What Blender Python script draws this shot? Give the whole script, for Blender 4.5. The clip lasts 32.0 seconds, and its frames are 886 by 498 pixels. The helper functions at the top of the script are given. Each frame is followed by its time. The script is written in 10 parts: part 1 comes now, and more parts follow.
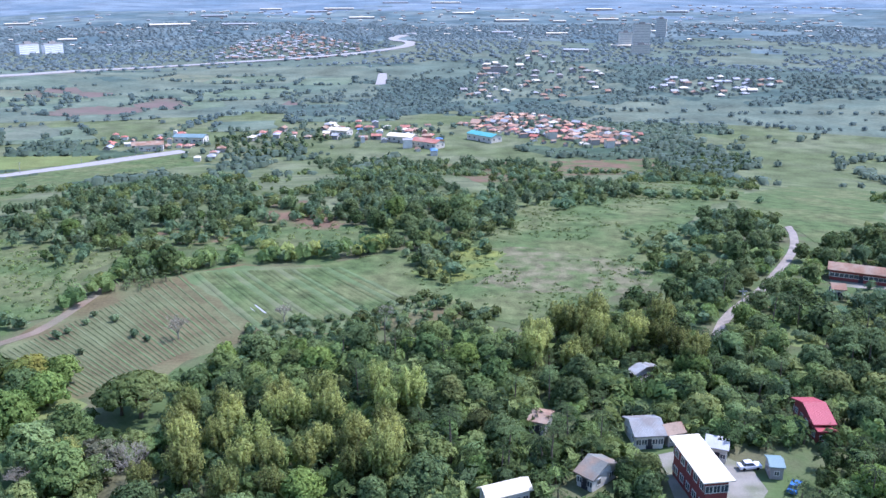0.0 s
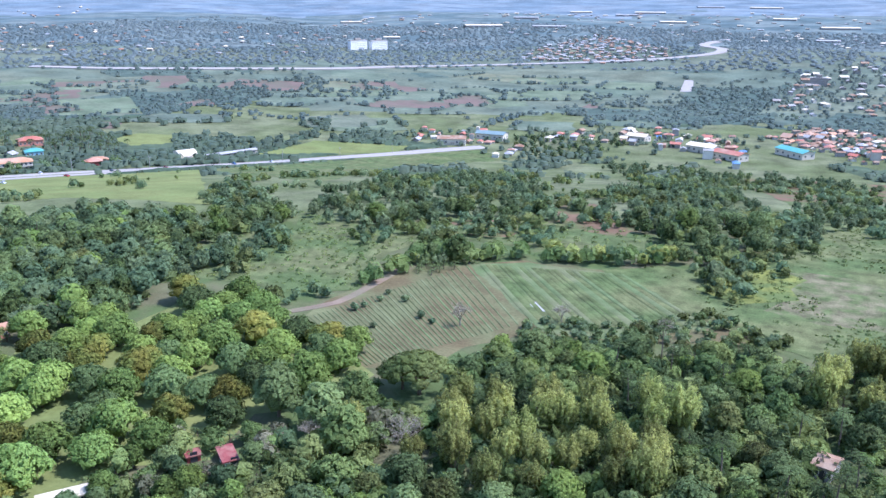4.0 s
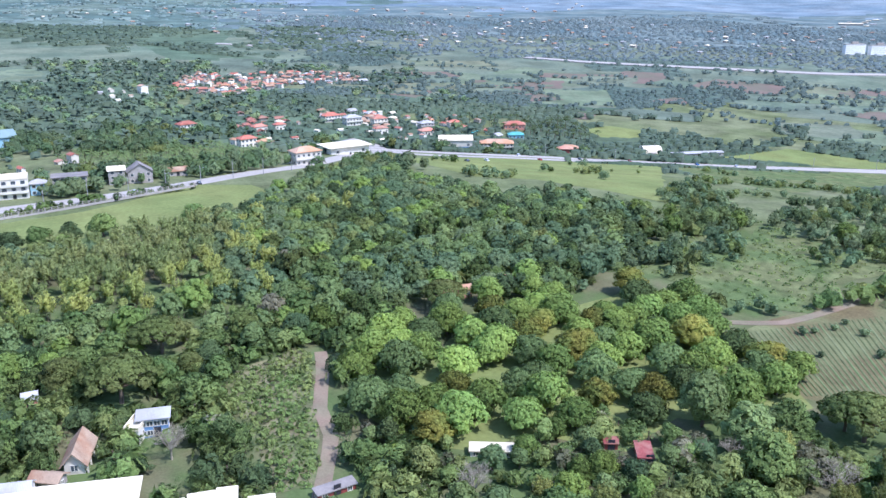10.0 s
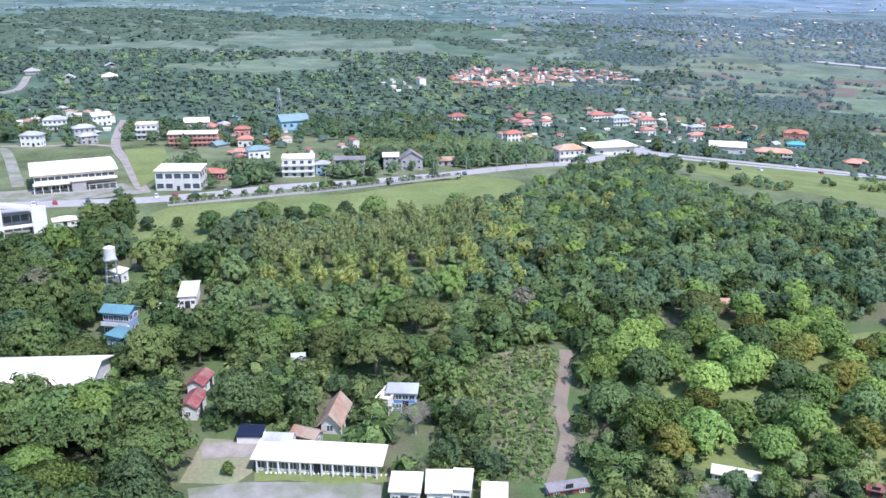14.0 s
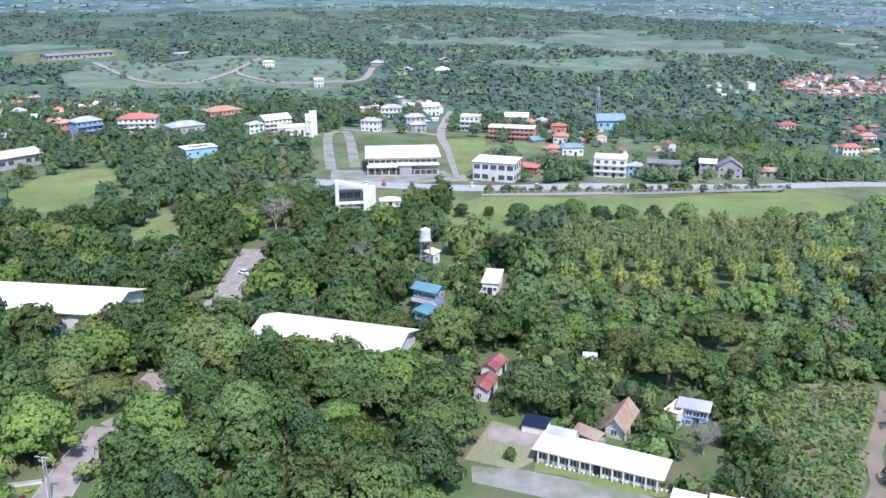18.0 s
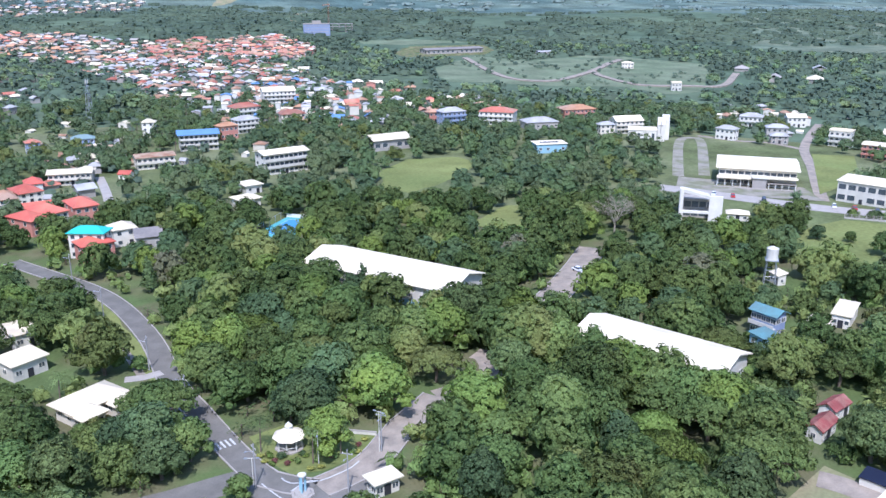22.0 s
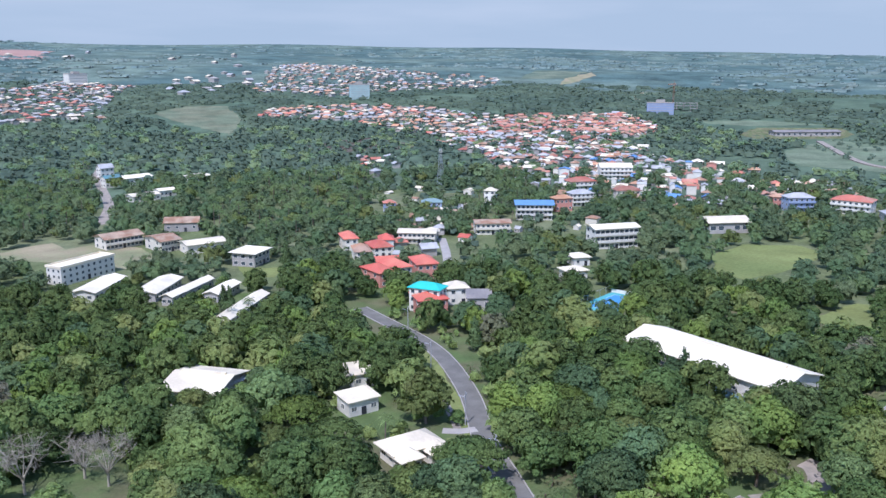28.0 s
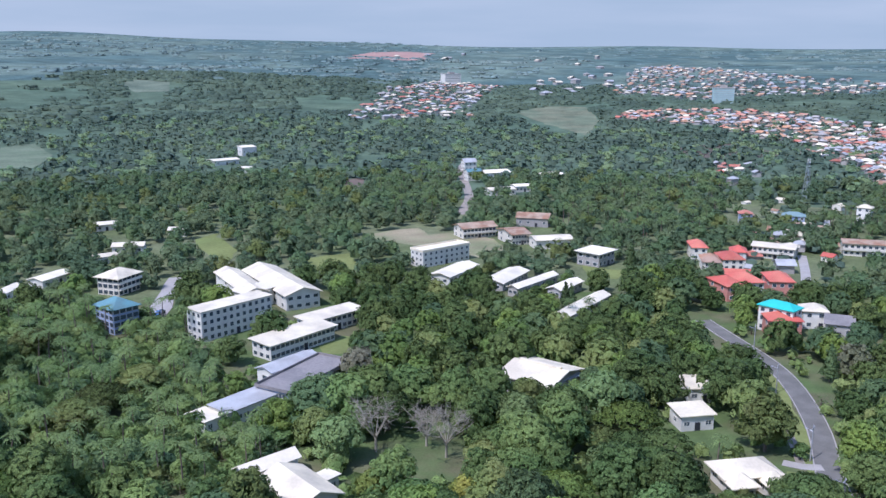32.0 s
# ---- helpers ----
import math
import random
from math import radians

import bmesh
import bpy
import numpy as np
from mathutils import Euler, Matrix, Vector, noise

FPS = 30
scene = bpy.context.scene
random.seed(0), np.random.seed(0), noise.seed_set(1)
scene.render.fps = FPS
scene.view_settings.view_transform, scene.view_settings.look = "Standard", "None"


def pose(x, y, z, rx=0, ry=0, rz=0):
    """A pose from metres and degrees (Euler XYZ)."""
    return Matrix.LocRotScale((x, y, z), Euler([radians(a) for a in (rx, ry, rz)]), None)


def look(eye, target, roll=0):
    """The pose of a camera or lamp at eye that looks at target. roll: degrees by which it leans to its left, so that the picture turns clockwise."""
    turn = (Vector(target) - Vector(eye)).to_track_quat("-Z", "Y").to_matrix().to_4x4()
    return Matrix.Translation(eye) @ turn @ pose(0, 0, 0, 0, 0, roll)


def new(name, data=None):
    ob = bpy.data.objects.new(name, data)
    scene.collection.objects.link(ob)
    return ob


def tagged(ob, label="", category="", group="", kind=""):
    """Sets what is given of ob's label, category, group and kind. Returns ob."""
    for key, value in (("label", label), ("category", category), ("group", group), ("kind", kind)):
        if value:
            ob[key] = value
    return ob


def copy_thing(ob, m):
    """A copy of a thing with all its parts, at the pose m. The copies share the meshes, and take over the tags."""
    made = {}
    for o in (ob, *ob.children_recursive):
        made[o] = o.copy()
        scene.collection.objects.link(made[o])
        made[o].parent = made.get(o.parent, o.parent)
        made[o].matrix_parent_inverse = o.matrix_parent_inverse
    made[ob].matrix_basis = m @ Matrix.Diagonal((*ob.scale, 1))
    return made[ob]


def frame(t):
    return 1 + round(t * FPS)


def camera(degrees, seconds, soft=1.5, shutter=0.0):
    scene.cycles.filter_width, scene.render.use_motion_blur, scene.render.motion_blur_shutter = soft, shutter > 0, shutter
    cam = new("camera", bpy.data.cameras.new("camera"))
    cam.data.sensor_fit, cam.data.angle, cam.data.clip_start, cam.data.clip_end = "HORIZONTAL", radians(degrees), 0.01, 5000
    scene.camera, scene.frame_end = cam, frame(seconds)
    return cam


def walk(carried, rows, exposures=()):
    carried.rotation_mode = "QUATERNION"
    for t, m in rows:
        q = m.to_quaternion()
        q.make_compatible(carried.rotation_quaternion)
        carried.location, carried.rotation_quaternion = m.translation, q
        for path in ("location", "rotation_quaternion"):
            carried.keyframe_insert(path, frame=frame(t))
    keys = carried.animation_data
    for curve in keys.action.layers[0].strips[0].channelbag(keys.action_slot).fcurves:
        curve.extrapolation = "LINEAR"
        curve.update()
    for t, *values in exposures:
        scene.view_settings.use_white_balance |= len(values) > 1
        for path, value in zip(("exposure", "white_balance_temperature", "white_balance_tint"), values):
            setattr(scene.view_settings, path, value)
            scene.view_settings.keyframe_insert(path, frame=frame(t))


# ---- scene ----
cam = camera(54.4, 32.0)
EYE = (0.0, 0.0, 90.0)
# seconds, yaw, pitch, lean to the left
ROWS = [
    (0.0, 3.99, -17.36, -0.12),
    (0.5, 6.37, -17.34, -0.15),
    (1.0, 8.77, -17.29, -0.06),
    (1.5, 11.16, -17.28, -0.02),
    (2.0, 13.60, -17.24, 0.05),
    (2.5, 16.44, -17.23, 0.06),
    (3.0, 19.21, -17.22, 0.11),
    (3.5, 21.93, -17.18, 0.14),
    (5.5, 27.95, -17.21, -0.11),
    (6.0, 31.24, -17.22, -0.23),
    (6.5, 33.95, -17.23, -0.16),
    (7.0, 36.11, -17.25, -0.11),
    (7.5, 38.31, -17.27, -0.09),
    (8.0, 41.79, -17.26, -0.02),
    (8.5, 45.44, -17.28, -0.05),
    (9.0, 48.41, -17.29, -0.01),
    (9.5, 51.25, -17.31, 0.03),
    (10.0, 54.13, -17.32, 0.08),
    (10.5, 57.05, -17.32, 0.11),
    (11.0, 59.96, -17.33, 0.12),
    (11.5, 62.88, -17.35, 0.12),
    (12.0, 65.82, -17.39, 0.13),
    (12.5, 68.72, -17.40, 0.11),
    (13.0, 71.07, -17.43, 0.15),
    (13.5, 71.28, -17.44, 0.17),
    (14.0, 71.72, -17.48, 0.15),
    (14.5, 75.56, -17.49, 0.14),
    (16.5, 84.49, -17.57, -0.06),
    (17.0, 87.24, -17.56, -0.01),
    (17.5, 90.05, -17.55, -0.05),
    (18.0, 92.61, -17.54, -0.08),
    (18.5, 95.37, -17.52, -0.07),
    (19.0, 98.25, -17.52, -0.06),
    (19.5, 101.09, -17.53, -0.03),
    (20.0, 103.82, -17.52, 0.01),
    (20.5, 106.59, -17.50, -0.01),
    (21.0, 109.44, -17.48, -0.01),
    (21.5, 112.53, -17.48, -0.03),
    (22.0, 115.71, -17.45, -0.03),
    (22.5, 119.03, -17.42, -0.01),
    (23.0, 120.99, -17.38, -0.03),
    (23.5, 121.16, -17.20, -0.05),
    (24.0, 121.33, -16.56, -0.10),
    (24.5, 121.50, -15.92, -0.08),
    (25.0, 122.56, -15.32, -0.09),
    (25.5, 125.31, -14.68, -0.10),
    (27.5, 135.79, -12.50, -0.14),
    (28.0, 137.79, -12.48, -0.05),
    (28.5, 141.11, -12.46, -0.04),
    (29.0, 144.88, -12.45, -0.00),
    (29.5, 148.01, -12.43, -0.02),
    (30.0, 150.73, -12.43, -0.00),
    (30.5, 153.31, -12.41, 0.08),
    (31.0, 155.90, -12.37, 0.05),
    (31.5, 158.45, -12.37, 0.10),
    (32.0, 160.97, -12.37, 0.13),
]
walk(cam, [(t, pose(*EYE, 90 + pitch, 0, yaw) @ pose(0, 0, 0, 0, 0, roll)) for t, yaw, pitch, roll in ROWS], [(0, 0.98, 5130, 26), (5, 1.06, 5220, 24), (12, 0.98, 5330, 22), (17, 0.93, 5340, 22), (22, 0.82, 5330, 22), (28, 0.62, 5300, 22), (32, 0.52, 5250, 24)])

# ---- light ----
SUN_AZ, SUN_EL = 66.0, 56.0          # degrees clockwise from +y, degrees up
world = bpy.data.worlds.new("world")
scene.world = world
world.use_nodes = True
wn = world.node_tree
sky = wn.nodes.new("ShaderNodeTexSky")
sky.sky_type, sky.sun_disc = "NISHITA", False
sky.sun_elevation, sky.sun_rotation = radians(SUN_EL), radians(SUN_AZ)
sky.air_density, sky.dust_density, sky.ozone_density = 1.3, 0.6, 3.0
# a pale bank of thin cloud lies along the whole horizon
tc = wn.nodes.new("ShaderNodeTexCoord")
sep = wn.nodes.new("ShaderNodeSeparateXYZ")
band = wn.nodes.new("ShaderNodeMapRange")
band.interpolation_type = "SMOOTHSTEP"
band.inputs["From Min"].default_value, band.inputs["From Max"].default_value = 0.05, 0.42
veil = wn.nodes.new("ShaderNodeMix")
veil.data_type = "RGBA"
cloud = wn.nodes.new("ShaderNodeTexNoise")
cloud.inputs["Scale"].default_value, cloud.inputs["Detail"].default_value = 3.0, 6.0
spread = wn.nodes.new("ShaderNodeMapping")
spread.inputs["Scale"].default_value = (1, 1, 9)
streak = wn.nodes.new("ShaderNodeMapRange")
streak.inputs["From Min"].default_value, streak.inputs["From Max"].default_value = 0.42, 0.68
bank = wn.nodes.new("ShaderNodeMix")
bank.data_type = "RGBA"
bank.inputs["A"].default_value, bank.inputs["B"].default_value = (2.04, 2.42, 2.5, 1), (2.36, 2.66, 2.68, 1)
wn.links.new(tc.outputs["Generated"], spread.inputs["Vector"])
wn.links.new(spread.outputs[0], cloud.inputs["Vector"])
wn.links.new(cloud.outputs["Fac"], streak.inputs["Value"])
wn.links.new(streak.outputs[0], bank.inputs["Factor"])
wn.links.new(bank.outputs["Result"], veil.inputs["A"])
wn.links.new(tc.outputs["Generated"], sep.inputs[0])
wn.links.new(sep.outputs["Z"], band.inputs["Value"])
wn.links.new(band.outputs[0], veil.inputs["Factor"])
wn.links.new(sky.outputs[0], veil.inputs["B"])
wn.links.new(veil.outputs["Result"], wn.nodes["Background"].inputs["Color"])
wn.nodes["Background"].inputs["Strength"].default_value = 0.15
sun = bpy.data.lights.new("sun", "SUN")
sun.energy, sun.angle, sun.color = 3.2, radians(0.6), (1.0, 0.95, 0.88)
sun_ob = new("sun", sun)
sa, se = radians(SUN_AZ), radians(SUN_EL)
sun_ob.matrix_world = look((0, 0, 0), (-math.sin(sa) * math.cos(se), -math.cos(sa) * math.cos(se), -math.sin(se)))

# ---- materials ----


def mat(name, base, rough=0.8, metal=0.0, var=0.25, scale=0.3, bump=0.0, bscale=4.0, rand=0.0, island=0.0, tint=None, tscale=0.03, wave=0.0, translucent=0.0, spec=0.3, grain=0.0, gaps=0.0):
    """Procedural surface: base colour, broken by a coarse and a fine noise, by object or by loose piece; tint is a second colour in patches."""
    m = bpy.data.materials.new(name)
    m.use_nodes = True
    nt = m.node_tree
    N, L = nt.nodes, nt.links
    bsdf = N["Principled BSDF"]
    bsdf.inputs["Roughness"].default_value, bsdf.inputs["Metallic"].default_value = rough, metal
    bsdf.inputs["Specular IOR Level"].default_value = min(spec, 0.06) if rough >= 0.9 else 0.07 if gaps else spec
    geo = N.new("ShaderNodeNewGeometry")

    def noisy(s, detail=3.0):
        n = N.new("ShaderNodeTexNoise")
        n.inputs["Scale"].default_value, n.inputs["Detail"].default_value = s, detail
        L.new(geo.outputs["Position"], n.inputs["Vector"])
        return n.outputs["Fac"]

    def calc(op, a, b):
        n = N.new("ShaderNodeMath")
        n.operation = op
        for i, v in enumerate((a, b)):
            if isinstance(v, (int, float)):
                n.inputs[i].default_value = v
            else:
                L.new(v, n.inputs[i])
        return n.outputs[0]
    value = calc("ADD", calc("MULTIPLY", calc("SUBTRACT", noisy(scale), 0.5), 2.4 * var), calc("MULTIPLY", calc("SUBTRACT", noisy(scale * 11, 4), 0.5), 1.6 * var))
    if grain:
        cells = N.new("ShaderNodeTexVoronoi")
        cells.inputs["Scale"].default_value = 2.9
        L.new(geo.outputs["Position"], cells.inputs["Vector"])
        hue = N.new("ShaderNodeSeparateColor")
        L.new(cells.outputs["Color"], hue.inputs[0])
        value = calc("ADD", value, calc("MULTIPLY", calc("SUBTRACT", hue.outputs[0], 0.5), 1.5 * grain))
    if rand:
        info = N.new("ShaderNodeObjectInfo")
        value = calc("ADD", value, calc("MULTIPLY", calc("SUBTRACT", info.outputs["Random"], 0.5), 2 * rand))
    if island:
        value = calc("ADD", value, calc("MULTIPLY", calc("SUBTRACT", geo.outputs["Random Per Island"], 0.5), 2 * island))
    value = calc("MAXIMUM", calc("ADD", value, 1.0), 0.15)
    color = N.new("ShaderNodeMix")
    color.data_type = "RGBA"
    color.inputs["A"].default_value = (*base, 1)
    color.inputs["B"].default_value = (*(tint or base), 1)
    ramp = N.new("ShaderNodeMapRange")
    ramp.inputs["From Min"].default_value, ramp.inputs["From Max"].default_value = (0.36, 0.64) if gaps else (0.42, 0.6)
    if tint:
        L.new(noisy(tscale, 0.5 if gaps else 5), ramp.inputs["Value"])
        L.new(ramp.outputs[0], color.inputs["Factor"])
    else:
        color.inputs["Factor"].default_value = 0
    scaled = N.new("ShaderNodeVectorMath")
    scaled.operation = "SCALE"
    L.new(color.outputs["Result"], scaled.inputs[0])
    L.new(value, scaled.inputs["Scale"])
    L.new(scaled.outputs[0], bsdf.inputs["Base Color"])
    if bump or wave:
        b = N.new("ShaderNodeBump")
        b.inputs["Strength"].default_value = max(bump, wave)
        b.inputs["Distance"].default_value = 0.3 if grain else 0.15
        if wave:
            tc = N.new("ShaderNodeTexCoord")
            w = N.new("ShaderNodeTexWave")
            w.inputs["Scale"].default_value = 1.1
            L.new(tc.outputs["Object"], w.inputs["Vector"])
            L.new(w.outputs["Fac"], b.inputs["Height"])
        else:
            L.new(calc("MULTIPLY", cells.outputs["Distance"], -1.0) if grain else noisy(bscale, 6), b.inputs["Height"])
        L.new(b.outputs[0], bsdf.inputs["Normal"])
    if translucent:
        tr, mx = N.new("ShaderNodeBsdfTranslucent"), N.new("ShaderNodeMixShader")
        L.new(scaled.outputs[0], tr.inputs["Color"])
        mx.inputs[0].default_value = translucent
        L.new(bsdf.outputs[0], mx.inputs[1])
        L.new(tr.outputs[0], mx.inputs[2])
        L.new(mx.outputs[0], N["Material Output"].inputs["Surface"])
        if gaps:
            clear, cut = N.new("ShaderNodeBsdfTransparent"), N.new("ShaderNodeMixShader")
            L.new(calc("GREATER_THAN", cells.outputs["Distance"], gaps), cut.inputs[0])
            L.new(mx.outputs[0], cut.inputs[1])
            L.new(clear.outputs[0], cut.inputs[2])
            L.new(cut.outputs[0], N["Material Output"].inputs["Surface"])
    return m


def leaf(name, base, tint, translucent=0.34, gaps=0.66, island=0.1, scale=0.08, tscale=0.075, rough=0.62, grain=0.5):
    return mat("leaf_" + name, base, rough, var=0.24, scale=scale, rand=0.42, island=island, tint=tint, tscale=tscale, bump=0.6, grain=grain, gaps=gaps, translucent=translucent)


LEAF = {
    "wood": leaf("broad", (0.116, 0.176, 0.053), (0.172, 0.226, 0.066)),
    "mango": leaf("mango", (0.24, 0.315, 0.07), (0.185, 0.272, 0.066)),
    "mango_dark": leaf("mango_dark", (0.132, 0.186, 0.062), (0.154, 0.212, 0.07)),
    "mango_gold": leaf("mango_flush", (0.254, 0.237, 0.049), (0.2, 0.237, 0.0534), tscale=0.2),
    "rain": leaf("rain_tree", (0.148, 0.188, 0.054), (0.176, 0.194, 0.06)),
    "dark": leaf("dark", (0.092, 0.142, 0.06), (0.122, 0.17, 0.064)),
    "bright": leaf("bright", (0.189, 0.249, 0.0534), (0.146, 0.215, 0.0534)),
    "bamboo": leaf("bamboo", (0.32, 0.335, 0.092), (0.255, 0.295, 0.082), 0.42),
    "straw": leaf("straw_bamboo", (0.22, 0.24, 0.085), (0.18, 0.22, 0.075), 0.4),
    # vine cover, its green also lightened for front sun and haze
    "vine": leaf("vine_grown", (0.146, 0.204, 0.072), (0.19, 0.246, 0.084), tscale=0.06),
    "palm": leaf("palm", (0.112, 0.16, 0.056), (0.145, 0.19, 0.064), gaps=0.5, grain=0.4),
    "shrub": leaf("shrub", (0.138, 0.199, 0.0564), (0.186, 0.217, 0.0665)),
    "dry": leaf("dry", (0.21, 0.195, 0.12), (0.17, 0.175, 0.09)),
    # mid-distance leaf, its colour shifted a little lighter and bluer for haze
    "mid": leaf("hill", (0.119, 0.18, 0.0848), (0.175, 0.223, 0.0975), tscale=0.05),
    # far leaf colours carry the haze: paler and bluer with distance
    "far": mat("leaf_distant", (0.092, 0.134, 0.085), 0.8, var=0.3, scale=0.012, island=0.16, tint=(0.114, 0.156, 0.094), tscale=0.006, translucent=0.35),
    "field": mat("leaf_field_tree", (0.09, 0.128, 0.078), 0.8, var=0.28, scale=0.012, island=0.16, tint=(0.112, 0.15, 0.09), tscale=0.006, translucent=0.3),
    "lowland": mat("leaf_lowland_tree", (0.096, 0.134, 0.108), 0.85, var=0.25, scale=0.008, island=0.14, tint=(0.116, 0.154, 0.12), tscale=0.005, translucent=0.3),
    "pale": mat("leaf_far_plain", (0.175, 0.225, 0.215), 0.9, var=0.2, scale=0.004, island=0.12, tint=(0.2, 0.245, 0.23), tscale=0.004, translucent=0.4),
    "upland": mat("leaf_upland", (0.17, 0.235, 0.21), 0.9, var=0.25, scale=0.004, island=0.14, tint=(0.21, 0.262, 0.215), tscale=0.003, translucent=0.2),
}
def canopy_mat(name, base, tint, grain=0.05):
    return mat("canopy_" + name, base, 0.92, var=0.55, scale=grain, tint=tint, tscale=grain * 0.35, bump=0.7, bscale=grain * 6)


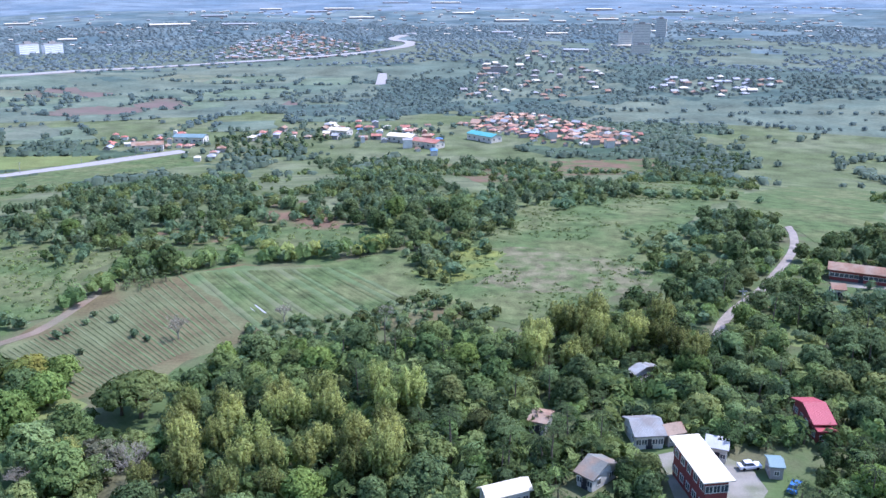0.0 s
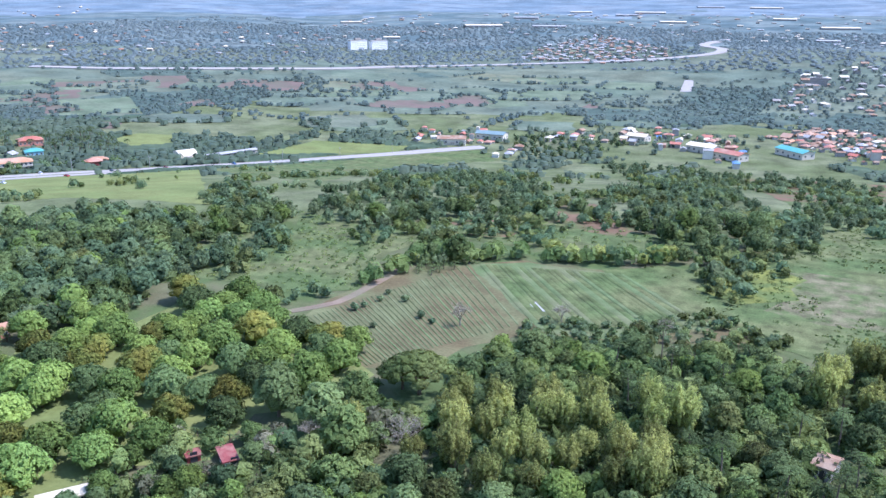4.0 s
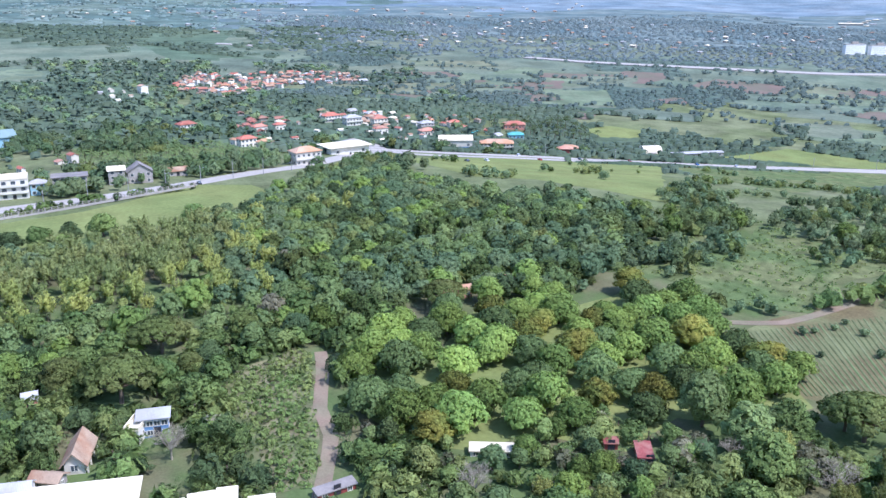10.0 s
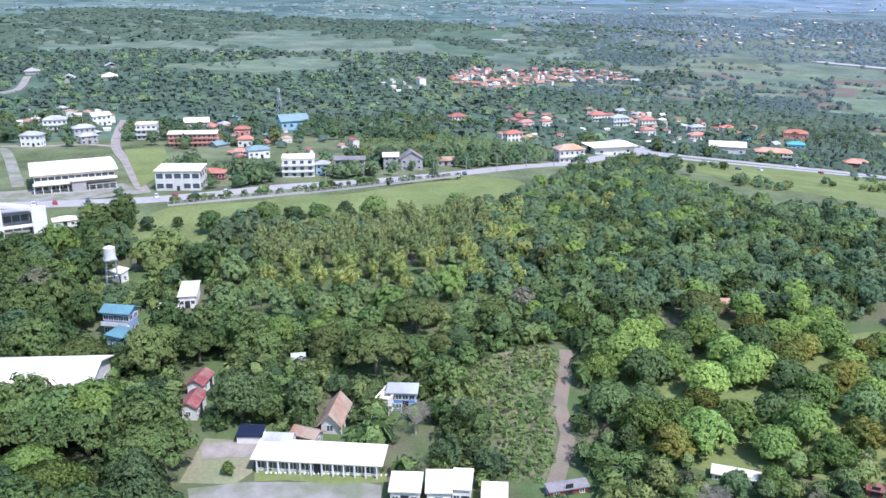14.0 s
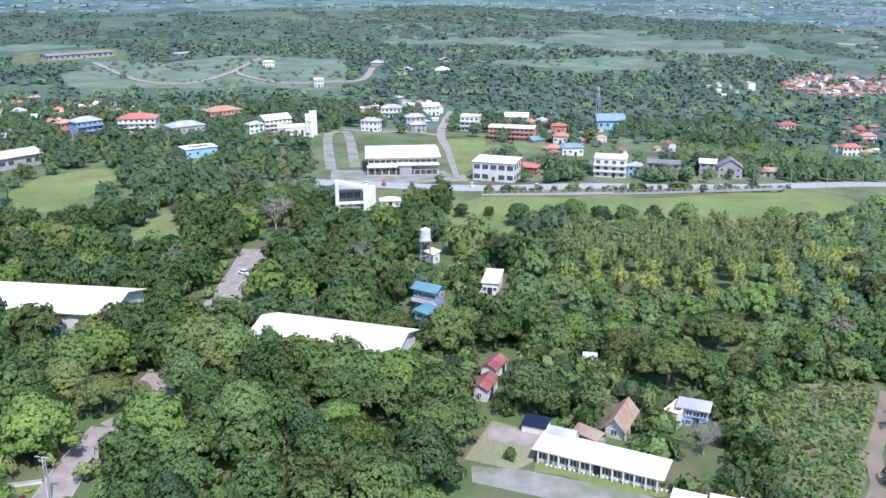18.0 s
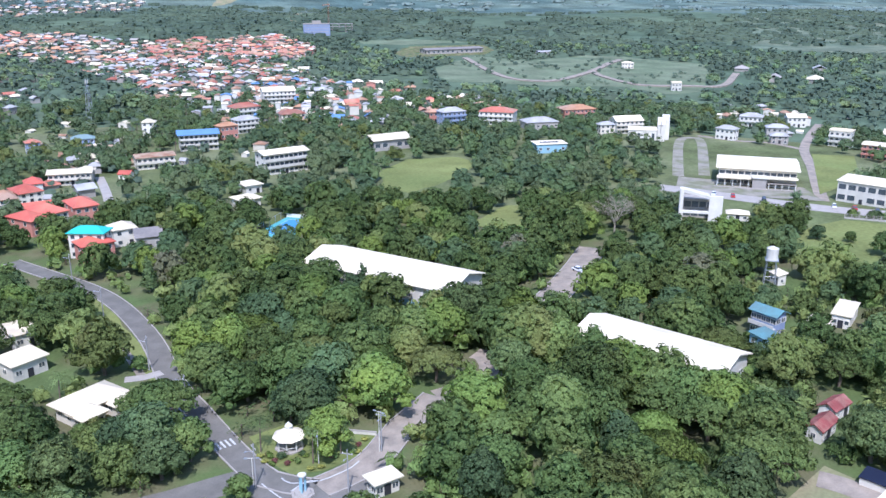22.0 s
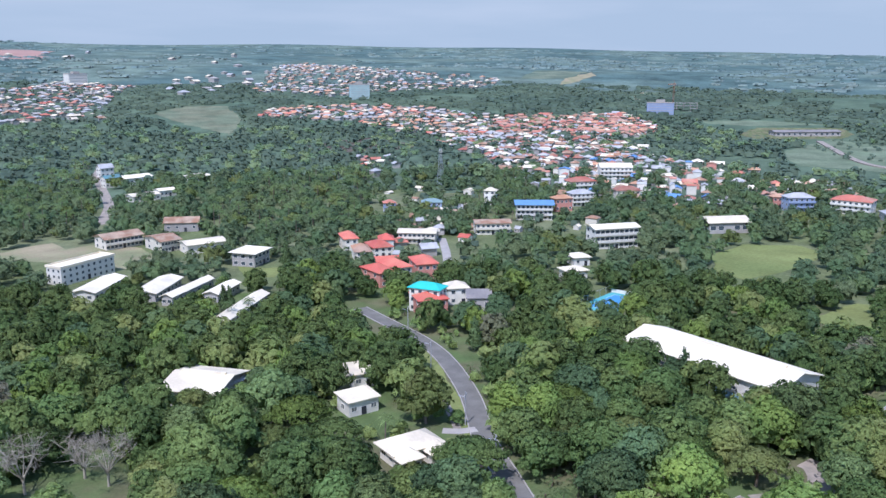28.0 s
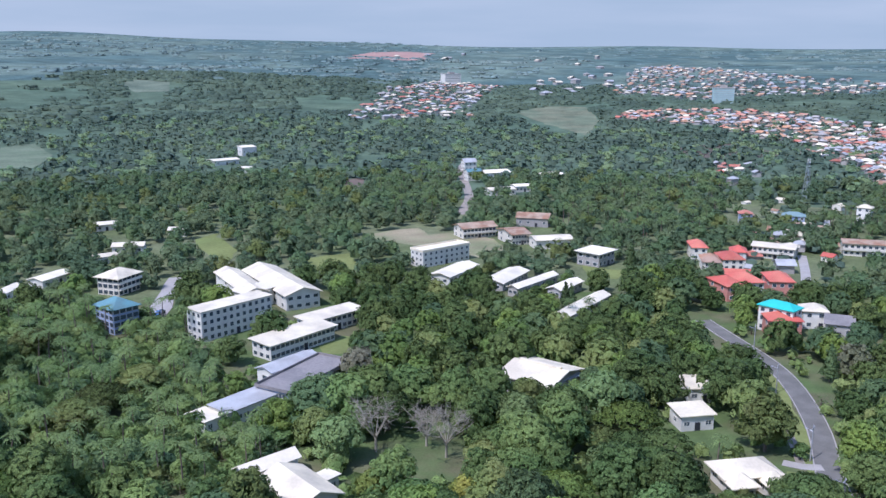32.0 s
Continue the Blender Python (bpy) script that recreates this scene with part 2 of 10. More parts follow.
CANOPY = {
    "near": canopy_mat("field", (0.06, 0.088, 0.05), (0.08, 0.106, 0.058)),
    # bluer than the near canopy: distance haze mixed into the colour
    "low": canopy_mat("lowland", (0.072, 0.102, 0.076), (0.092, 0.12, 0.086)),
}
M = {
    "mint": mat("pale_mint_wall", (0.34, 0.44, 0.4), 0.7, var=0.12, scale=0.3),
    "grass": mat("grass", (0.114, 0.133, 0.054), 0.95, var=0.6, scale=0.05, bump=0.8, bscale=1.0, tint=(0.148, 0.158, 0.078), tscale=0.015),
    "lawn": mat("lawn", (0.18, 0.197, 0.064), 0.9, var=0.4, scale=0.06, bump=0.3, bscale=3, tint=(0.15, 0.176, 0.056), tscale=0.03),
    "meadow": mat("meadow_green", (0.092, 0.123, 0.043), 0.95, var=0.7, scale=0.2, bump=1.0, bscale=0.8, tint=(0.132, 0.142, 0.057), tscale=0.04),
    "scrub": mat("scrub", (0.172, 0.156, 0.082), 0.95, var=0.7, scale=0.2, bump=0.8, bscale=0.6, tint=(0.102, 0.128, 0.046), tscale=0.14),
    "lime": mat("lime_grass", (0.175, 0.188, 0.048), 0.9, var=0.5, scale=0.15, bump=0.5, bscale=1, tint=(0.115, 0.145, 0.045), tscale=0.12),
    "soil": mat("tilled_soil", (0.15, 0.12, 0.058), 0.95, var=0.45, scale=0.1, bump=0.6, bscale=1.5, tint=(0.135, 0.14, 0.062), tscale=0.05),
    "crop": mat("crop_green", (0.116, 0.154, 0.0605), 0.9, var=0.35, scale=0.2, bump=0.6, bscale=1.5, island=0.2, tint=(0.143, 0.154, 0.0715), tscale=0.05),
    "path": mat("dirt_path", (0.245, 0.178, 0.122), 0.95, var=0.35, scale=0.2, bump=0.4, bscale=1, tint=(0.19, 0.16, 0.1), tscale=0.1),
    "floor": mat("woodland_floor", (0.0935, 0.127, 0.044), 0.95, var=0.35, scale=0.15, bump=0.8, bscale=1, tint=(0.127, 0.121, 0.0605), tscale=0.06),
    "rust_brush": mat("dry_brush", (0.17, 0.11, 0.065), 0.95, var=0.35, scale=0.15, bump=0.7, bscale=0.7, tint=(0.10, 0.125, 0.045), tscale=0.05),
    "asphalt": mat("asphalt", (0.15, 0.139, 0.114), 0.9, var=0.22, scale=0.25, bump=0.2, bscale=8, tint=(0.175, 0.162, 0.135), tscale=0.15),
    "concrete": mat("concrete", (0.34, 0.305, 0.255), 0.85, var=0.2, scale=0.3, bump=0.2, bscale=5),
    "pinkpave": mat("worn_paving", (0.31, 0.26, 0.2), 0.9, var=0.3, scale=0.35, bump=0.3, bscale=5, tint=(0.25, 0.215, 0.168), tscale=0.2),
    "gravel": mat("gravel_yard", (0.27, 0.245, 0.19), 0.95, var=0.25, scale=0.3, bump=0.5, bscale=6, tint=(0.19, 0.19, 0.115), tscale=0.12),
    "white": mat("white_paint", (0.63, 0.59, 0.49), 0.65, var=0.18, scale=0.3, rand=0.1),
    "bright_white": mat("bright_white_paint", (0.82, 0.8, 0.76), 0.6, var=0.06, scale=0.3),
    "cream": mat("cream_paint", (0.62, 0.56, 0.44), 0.7, var=0.1, scale=0.3, rand=0.12),
    "greywall": mat("grey_plaster", (0.345, 0.315, 0.27), 0.8, var=0.2, scale=0.3, rand=0.12),
    "bluewall": mat("blue_grey_wall", (0.25, 0.30, 0.40), 0.7, var=0.12, scale=0.3),
    "redwall": mat("dark_red_wall", (0.23, 0.055, 0.045), 0.7, var=0.15, scale=0.3),
    "orangewall": mat("salmon_wall", (0.50, 0.22, 0.16), 0.7, var=0.12, scale=0.3, rand=0.1),
    "court_teal": mat("teal_court_paint", (0.1, 0.34, 0.33), 0.8, var=0.2, scale=0.4),
    "court_blue": mat("blue_court_paint", (0.07, 0.24, 0.42), 0.8, var=0.2, scale=0.4),
    "aqua": mat("aqua_paint", (0.27, 0.44, 0.5), 0.6, var=0.15, scale=0.3),
    "roof_white": mat("white_metal_roof", (0.78, 0.67, 0.465), 0.65, var=0.12, scale=0.12, wave=0.12, rand=0.08, tint=(0.66, 0.57, 0.4), tscale=0.1),
    "roof_cream": mat("cream_metal_roof", (0.68, 0.58, 0.385), 0.7, var=0.18, scale=0.15, wave=0.12, tint=(0.55, 0.465, 0.32), tscale=0.12),
    "roof_grey": mat("grey_metal_roof", (0.42, 0.405, 0.37), 0.6, var=0.18, scale=0.2, wave=0.25, tint=(0.34, 0.32, 0.285), tscale=0.15),
    "roof_weathered": mat("weathered_metal_roof", (0.2, 0.198, 0.155), 0.75, var=0.35, scale=0.3, wave=0.25, tint=(0.26, 0.185, 0.12), tscale=0.25),
    "roof_aged": mat("aged_grey_roof", (0.29, 0.285, 0.25), 0.75, var=0.3, scale=0.3, wave=0.25, tint=(0.24, 0.21, 0.17), tscale=0.25),
    "roof_slab": mat("weathered_slab_roof", (0.27, 0.24, 0.21), 0.9, var=0.35, scale=0.12, tint=(0.17, 0.155, 0.14), tscale=0.12),
    "roof_red": mat("red_metal_roof", (0.4, 0.13, 0.08), 0.65, var=0.3, scale=0.2, wave=0.2, rand=0.28, tint=(0.37, 0.2, 0.13), tscale=0.05),
    "roof_orange": mat("orange_tile_roof", (0.44, 0.225, 0.115), 0.7, var=0.3, scale=0.2, wave=0.2, rand=0.28, tint=(0.37, 0.24, 0.155), tscale=0.05),
    "roof_coral": mat("coral_red_roof", (0.46, 0.1, 0.065), 0.65, var=0.22, scale=0.2, wave=0.2, rand=0.15, tint=(0.48, 0.15, 0.09), tscale=0.08),
    "roof_crimson": mat("crimson_metal_roof", (0.4, 0.075, 0.075), 0.5, var=0.1, scale=0.2, wave=0.3),
    "dark_earth": mat("dark_red_earth", (0.125, 0.095, 0.075), 0.95, var=0.35, scale=0.03, tint=(0.11, 0.115, 0.07), tscale=0.02),
    "marking": mat("road_marking", (0.5, 0.49, 0.45), 0.8, var=0.25, scale=0.8),
    "rose": mat("red_leaf_bush", (0.15, 0.06, 0.045), 0.8, var=0.3, island=0.3),
    "roof_maroon": mat("maroon_rusted_roof", (0.23, 0.06, 0.05), 0.8, var=0.35, scale=0.3, wave=0.2, tint=(0.27, 0.12, 0.09), tscale=0.5),
    "coral_earth": mat("coral_bare_earth", (0.34, 0.21, 0.16), 0.95, var=0.2, scale=0.01),
    "dry_olive": mat("dry_olive_grass", (0.168, 0.172, 0.1), 0.95, var=0.5, scale=0.03, tint=(0.134, 0.155, 0.09), tscale=0.02),
    "roof_rust": mat("rusted_roof", (0.28, 0.155, 0.088), 0.85, var=0.35, scale=0.25, wave=0.2, tint=(0.36, 0.255, 0.165), tscale=0.2),
    "roof_teal": mat("teal_roof", (0.11, 0.34, 0.3), 0.65, var=0.18, scale=0.2, wave=0.2),
    "roof_turquoise": mat("turquoise_roof", (0.05, 0.42, 0.34), 0.6, var=0.15, scale=0.2, wave=0.2),
    "roof_seagreen": mat("grey_green_roof", (0.19, 0.26, 0.24), 0.55, var=0.15, scale=0.2, wave=0.2),
    "roof_blue": mat("blue_roof", (0.13, 0.24, 0.4), 0.5, var=0.18, scale=0.2, wave=0.2),
    "roof_sky": mat("teal_blue_roof", (0.12, 0.205, 0.2), 0.7, var=0.25, scale=0.2, wave=0.2, tint=(0.11, 0.225, 0.225), tscale=0.2),
    "dark": mat("dark_opening", (0.035, 0.035, 0.04), 0.5, var=0.2, scale=0.5),
    "solar": mat("solar_panel", (0.02, 0.025, 0.045), 0.2, var=0.1, scale=0.5),
    "glass": mat("window_glass", (0.06, 0.075, 0.085), 0.12, var=0.3, scale=0.2, spec=0.7),
    "trunk": mat("bark", (0.16, 0.125, 0.09), 0.95, var=0.3, scale=0.5, bump=0.5, bscale=4),
    "twig": mat("bare_twigs", (0.3, 0.265, 0.19), 0.95, var=0.25, scale=0.3, island=0.2),
    "pole": mat("weathered_pole", (0.30, 0.29, 0.27), 0.8, var=0.15, scale=0.5),
    "steel": mat("galvanised_steel", (0.45, 0.46, 0.47), 0.4, metal=0.6, var=0.1, scale=0.5),
    "car_white": mat("white_car_paint", (0.75, 0.75, 0.75), 0.25, var=0.03, spec=0.6),
    "car_red": mat("red_car_paint", (0.45, 0.03, 0.03), 0.25, var=0.05, spec=0.6),
    "car_dark": mat("dark_car_paint", (0.04, 0.05, 0.07), 0.25, var=0.05, spec=0.6),
    "car_blue": mat("blue_car_paint", (0.05, 0.15, 0.35), 0.25, var=0.05, spec=0.6),
    "tyre": mat("tyre_rubber", (0.02, 0.02, 0.02), 0.9, var=0.1),
    "yellow": mat("yellow_flowers", (0.27, 0.27, 0.06), 0.8, var=0.25, island=0.35),
    "tan": mat("tan_ground", (0.3, 0.25, 0.145), 0.95, var=0.4, scale=0.1, tint=(0.2, 0.2, 0.1), tscale=0.05),
    "red_earth": mat("bare_red_earth", (0.17, 0.125, 0.095), 0.95, var=0.2, scale=0.03, tint=(0.14, 0.125, 0.085), tscale=0.02),
    "olive": mat("olive_pasture", (0.145, 0.171, 0.101), 0.95, var=0.5, scale=0.03, tint=(0.132, 0.165, 0.0935), tscale=0.02),
    # haze blue and a little cloud shade are put into this colour
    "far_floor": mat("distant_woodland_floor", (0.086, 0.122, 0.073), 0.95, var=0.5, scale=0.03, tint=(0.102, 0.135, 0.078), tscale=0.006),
    # upland ground colour, blued to stand for haze
    "hazy_floor": mat("upland_floor", (0.078, 0.118, 0.098), 0.95, var=0.7, scale=0.016, tint=(0.128, 0.166, 0.122), tscale=0.0035),
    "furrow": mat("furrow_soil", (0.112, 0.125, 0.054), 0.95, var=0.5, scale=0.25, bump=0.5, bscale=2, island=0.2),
    # plain and rim: far land paled and blued to paint in the haze
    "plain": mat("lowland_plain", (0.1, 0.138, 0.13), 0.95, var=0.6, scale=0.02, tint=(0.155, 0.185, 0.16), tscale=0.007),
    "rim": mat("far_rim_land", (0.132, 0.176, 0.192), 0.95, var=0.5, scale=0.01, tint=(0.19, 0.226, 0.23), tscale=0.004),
    # distant fields, their greens greyed and blued with painted haze
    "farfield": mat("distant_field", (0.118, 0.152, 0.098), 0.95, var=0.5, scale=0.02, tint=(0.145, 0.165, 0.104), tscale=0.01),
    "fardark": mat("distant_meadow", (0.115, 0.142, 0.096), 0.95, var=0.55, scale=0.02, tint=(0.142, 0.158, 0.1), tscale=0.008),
}

# ---- mesh helpers ----


def quads_mesh(name, V, Q, mats, idx=None, smooth=False, normals=None):
    me = bpy.data.meshes.new(name)
    V, Q = np.asarray(V, dtype=np.float32), np.asarray(Q, dtype=np.int32)
    me.vertices.add(len(V))
    me.vertices.foreach_set("co", V.ravel())
    me.loops.add(Q.size)
    me.loops.foreach_set("vertex_index", Q.ravel())
    me.polygons.add(len(Q))
    me.polygons.foreach_set("loop_start", np.arange(0, Q.size, 4, dtype=np.int32))
    for m in mats:
        me.materials.append(m)
    if idx is not None:
        me.polygons.foreach_set("material_index", np.asarray(idx, dtype=np.int32))
    me.polygons.foreach_set("use_smooth", np.full(len(Q), smooth or normals is not None, dtype=bool))
    me.update(calc_edges=True)
    if normals is not None:
        me.attributes.new("custom_normal", "FLOAT_VECTOR", "POINT").data.foreach_set("vector", np.asarray(normals, dtype=np.float32).ravel())
    return me


def poly_mesh(name, V, F, mats, idx=None):
    me = bpy.data.meshes.new(name)
    me.from_pydata([tuple(v) for v in V], [], F)
    for m in mats:
        me.materials.append(m)
    if idx is not None:
        me.polygons.foreach_set("material_index", idx)
    me.update()
    return me


def piece(name, me, parent=None, m=None, label=""):
    ob = new(name, me)
    if parent:
        ob.parent = parent
    if m is not None:
        ob.matrix_basis = m
    return tagged(ob, label)


def thing(name, x, y, rot, label, category, group="", z=None):
    ob = new(name)
    ob.matrix_basis = pose(x, y, ground_z(x, y) if z is None else z, 0, 0, rot)
    return tagged(ob, label, category, group)


class Soup:
    """Collects boxes, tubes and prisms into one mesh."""

    def __init__(self):
        self.V, self.F, self.I = [], [], []

    def add(self, V, F, i=0):
        n = len(self.V)
        self.V += [tuple(v) for v in V]
        self.F += [tuple(k + n for k in f) for f in F]
        self.I += [i] * len(F)
        return self

    def box(self, x0, y0, z0, x1, y1, z1, i=0):
        V = [(x, y, z) for z in (z0, z1) for y in (y0, y1) for x in (x0, x1)]
        return self.add(V, [(0, 2, 3, 1), (4, 5, 7, 6), (0, 1, 5, 4), (1, 3, 7, 5), (3, 2, 6, 7), (2, 0, 4, 6)], i)

    def tube(self, p, q, r0, r1, n=6, i=0, caps=True):
        p, q = Vector(p), Vector(q)
        d = (q - p).normalized()
        a = d.orthogonal().normalized()
        b = d.cross(a)
        V = [c + (a * math.cos(2 * math.pi * k / n) + b * math.sin(2 * math.pi * k / n)) * r for c, r in ((p, r0), (q, r1)) for k in range(n)]
        F = [(k, (k + 1) % n, n + (k + 1) % n, n + k) for k in range(n)]
        if caps:
            F += [tuple(range(n))[::-1], tuple(range(n, 2 * n))]
        return self.add(V, F, i)

    def prism(self, profile, x0, x1, i=0):
        """A (y, z) outline drawn out along x."""
        n = len(profile)
        V = [(x, y, z) for x in (x0, x1) for y, z in profile]
        return self.add(V, [(k, (k + 1) % n, n + (k + 1) % n, n + k) for k in range(n)] + [tuple(range(n))[::-1], tuple(range(n, 2 * n))], i)

    def mesh(self, name, *mats):
        return poly_mesh(name, self.V, self.F, mats, self.I)


# ---- ground ----
AZ_KEYS = [-180, -30, 60, 97, 112, 136, 163, 186, 230]
RIM = [0.3, -0.7, -0.6, -0.05, 0.15, 0.55, 0.95, 1.5, 1.5]


FALL_KEYS = [-180, -150, -60, 20, 45, 60, 75, 95, 118]
FALL = [0, 0, 60, 60, 48, 34, 20, 10, 0]


def ground_z(x, y):
    """Level near the middle, falling to a lowland in the north, rising to a far rim that is highest in the south."""
    r, az = math.hypot(x, y), math.degrees(math.atan2(-x, y))
    if az < -140:
        az += 360
    u = min(1.0, max(0.0, (r - 300) / 480))
    low = -float(np.interp(az, FALL_KEYS, FALL)) * u * u * (3 - 2 * u)
    k = (r - 1100) / 3700
    if k <= 0:
        return low
    top = 90 + 4800 * math.tan(radians(float(np.interp(az, AZ_KEYS, RIM))))
    return low + (top - low) * k ** 0.9 + min(1, k * 6) * 7 * (math.sin(x / 310 + 1) * math.cos(y / 270) + 0.7 * math.sin((x + y) / 190))


def build_ground():
    radii = [0.0, 60.0]
    while radii[-1] < 4840:
        radii.append(radii[-1] * 1.022 + 4)
    n = 400
    V, F = [(0, 0, 0)], []
    for r in radii[1:]:
        for k in range(n):
            a = 2 * math.pi * k / n
            x, y = -r * math.sin(a), r * math.cos(a)
            V.append((x, y, ground_z(x, y)))
    for k in range(n):
        F.append((0, 1 + k, 1 + (k + 1) % n))
    for j in range(len(radii) - 2):
        for k in range(n):
            a, b = 1 + j * n, 1 + (j + 1) * n
            F.append((a + k, b + k, b + (k + 1) % n, a + (k + 1) % n))
    idx = []
    for f in F:
        x, y = V[f[1]][:2]
        r, az = math.hypot(x, y), math.degrees(math.atan2(-x, y)) % 360
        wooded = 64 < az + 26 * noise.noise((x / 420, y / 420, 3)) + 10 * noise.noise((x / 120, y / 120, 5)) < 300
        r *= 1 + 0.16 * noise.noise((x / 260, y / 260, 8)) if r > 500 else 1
        # farther rings take bluer land colours, a painted haze by distance
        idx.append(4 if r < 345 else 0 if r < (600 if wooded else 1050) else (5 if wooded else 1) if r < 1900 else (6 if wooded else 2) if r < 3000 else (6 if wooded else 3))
    me = poly_mesh("ground", V, F, [M["grass"], M["fardark"], M["plain"], M["rim"], M["floor"], M["far_floor"], M["hazy_floor"]], idx)
    me.polygons.foreach_set("use_smooth", [True] * len(F))
    tagged(new("ground", me), "rolling green grassland that rises to a far wooded rim", "ground", kind="structure")


build_ground()
PATCHES = [0]
CLEAR = []      # outlines kept free of woods
LINES = []      # roads kept free of trees: points, half width, extra gap towards the camera
THIN = []       # built-up outlines with few trees
LOTS = []       # footprints of buildings: x, y, rot, length, depth, treeless gap towards the camera


def inside(P, poly):
    """Which of the points P lie in the outline."""
    x, y = P[:, 0], P[:, 1]
    hit = np.zeros(len(P), bool)
    for (x0, y0), (x1, y1) in zip(poly, poly[1:] + poly[:1]):
        if y0 != y1:
            hit ^= ((y0 > y) != (y1 > y)) & (x < (x1 - x0) * (y - y0) / (y1 - y0) + x0)
    return hit


def free(P, margin=2.0, clear=True):
    ok = np.ones(len(P), bool)
    if clear:
        for c in CLEAR:
            # also cleared towards the camera, so that trees don't hide the land
            for k in (1.0, 1.03, 1.06):
                ok &= ~inside(P * k, c)
    for pts, half, open_side in LINES:
        for k in (1.0, 1.0 + open_side / 2, 1.0 + open_side) if open_side else (1.0,):
            for (x0, y0), (x1, y1) in zip(pts, pts[1:]):
                d = np.array([x1 - x0, y1 - y0])
                s = np.clip(((P * k - (x0, y0)) @ d) / max(d @ d, 1e-6), 0, 1)
                ok &= np.hypot(*(P * k - (x0, y0) - s[:, None] * d).T) > half + margin
    if LOTS:
        B = np.array(LOTS)
        c, s = np.cos(np.radians(B[:, 2])), np.sin(np.radians(B[:, 2]))
        for part in (0, 1):
            k = 1.0 + B[:, 5] * part
            for i in range(0, len(P), 4000):
                x, y = P[i:i + 4000, 0:1] * k - B[:, 0], P[i:i + 4000, 1:2] * k - B[:, 1]
                ok[i:i + 4000] &= ((np.abs(x * c + y * s) > B[:, 3] / 2 + margin) | (np.abs(y * c - x * s) > B[:, 4] / 2 + margin)).all(1)
    return ok


def patch(name, pts, m, label, lift=0.06, clear=True, category="field"):
    """A piece of land with its own cover, draped on the ground."""
    bm = bmesh.new()
    edge = list(pts)
    if category == "field" or name in ("lawn", "orchard_ground", "brush_ground"):
        edge = []
        for (x0, y0), (x1, y1) in zip(pts, list(pts[1:]) + [pts[0]]):
            n = max(1, min(14, int(math.hypot(x1 - x0, y1 - y0) / (3 + 0.01 * math.hypot(x0, y0)))))
            for k in range(n):
                x, y = x0 + (x1 - x0) * k / n, y0 + (y1 - y0) * k / n
                amp = 0.9 + 0.004 * math.hypot(x, y)
                edge.append((x + amp * noise.noise((x / 7, y / 7, 1)), y + amp * noise.noise((x / 7, y / 7, 2))))
    bm.faces.new([bm.verts.new((x, y, 0)) for x, y in edge])
    bmesh.ops.triangulate(bm, faces=bm.faces[:])
    near = min(math.hypot(x, y) for x, y in pts)
    far = near > 800
    if max(math.hypot(x, y) for x, y in pts) > 300:
        step = 12 if near < 500 else 24 if near < 1000 else 45
        for _ in range(5):
            long = [e for e in bm.edges if e.calc_length() > step]
            if not long:
                break
            bmesh.ops.subdivide_edges(bm, edges=long, cuts=1)
            bmesh.ops.triangulate(bm, faces=bm.faces[:])
        PATCHES[0] += 1
        lift = 0.16 + 0.0014 * PATCHES[0] if far else 0.1 + 0.0015 * PATCHES[0]
    else:
        lift = lift * 0.4 + 0.0008 * len(CLEAR)
    for v in bm.verts:
        v.co.z = ground_z(v.co.x, v.co.y) + lift
    bmesh.ops.recalc_face_normals(bm, faces=bm.faces[:])
    if sum(f.normal.z for f in bm.faces) < 0:
        bmesh.ops.reverse_faces(bm, faces=bm.faces[:])
    me = bpy.data.meshes.new(name)
    bm.to_mesh(me)
    bm.free()
    me.materials.append(m)
    if clear:
        CLEAR.append(list(pts))
    return tagged(new(name, me), label, category, kind="structure")


def smooth_line(pts, step=6.0):
    P = [Vector((x, y)) for x, y in pts]
    P = [P[0] * 2 - P[1]] + P + [P[-1] * 2 - P[-2]]
    out = []
    for a, b, c, d in zip(P, P[1:], P[2:], P[3:]):
        n = max(2, int((c - b).length / step))
        for k in range(n):
            t = k / n
            out.append(0.5 * (2 * b + (c - a) * t + (2 * a - 5 * b + 4 * c - d) * t * t + (3 * b - a - 3 * c + d) * t ** 3))
    return out + [P[-2]]


def ribbon(line, left, right, z0, z1):
    """A strip along a line, between two offsets to its left, with its sides."""
    V, F = [], []
    for k, p in enumerate(line):
        d = (line[min(k + 1, len(line) - 1)] - line[max(k - 1, 0)]).normalized()
        n = Vector((-d.y, d.x))
        for off, z in ((right, z0), (right, z1), (left, z1), (left, z0)):
            q = p + n * off
            V.append((q.x, q.y, ground_z(q.x, q.y) + z))
        if k:
            a = 4 * (k - 1)
            F += [(a + j, a + 4 + j, a + 5 + j, a + 1 + j) for j in range(3)]
    return V, F


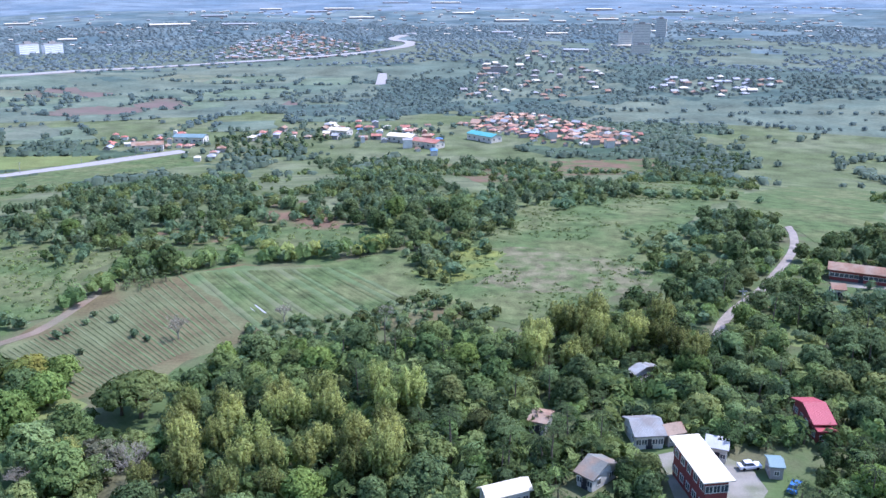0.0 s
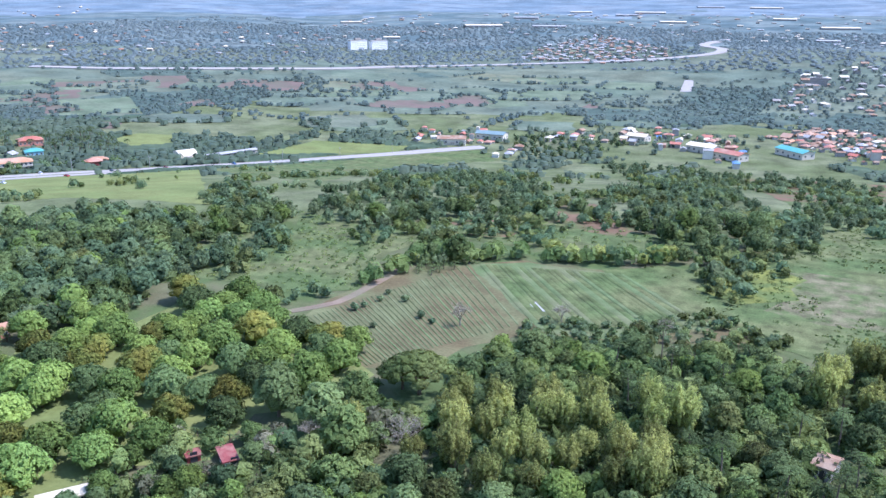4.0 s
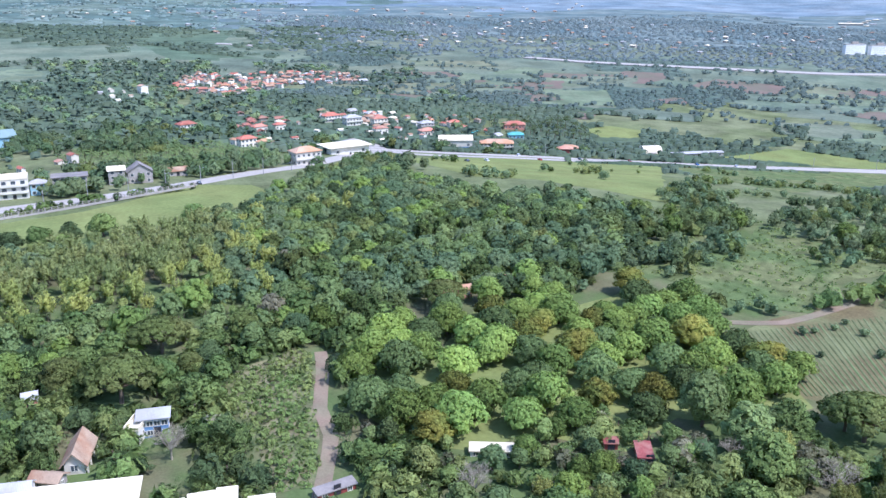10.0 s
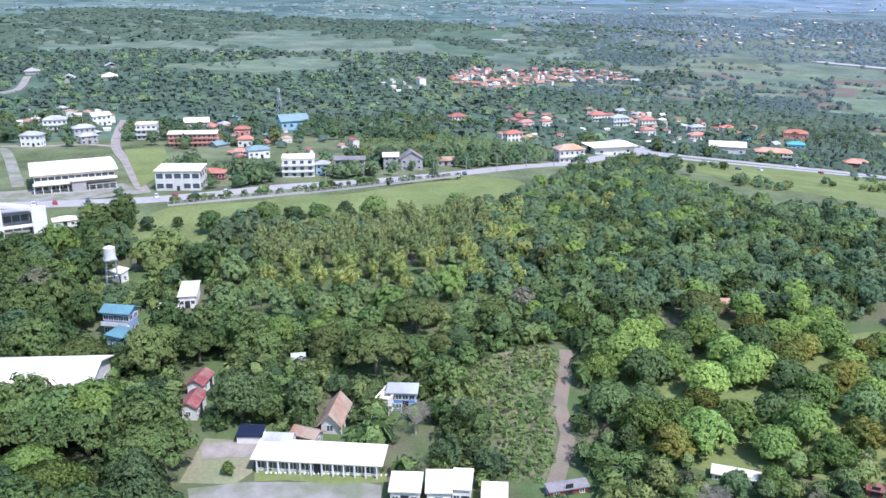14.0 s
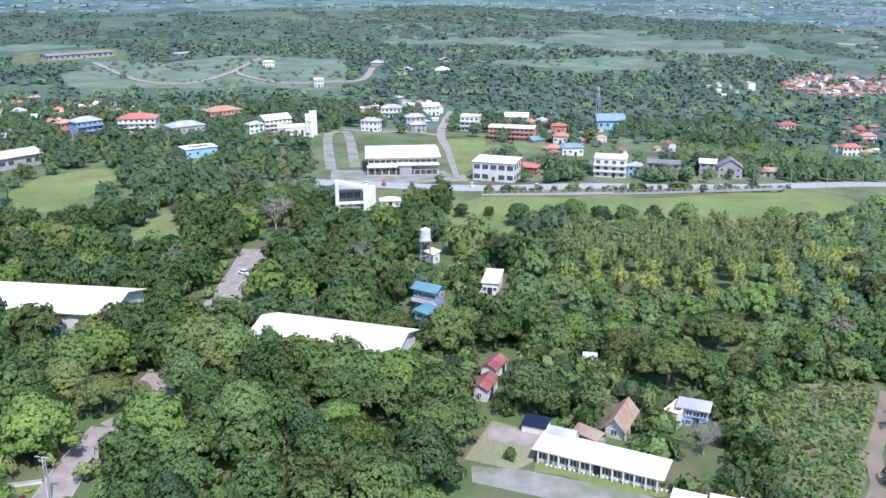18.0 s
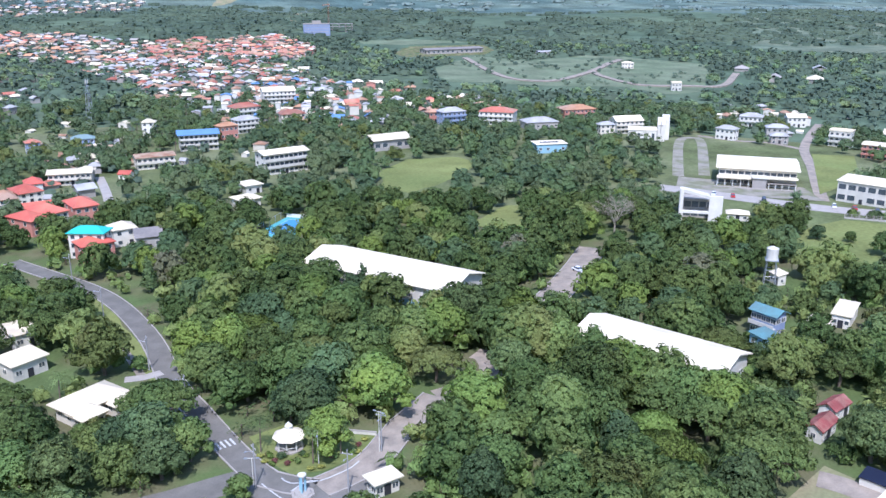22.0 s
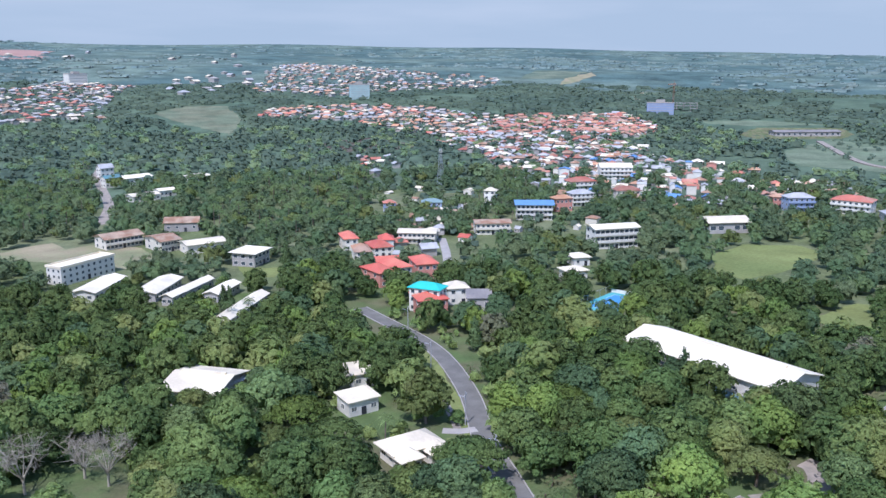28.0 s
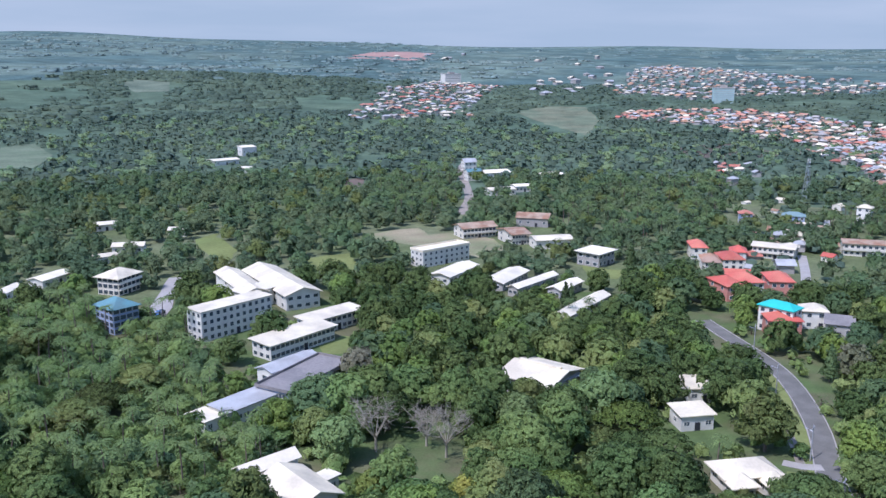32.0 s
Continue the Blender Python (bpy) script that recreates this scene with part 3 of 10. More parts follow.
def road(name, pts, width, m, label, kerb=False, lift=0.10, centre=None, open_side=0.06, cover=0.0):
    line = smooth_line(pts)
    if min(p.length for p in line) > 800:
        lift = 1.2
    LINES.append(([tuple(p) for p in line[::2]] + [tuple(line[-1])], width / 2 - cover, open_side))
    V, F = ribbon(line, width / 2, -width / 2, -0.3, lift)
    ob = tagged(new(name, poly_mesh(name, V, F, [m])), label, "road", kind="structure")
    if kerb:
        for s in (1, -1):
            V, F = ribbon(line, s * width / 2 + 0.3, s * width / 2, -0.2, lift + 0.16)
            if s < 0:
                V, F = ribbon(line, -width / 2, -width / 2 - 0.3, -0.2, lift + 0.16)
            piece("kerb", poly_mesh("kerb", V, F, [M["concrete"]]), ob)
    if centre:
        for k in range(0, len(line) - 1, 2):
            V, F = ribbon([line[k], (line[k] + line[k + 1]) / 2], 0.08, -0.08, lift, lift + 0.012)
            piece("centre_dash", poly_mesh("centre_dash", V, F, [M[centre]]), ob)
    return ob


# ---- land ----
patch("field", [(-127.2, 187.0), (-127.0, 210.9), (-120.9, 239.3), (-100.5, 255.9), (-86.5, 264.8), (-60.4, 266.5), (-34.4, 268.1), (-5.3, 224.9), (-18.9, 217.8), (-42.5, 210.4), (-65.5, 205.1), (-76.9, 190.3), (-81.8, 174.6), (-94.2, 169.5), (-114.4, 172.5), (-123.9, 174.7)], M["soil"], "tilled brown vegetable field with straight furrows", lift=0.05)
patch("field", [(-102.3, 254.7), (-84.3, 263.8), (-45.2, 265.1), (-20.0, 230.5), (-42.5, 210.4), (-61.9, 208.4)], M["crop"], "green vegetable plots beside the tilled field", lift=0.10)
patch("field", [(-60.4, 266.5), (-43.4, 278.6), (-24.1, 279.8), (-7.8, 318.9), (-1.6, 345.1), (30.6, 408.3), (80.8, 527.8), (137.1, 670.7), (163.0, 619.3), (122.8, 432.0), (87.5, 364.0), (67.4, 316.0), (81.1, 299.9), (67.4, 277.5), (62.5, 262.9), (40.6, 251.0), (26.9, 233.5), (18.5, 228.6), (5.7, 219.4), (-5.2, 222.8), (-27.2, 236.9), (-43.8, 256.2)], M["meadow"], "wide green meadow with rough grass", lift=0.05)
patch("field", [(-11.0, 285.4), (2.0, 291.0), (14.8, 290.4), (28.0, 283.0), (41.1, 279.0), (49.7, 262.3), (44.0, 251.0), (33.9, 243.9), (20.0, 246.0), (6.1, 243.8), (-8.0, 250.0), (-3.6, 262.0), (-9.6, 273.0)], M["scrub"], "dry scrubby ground with low weeds", lift=0.3, clear=False)
patch("field", [(-29.4, 260.2), (-26.0, 270.0), (-24.6, 279.9), (-14.0, 287.0), (-7.0, 290.6), (2.0, 283.0), (-2.0, 272.0), (1.0, 262.1), (-8.0, 256.0), (-16.0, 252.0)], M["lime"], "yellow-green grass strip at the meadow's edge", lift=0.36, clear=False)
patch("field", [(-169.4, 254.2), (-196.2, 298.0), (-152.3, 280.8), (-135.5, 309.6), (-98.6, 319.5), (-53.3, 316.0), (-40.4, 300.7), (-48.5, 286.0), (-91.1, 280.1), (-128.0, 281.4), (-131.7, 250.6), (-136.4, 234.8)], M["meadow"], "green brushland below the dark woods", lift=0.07)
patch("field", [(-132.2, 296.5), (-121.6, 314.2), (-100.2, 309.9), (-100.4, 290.2), (-119.3, 285.2)], M["rust_brush"], "brown dried brush in the meadow", lift=0.14)
patch("field", [(-104.3, 355.9), (-87.9, 371.2), (-60.7, 320.5), (-60.2, 305.8), (-76.3, 310.7), (-93.1, 324.3)], M["rust_brush"], "brown dried brush in the meadow", lift=0.14)
patch("field", [(-190.3, 190.2), (-196.5, 222.1), (-195.6, 253.9), (-173.9, 276.5), (-137.5, 273.4), (-128.8, 239.8), (-122.8, 217.7), (-142.2, 206.2), (-157.6, 209.5), (-173.6, 206.6)], M["meadow"], "green weedy field behind the orchard", lift=0.07)
patch("field", [(-459.2, 297.5), (-455.8, 394.8), (-410.0, 493.9), (-277.1, 337.5), (-226.4, 294.6), (-271.4, 301.0), (-330.4, 299.4), (-353.0, 276.0)], M["lawn"], "smooth pasture beside the highway", lift=0.06)
patch("field", [(-410.0, 493.9), (-351.1, 651.3), (-288.1, 742.1), (-242.1, 718.7), (-284.4, 656.9), (-295.4, 557.1), (-248.9, 396.1), (-294.5, 429.6)], M["meadow"], "dry pale pasture beside the highway", lift=0.06)
patch("field", [(-443.8, 596.2), (-439.4, 700.0), (-349.5, 726.4), (-349.1, 690.5)], M["lawn"], "fenced grass lot beyond the highway", lift=0.06)
patch("field", [(-594.6, 595.1), (-598.7, 636.8), (-564.7, 648.2), (-535.0, 613.5), (-553.9, 580.8)], M["lawn"], "pale mown grass lot", lift=0.06)
patch("field", [(-130.5, 589.0), (-41.3, 703.3), (53.8, 732.7), (134.2, 756.7), (141.5, 693.2), (42.3, 569.7), (-7.9, 430.3), (-46.8, 649.1)], M["rust_brush"], "reddish bare slope above woods", lift=0.05)
patch("field", [(111.6, 411.0), (193.7, 579.2), (260.7, 590.3), (155.9, 348.7), (131.7, 325.0), (112.2, 304.6), (112.8, 332.0), (91.8, 310.3)], M["meadow"], "grassy slope with a dirt track", lift=0.06)
patch("field", [(74.6, 217.9), (80.8, 219.1), (87.5, 213.1), (80.0, 207.9), (75.0, 209.7)], M["lawn"], "small grass clearing among trees", lift=0.06)
patch("orchard_ground", [(-130.0, 86.5), (-144.5, 84.7), (-163.0, 97.5), (-161.8, 114.0), (-173.2, 133.3), (-181.0, 141.7), (-178.0, 152.8), (-167.5, 164.0), (-165.9, 186.4), (-148.2, 196.8), (-129.0, 186.8), (-118.5, 188.0), (-90.7, 166.7), (-92.8, 151.7), (-105.0, 138.0), (-102.7, 119.5), (-118.9, 107.3), (-118.7, 95.5)], M["lawn"], "mown grass under the orchard", lift=0.06)
patch("lawn", [(-327.4, -17.1), (-350.5, 4.5), (-352.2, 45.1), (-368.6, 92.9), (-395.5, 140.3), (-381.1, 161.6), (-354.5, 161.7), (-330.4, 129.9), (-329.0, 92.3), (-333.5, 79.1), (-321.7, 23.9), (-305.4, -6.5), (-308.2, -15.8)], M["lawn"], "smooth green playing field along the highway", lift=0.08)
patch("lawn", [(-319.1, -17.6), (-347.3, -8.8), (-361.8, 0.3), (-362.3, 38.1), (-365.8, 93.7), (-380.8, 136.2), (-320.7, 116.5), (-322.8, 83.8), (-319.8, 42.6), (-299.1, 2.9), (-300.5, -13.4)], M["lawn"], "smooth green playing field along the highway", lift=0.07)
patch("lawn", [(-353.8, -205.6), (-389.5, -208.9), (-407.1, -190.5), (-396.3, -172.4), (-359.6, -169.2), (-321.9, -181.8)], M["lawn"], "small sports field among the trees", lift=0.06)
patch("lawn", [(-293.2, -129.6), (-323.6, -126.6), (-326.3, -118.0), (-295.1, -105.1), (-287.2, -117.3)], M["lawn"], "small lawn among the trees", lift=0.06)
patch("lawn", [(-328.0, -187.8), (-380.4, -203.0), (-408.4, -187.7), (-400.5, -173.0), (-372.1, -167.8), (-325.6, -170.7)], M["lawn"], "mown sports field among the trees", lift=0.09)
patch("lawn", [(-124.7, -104.4), (-132.3, -99.7), (-135.3, -86.7), (-136.1, -80.9), (-129.5, -79.7), (-121.0, -83.4), (-117.3, -88.8), (-119.1, -97.1)], M["lawn"], "round lawn of the road junction", lift=0.12)
patch("lawn", [(-121.9, -441.7), (-138.2, -442.8), (-138.4, -423.4), (-161.3, -425.1), (-164.5, -400.8), (-164.6, -379.1), (-145.1, -360.0), (-127.9, -391.4), (-103.1, -428.7)], M["tan"], "dry tan grass round the school buildings", lift=0.06)
patch("lawn", [(-20.8, -448.6), (-31.5, -460.2), (-38.4, -414.6), (-30.6, -386.5), (-20.8, -427.1)], M["lawn"], "grass beside the campus lane", lift=0.06)
patch("lawn", [(-66.1, -386.2), (-74.7, -389.8), (-88.5, -391.6), (-85.6, -357.0), (-67.3, -365.1)], M["lawn"], "grass between the campus trees", lift=0.06)
patch("lawn", [(-181.9, -335.9), (-188.4, -324.6), (-198.0, -319.4), (-183.3, -308.5), (-174.3, -316.6)], M["lawn"], "grass beside the small tower block", lift=0.06)
patch("lawn", [(-47.8, -263.5), (-58.6, -270.3), (-63.2, -265.5), (-56.5, -253.0), (-47.8, -254.2)], M["lawn"], "grass in the courtyard", lift=0.06)
patch("brush_ground", [(-182.4, 67.2), (-186.2, 87.9), (-174.8, 89.6), (-153.9, 78.0), (-128.0, 63.8), (-128.9, 55.0), (-149.2, 60.8), (-164.7, 62.8)], M["scrub"], "rough cleared land with young shrubs", lift=0.07)
patch("yard", [(-146.0, -1.3), (-144.8, 9.3), (-138.4, 29.3), (-136.0, 33.0), (-129.4, 31.3), (-140.3, -1.0)], M["gravel"], "grey gravel yard in front of the long building", lift=0.09, category="yard")
patch("lawn", [(-148.4, 11.8), (-139.6, 35.3), (-136.4, 34.0), (-144.8, 10.3)], M["lawn"], "mown grass strip before the long building", lift=0.11)
patch("yard", [(-148.4, -2.7), (-163.8, 2.9), (-159.2, 13.1), (-147.9, 10.7), (-144.7, 7.2)], M["tan"], "dry yellow grass verge", lift=0.07, category="yard")
patch("yard", [(32.0, 153.5), (41.1, 157.4), (49.0, 149.5), (50.0, 141.9), (46.5, 136.3), (32.4, 135.4)], M["gravel"], "grey yard round the two-storey hall", lift=0.07, category="yard")
patch("yard", [(106.0, 271.2), (121.3, 265.5), (116.4, 253.3), (101.5, 257.4)], M["gravel"], "paved yard before the school", lift=0.07, category="yard")
patch("yard", [(-415.2, -74.1), (-416.0, -51.5), (-418.2, -18.2), (-393.0, -8.3), (-380.7, -60.6), (-381.8, -69.1)], M["gravel"], "concrete forecourt of the public hall", lift=0.08, category="yard")
patch("yard", [(-523.5, -20.7), (-531.9, 1.0), (-453.5, 5.2), (-406.2, -10.7)], M["lawn"], "grass lot beside the lane", lift=0.10, category="yard")
patch("yard", [(-557.1, 296.7), (-596.2, 342.4), (-547.4, 337.7), (-506.3, 321.2), (-481.4, 284.0), (-506.0, 277.4)], M["concrete"], "concrete forecourt of a filling station", lift=0.08, category="yard")
patch("yard", [(3.9, -319.0), (-5.8, -368.1), (-8.4, -365.0), (-5.5, -323.7), (-1.1, -306.5)], M["concrete"], "concrete car park beside the blue-roofed block", lift=0.08, category="yard")

patch("verge", [(-174.6, -208.7), (-168.6, -191.0), (-158.5, -172.4), (-148.3, -154.9), (-139.0, -140.5), (-133.9, -138.1), (-135.5, -143.3), (-143.6, -155.8), (-155.6, -177.2), (-166.8, -198.7)], M["lawn"], "grass verge beside the winding road", lift=0.07)
patch("verge", [(-131.0, -143.0), (-135.2, -140.6), (-130.0, -132.0), (-128.1, -133.0), (-128.0, -135.3), (-128.6, -139.9)], M["lawn"], "small lawn beside the cream-roofed house", lift=0.075)
patch("forecourt", [(-127.7, -132.6), (-132.3, -132.1), (-130.1, -126.3), (-125.9, -117.8), (-123.6, -119.0), (-125.6, -125.8)], M["asphalt"], "asphalt apron joining the winding road", lift=0.08, category="road")
road("footpath", [(-149.3, -165.8), (-142.8, -155.0), (-136.8, -145.5)], 2.0, M["pinkpave"], "worn footpath along the grass verge", lift=0.10, open_side=0.0)
road("drive", [(-133.2, -147.1), (-136.2, -143.9), (-140.0, -142.0)], 3.0, M["concrete"], "concrete drive to the cream-roofed house", lift=0.11, open_side=0.0)
road("road", [(-182.5, -246.9), (-179.0, -225.6), (-175.0, -202.9), (-167.7, -183.1), (-153.2, -157.7), (-137.5, -136.9), (-129.2, -122.4), (-118.8, -104.0), (-113.4, -91.3), (-114.7, -81.7)], 5.4, M["asphalt"], "winding grey asphalt road past the junction lawn", kerb=True, open_side=0.045, cover=1.2)
road("road", [(-113.4, -91.3), (-109.7, -85.8), (-103.7, -78.9)], 7.0, M["asphalt"], "asphalt road running under the viewpoint", lift=0.11)
road("road", [(-92.7, -108.7), (-99.8, -103.0), (-107.9, -97.8), (-114.1, -93.2)], 7.0, M["asphalt"], "side road joining the junction", lift=0.09)
road("campus_lane", [(-115.2, -80.8), (-123.7, -77.3), (-131.3, -76.8), (-142.6, -77.9), (-157.5, -77.4)], 6.5, M["pinkpave"], "pinkish concrete avenue leaving the junction", kerb=True, open_side=0.02, cover=1.5)
patch("junction", [(-116.5, -101.4), (-114.5, -93.5), (-115.0, -87.1), (-118.3, -81.6), (-124.3, -77.8), (-122.0, -72.5), (-112.6, -70.5), (-103.0, -83.3), (-109.4, -93.5)], M["asphalt"], "wide asphalt junction round a monument", lift=0.07, category="road")
road("campus_lane", [(-157.5, -77.4), (-165.5, -72.8), (-174.1, -70.9), (-181.6, -75.6), (-182.6, -79.1)], 6.0, M["pinkpave"], "worn pinkish concrete lane under the trees", lift=0.09, open_side=0.0, cover=4.0)
road("campus_lane", [(-217.3, -74.1), (-232.6, -74.5), (-255.8, -75.2), (-281.8, -77.5)], 9.5, M["pinkpave"], "wide worn pinkish concrete avenue", lift=0.09, open_side=0.05, cover=2.0, kerb=True)
road("campus_lane", [(-158.4, 2.0), (-158.0, 6.3), (-155.9, 12.7)], 6.0, M["pinkpave"], "short concrete drive beside dry grass", lift=0.1)
road("dirt_track", [(-180.9, 92.6), (-169.0, 86.8), (-153.9, 78.0), (-142.2, 74.3), (-131.0, 67.0), (-122.9, 61.4)], 3.2, M["path"], "rutted brown dirt track beside the orchard", lift=0.1)
road("dirt_track", [(-132.6, 193.5), (-123.9, 205.1), (-121.8, 219.6), (-120.5, 238.3), (-119.2, 243.4)], 3.0, M["path"], "brown dirt track round the field", lift=0.12)
road("concrete_lane", [(56.9, 213.0), (61.5, 225.0), (69.5, 238.5), (77.0, 248.4), (83.2, 258.9), (99.4, 288.9), (107.6, 312.2), (112.2, 337.0), (118.9, 381.9)], 2.9, M["pinkpave"], "pale winding gravel lane between trees", lift=0.1, open_side=0.02, cover=1.4)
road("highway", [(-515.9, 290.3), (-516.2, 319.7), (-498.1, 347.5), (-481.0, 392.3), (-467.5, 447.2), (-443.9, 494.5), (-409.7, 557.6), (-374.5, 633.1), (-329.1, 707.9), (-290.3, 761.9)], 15.0, M["concrete"], "pale concrete highway along the pasture", lift=0.12, kerb=True)
road("highway", [(-444.9, 470.6), (-459.6, 403.3), (-481.1, 329.1), (-514.9, 315.2), (-475.3, 266.7), (-435.2, 219.1), (-419.0, 180.8), (-402.2, 142.6), (-392.4, 110.2), (-388.5, 81.7), (-387.7, 50.1), (-380.0, 12.6), (-378.9, -17.3), (-385.2, -61.2), (-386.9, -78.1)], 12.0, M["concrete"], "pale concrete highway through the roadside houses", lift=0.14)
road("lane", [(-393.0, -8.8), (-427.5, -12.9), (-478.6, -18.2), (-538.5, -25.7), (-609.1, -26.3), (-670.7, -24.2)], 5.5, M["pinkpave"], "straight concrete lane climbing between lots", lift=0.11)
road("lane", [(-538.5, -25.7), (-552.4, -46.6), (-548.1, -64.5), (-554.4, -89.1)], 5.0, M["pinkpave"], "concrete lane behind the public hall", lift=0.12)
road("lane", [(-416.2, -74.4), (-451.1, -81.4), (-494.4, -89.7), (-521.3, -94.2), (-538.1, -95.2), (-544.4, -88.3), (-530.3, -83.2), (-504.1, -77.8), (-459.6, -69.8), (-424.1, -63.5)], 5.5, M["gravel"], "looped concrete drive before the church", lift=0.1)
road("lane", [(-174.9, -475.4), (-202.6, -534.3), (-228.6, -613.1), (-249.7, -679.5), (-286.8, -757.5)], 6.0, M["pinkpave"], "straight lane to the far school", lift=0.1)
road("lane", [(-2.5, -324.7), (-5.0, -353.7), (-8.2, -370.1)], 5.0, M["concrete"], "concrete lane beside the dormitory blocks", lift=0.12)
road("lane", [(-290.0, -320.5), (-269.8, -295.3), (-255.5, -278.5)], 4.0, M["concrete"], "narrow concrete village street between houses", lift=0.1)
road("expressway", [(-1112.5, 973.5), (-936.7, 1050.3), (-742.3, 1201.5), (-653.3, 1350.0), (-532.8, 1488.2), (-356.8, 1565.2), (-255.7, 1618.9), (-194.0, 1694.4), (-191.5, 1788.6), (-238.0, 1883.1), (-212.5, 2115.8)], 22.0, M["concrete"], "pale far expressway on low embankments")
road("expressway", [(-1426.6, 560.0), (-1389.2, 610.2), (-1362.8, 686.8)], 18.0, M["concrete"], "pale far stretch of expressway")
patch("paved_lot", [(-185.1, 1252.1), (-196.1, 1365.8), (-183.4, 1365.1), (-167.0, 1252.6)], M["concrete"], "white paved lot among green fields", category="yard")
patch("far_field", [(-516.8, 1010.9), (-560.8, 1117.2), (-515.1, 1117.8), (-469.0, 1037.6)], M["red_earth"], "bare reddish ploughed field")
patch("far_field", [(-422.2, 1073.6), (-445.6, 1135.6), (-385.0, 1138.8), (-343.3, 1054.5), (-379.2, 1014.6)], M["olive"], "pale fallow field among hedges")
patch("far_field", [(-275.8, 1069.4), (-273.9, 1122.6), (-241.0, 1145.1), (-187.5, 1075.5)], M["red_earth"], "bare reddish ploughed field")
patch("far_field", [(-467.6, 1051.0), (-479.7, 1124.5), (-442.0, 1126.2), (-398.3, 1010.1), (-436.3, 1001.6)], M["farfield"], "green pasture plot among hedges")
patch("far_field", [(-352.6, 1133.3), (-289.0, 1337.2), (-204.8, 1251.6), (-184.8, 1125.8), (-290.9, 1130.3)], M["farfield"], "green pasture plot among hedges")
patch("far_field", [(-654.7, 1092.5), (-711.6, 1191.8), (-631.5, 1229.0), (-560.8, 1101.4)], M["farfield"], "green pasture plot among hedges")
patch("far_field", [(-637.0, 1312.1), (-441.2, 1461.4), (-233.0, 1429.1), (-292.9, 1356.0), (-477.3, 1219.7)], M["fardark"], "green pasture plot among hedges")
patch("far_field", [(-829.4, 893.6), (-897.5, 980.5), (-851.0, 1015.7), (-778.6, 934.1)], M["red_earth"], "bare reddish ploughed field")
patch("far_field", [(-751.6, 667.2), (-841.5, 749.1), (-790.3, 834.7), (-684.8, 739.6)], M["olive"], "olive pasture plot among hedges")
patch("far_field", [(-953.2, 729.4), (-1012.7, 884.4), (-905.3, 901.1), (-833.1, 827.7), (-880.4, 688.0)], M["olive"], "pale fallow field among hedges")
patch("far_field", [(-860.1, 530.9), (-887.7, 616.7), (-876.5, 630.6), (-814.3, 551.0)], M["red_earth"], "bare reddish ploughed field")
patch("far_field", [(-874.5, 552.3), (-1028.0, 736.9), (-971.0, 768.0), (-864.8, 744.1), (-893.5, 683.6)], M["olive"], "pale fallow field among hedges")
patch("far_field", [(-819.7, 730.9), (-779.4, 806.6), (-687.1, 714.6), (-756.7, 691.5)], M["olive"], "olive pasture plot among hedges")
patch("far_field", [(-856.1, 728.6), (-911.8, 783.2), (-874.4, 839.0), (-830.0, 789.6)], M["red_earth"], "bare reddish ploughed field")
patch("far_field", [(-1312.2, 511.9), (-1924.0, 820.5), (-1502.0, 816.2), (-1152.8, 675.7), (-1179.8, 549.6)], M["farfield"], "open grassy hillside with trees", clear=False)
patch("far_field", [(-1293.4, 0.2), (-1730.8, 157.0), (-1550.0, 439.4), (-1144.0, 404.7), (-1030.3, 194.1), (-1151.8, 136.8)], M["farfield"], "open grassy hillside with trees", clear=False)
patch("far_field", [(-1297.7, -177.1), (-1726.5, -228.4), (-1840.5, -3.9), (-1669.6, 131.0), (-1293.9, -7.2)], M["farfield"], "open grassy hillside with trees", clear=False)
patch("far_field", [(-1110.3, -6.4), (-1195.8, 213.0), (-1095.6, 229.2), (-1027.3, 109.8)], M["olive"], "sunlit olive slope above woods")
patch("far_field", [(-799.5, -402.1), (-912.0, -423.1), (-997.4, -436.3), (-975.8, -359.1), (-1087.2, -326.5), (-1094.9, -279.4), (-1089.0, -224.1), (-1085.0, -178.5), (-990.8, -150.6), (-812.2, -130.8), (-770.8, -151.0), (-797.0, -200.9), (-766.7, -243.5), (-751.7, -275.3), (-745.0, -310.9), (-725.9, -341.8)], M["olive"], "green rolling hillside pasture with a curving lane")
road("far_lane", [(-959.9, -432.9), (-837.1, -349.9), (-786.7, -305.4), (-784.9, -276.6), (-810.1, -263.2), (-902.8, -260.9), (-1001.6, -268.8), (-1060.9, -270.4)], 7.0, M["pinkpave"], "curving pale lane over the pasture")
road("far_lane", [(-913.8, -264.2), (-865.5, -237.3), (-818.4, -189.0), (-839.8, -148.9), (-865.6, -120.3), (-988.3, -124.1)], 7.0, M["pinkpave"], "pale lane along the foot of the pasture")
patch("cleared_site", [(-967.0, -534.4), (-1042.4, -550.4), (-1123.7, -479.7), (-1071.7, -441.3), (-1017.6, -433.8), (-920.3, -493.2)], M["scrub"], "cleared earth of a building site")
patch("far_field", [(-1056.7, -647.3), (-1120.8, -582.8), (-1145.6, -506.3), (-1049.5, -562.7), (-1037.2, -617.3)], M["olive"], "dry yellowish grass strip on a hillside")
patch("hill_cut", [(-1204.3, -858.3), (-1462.7, -1036.5), (-1583.6, -1083.5), (-1381.8, -968.8), (-1232.8, -862.3)], M["tan"], "bare earth cutting above the unfinished building")
patch("far_field", [(-532.4, -1203.7), (-606.3, -1271.0), (-663.6, -1226.6), (-596.2, -1068.1), (-513.3, -946.0), (-516.4, -1081.1)], M["dry_olive"], "olive clearing in the woods")
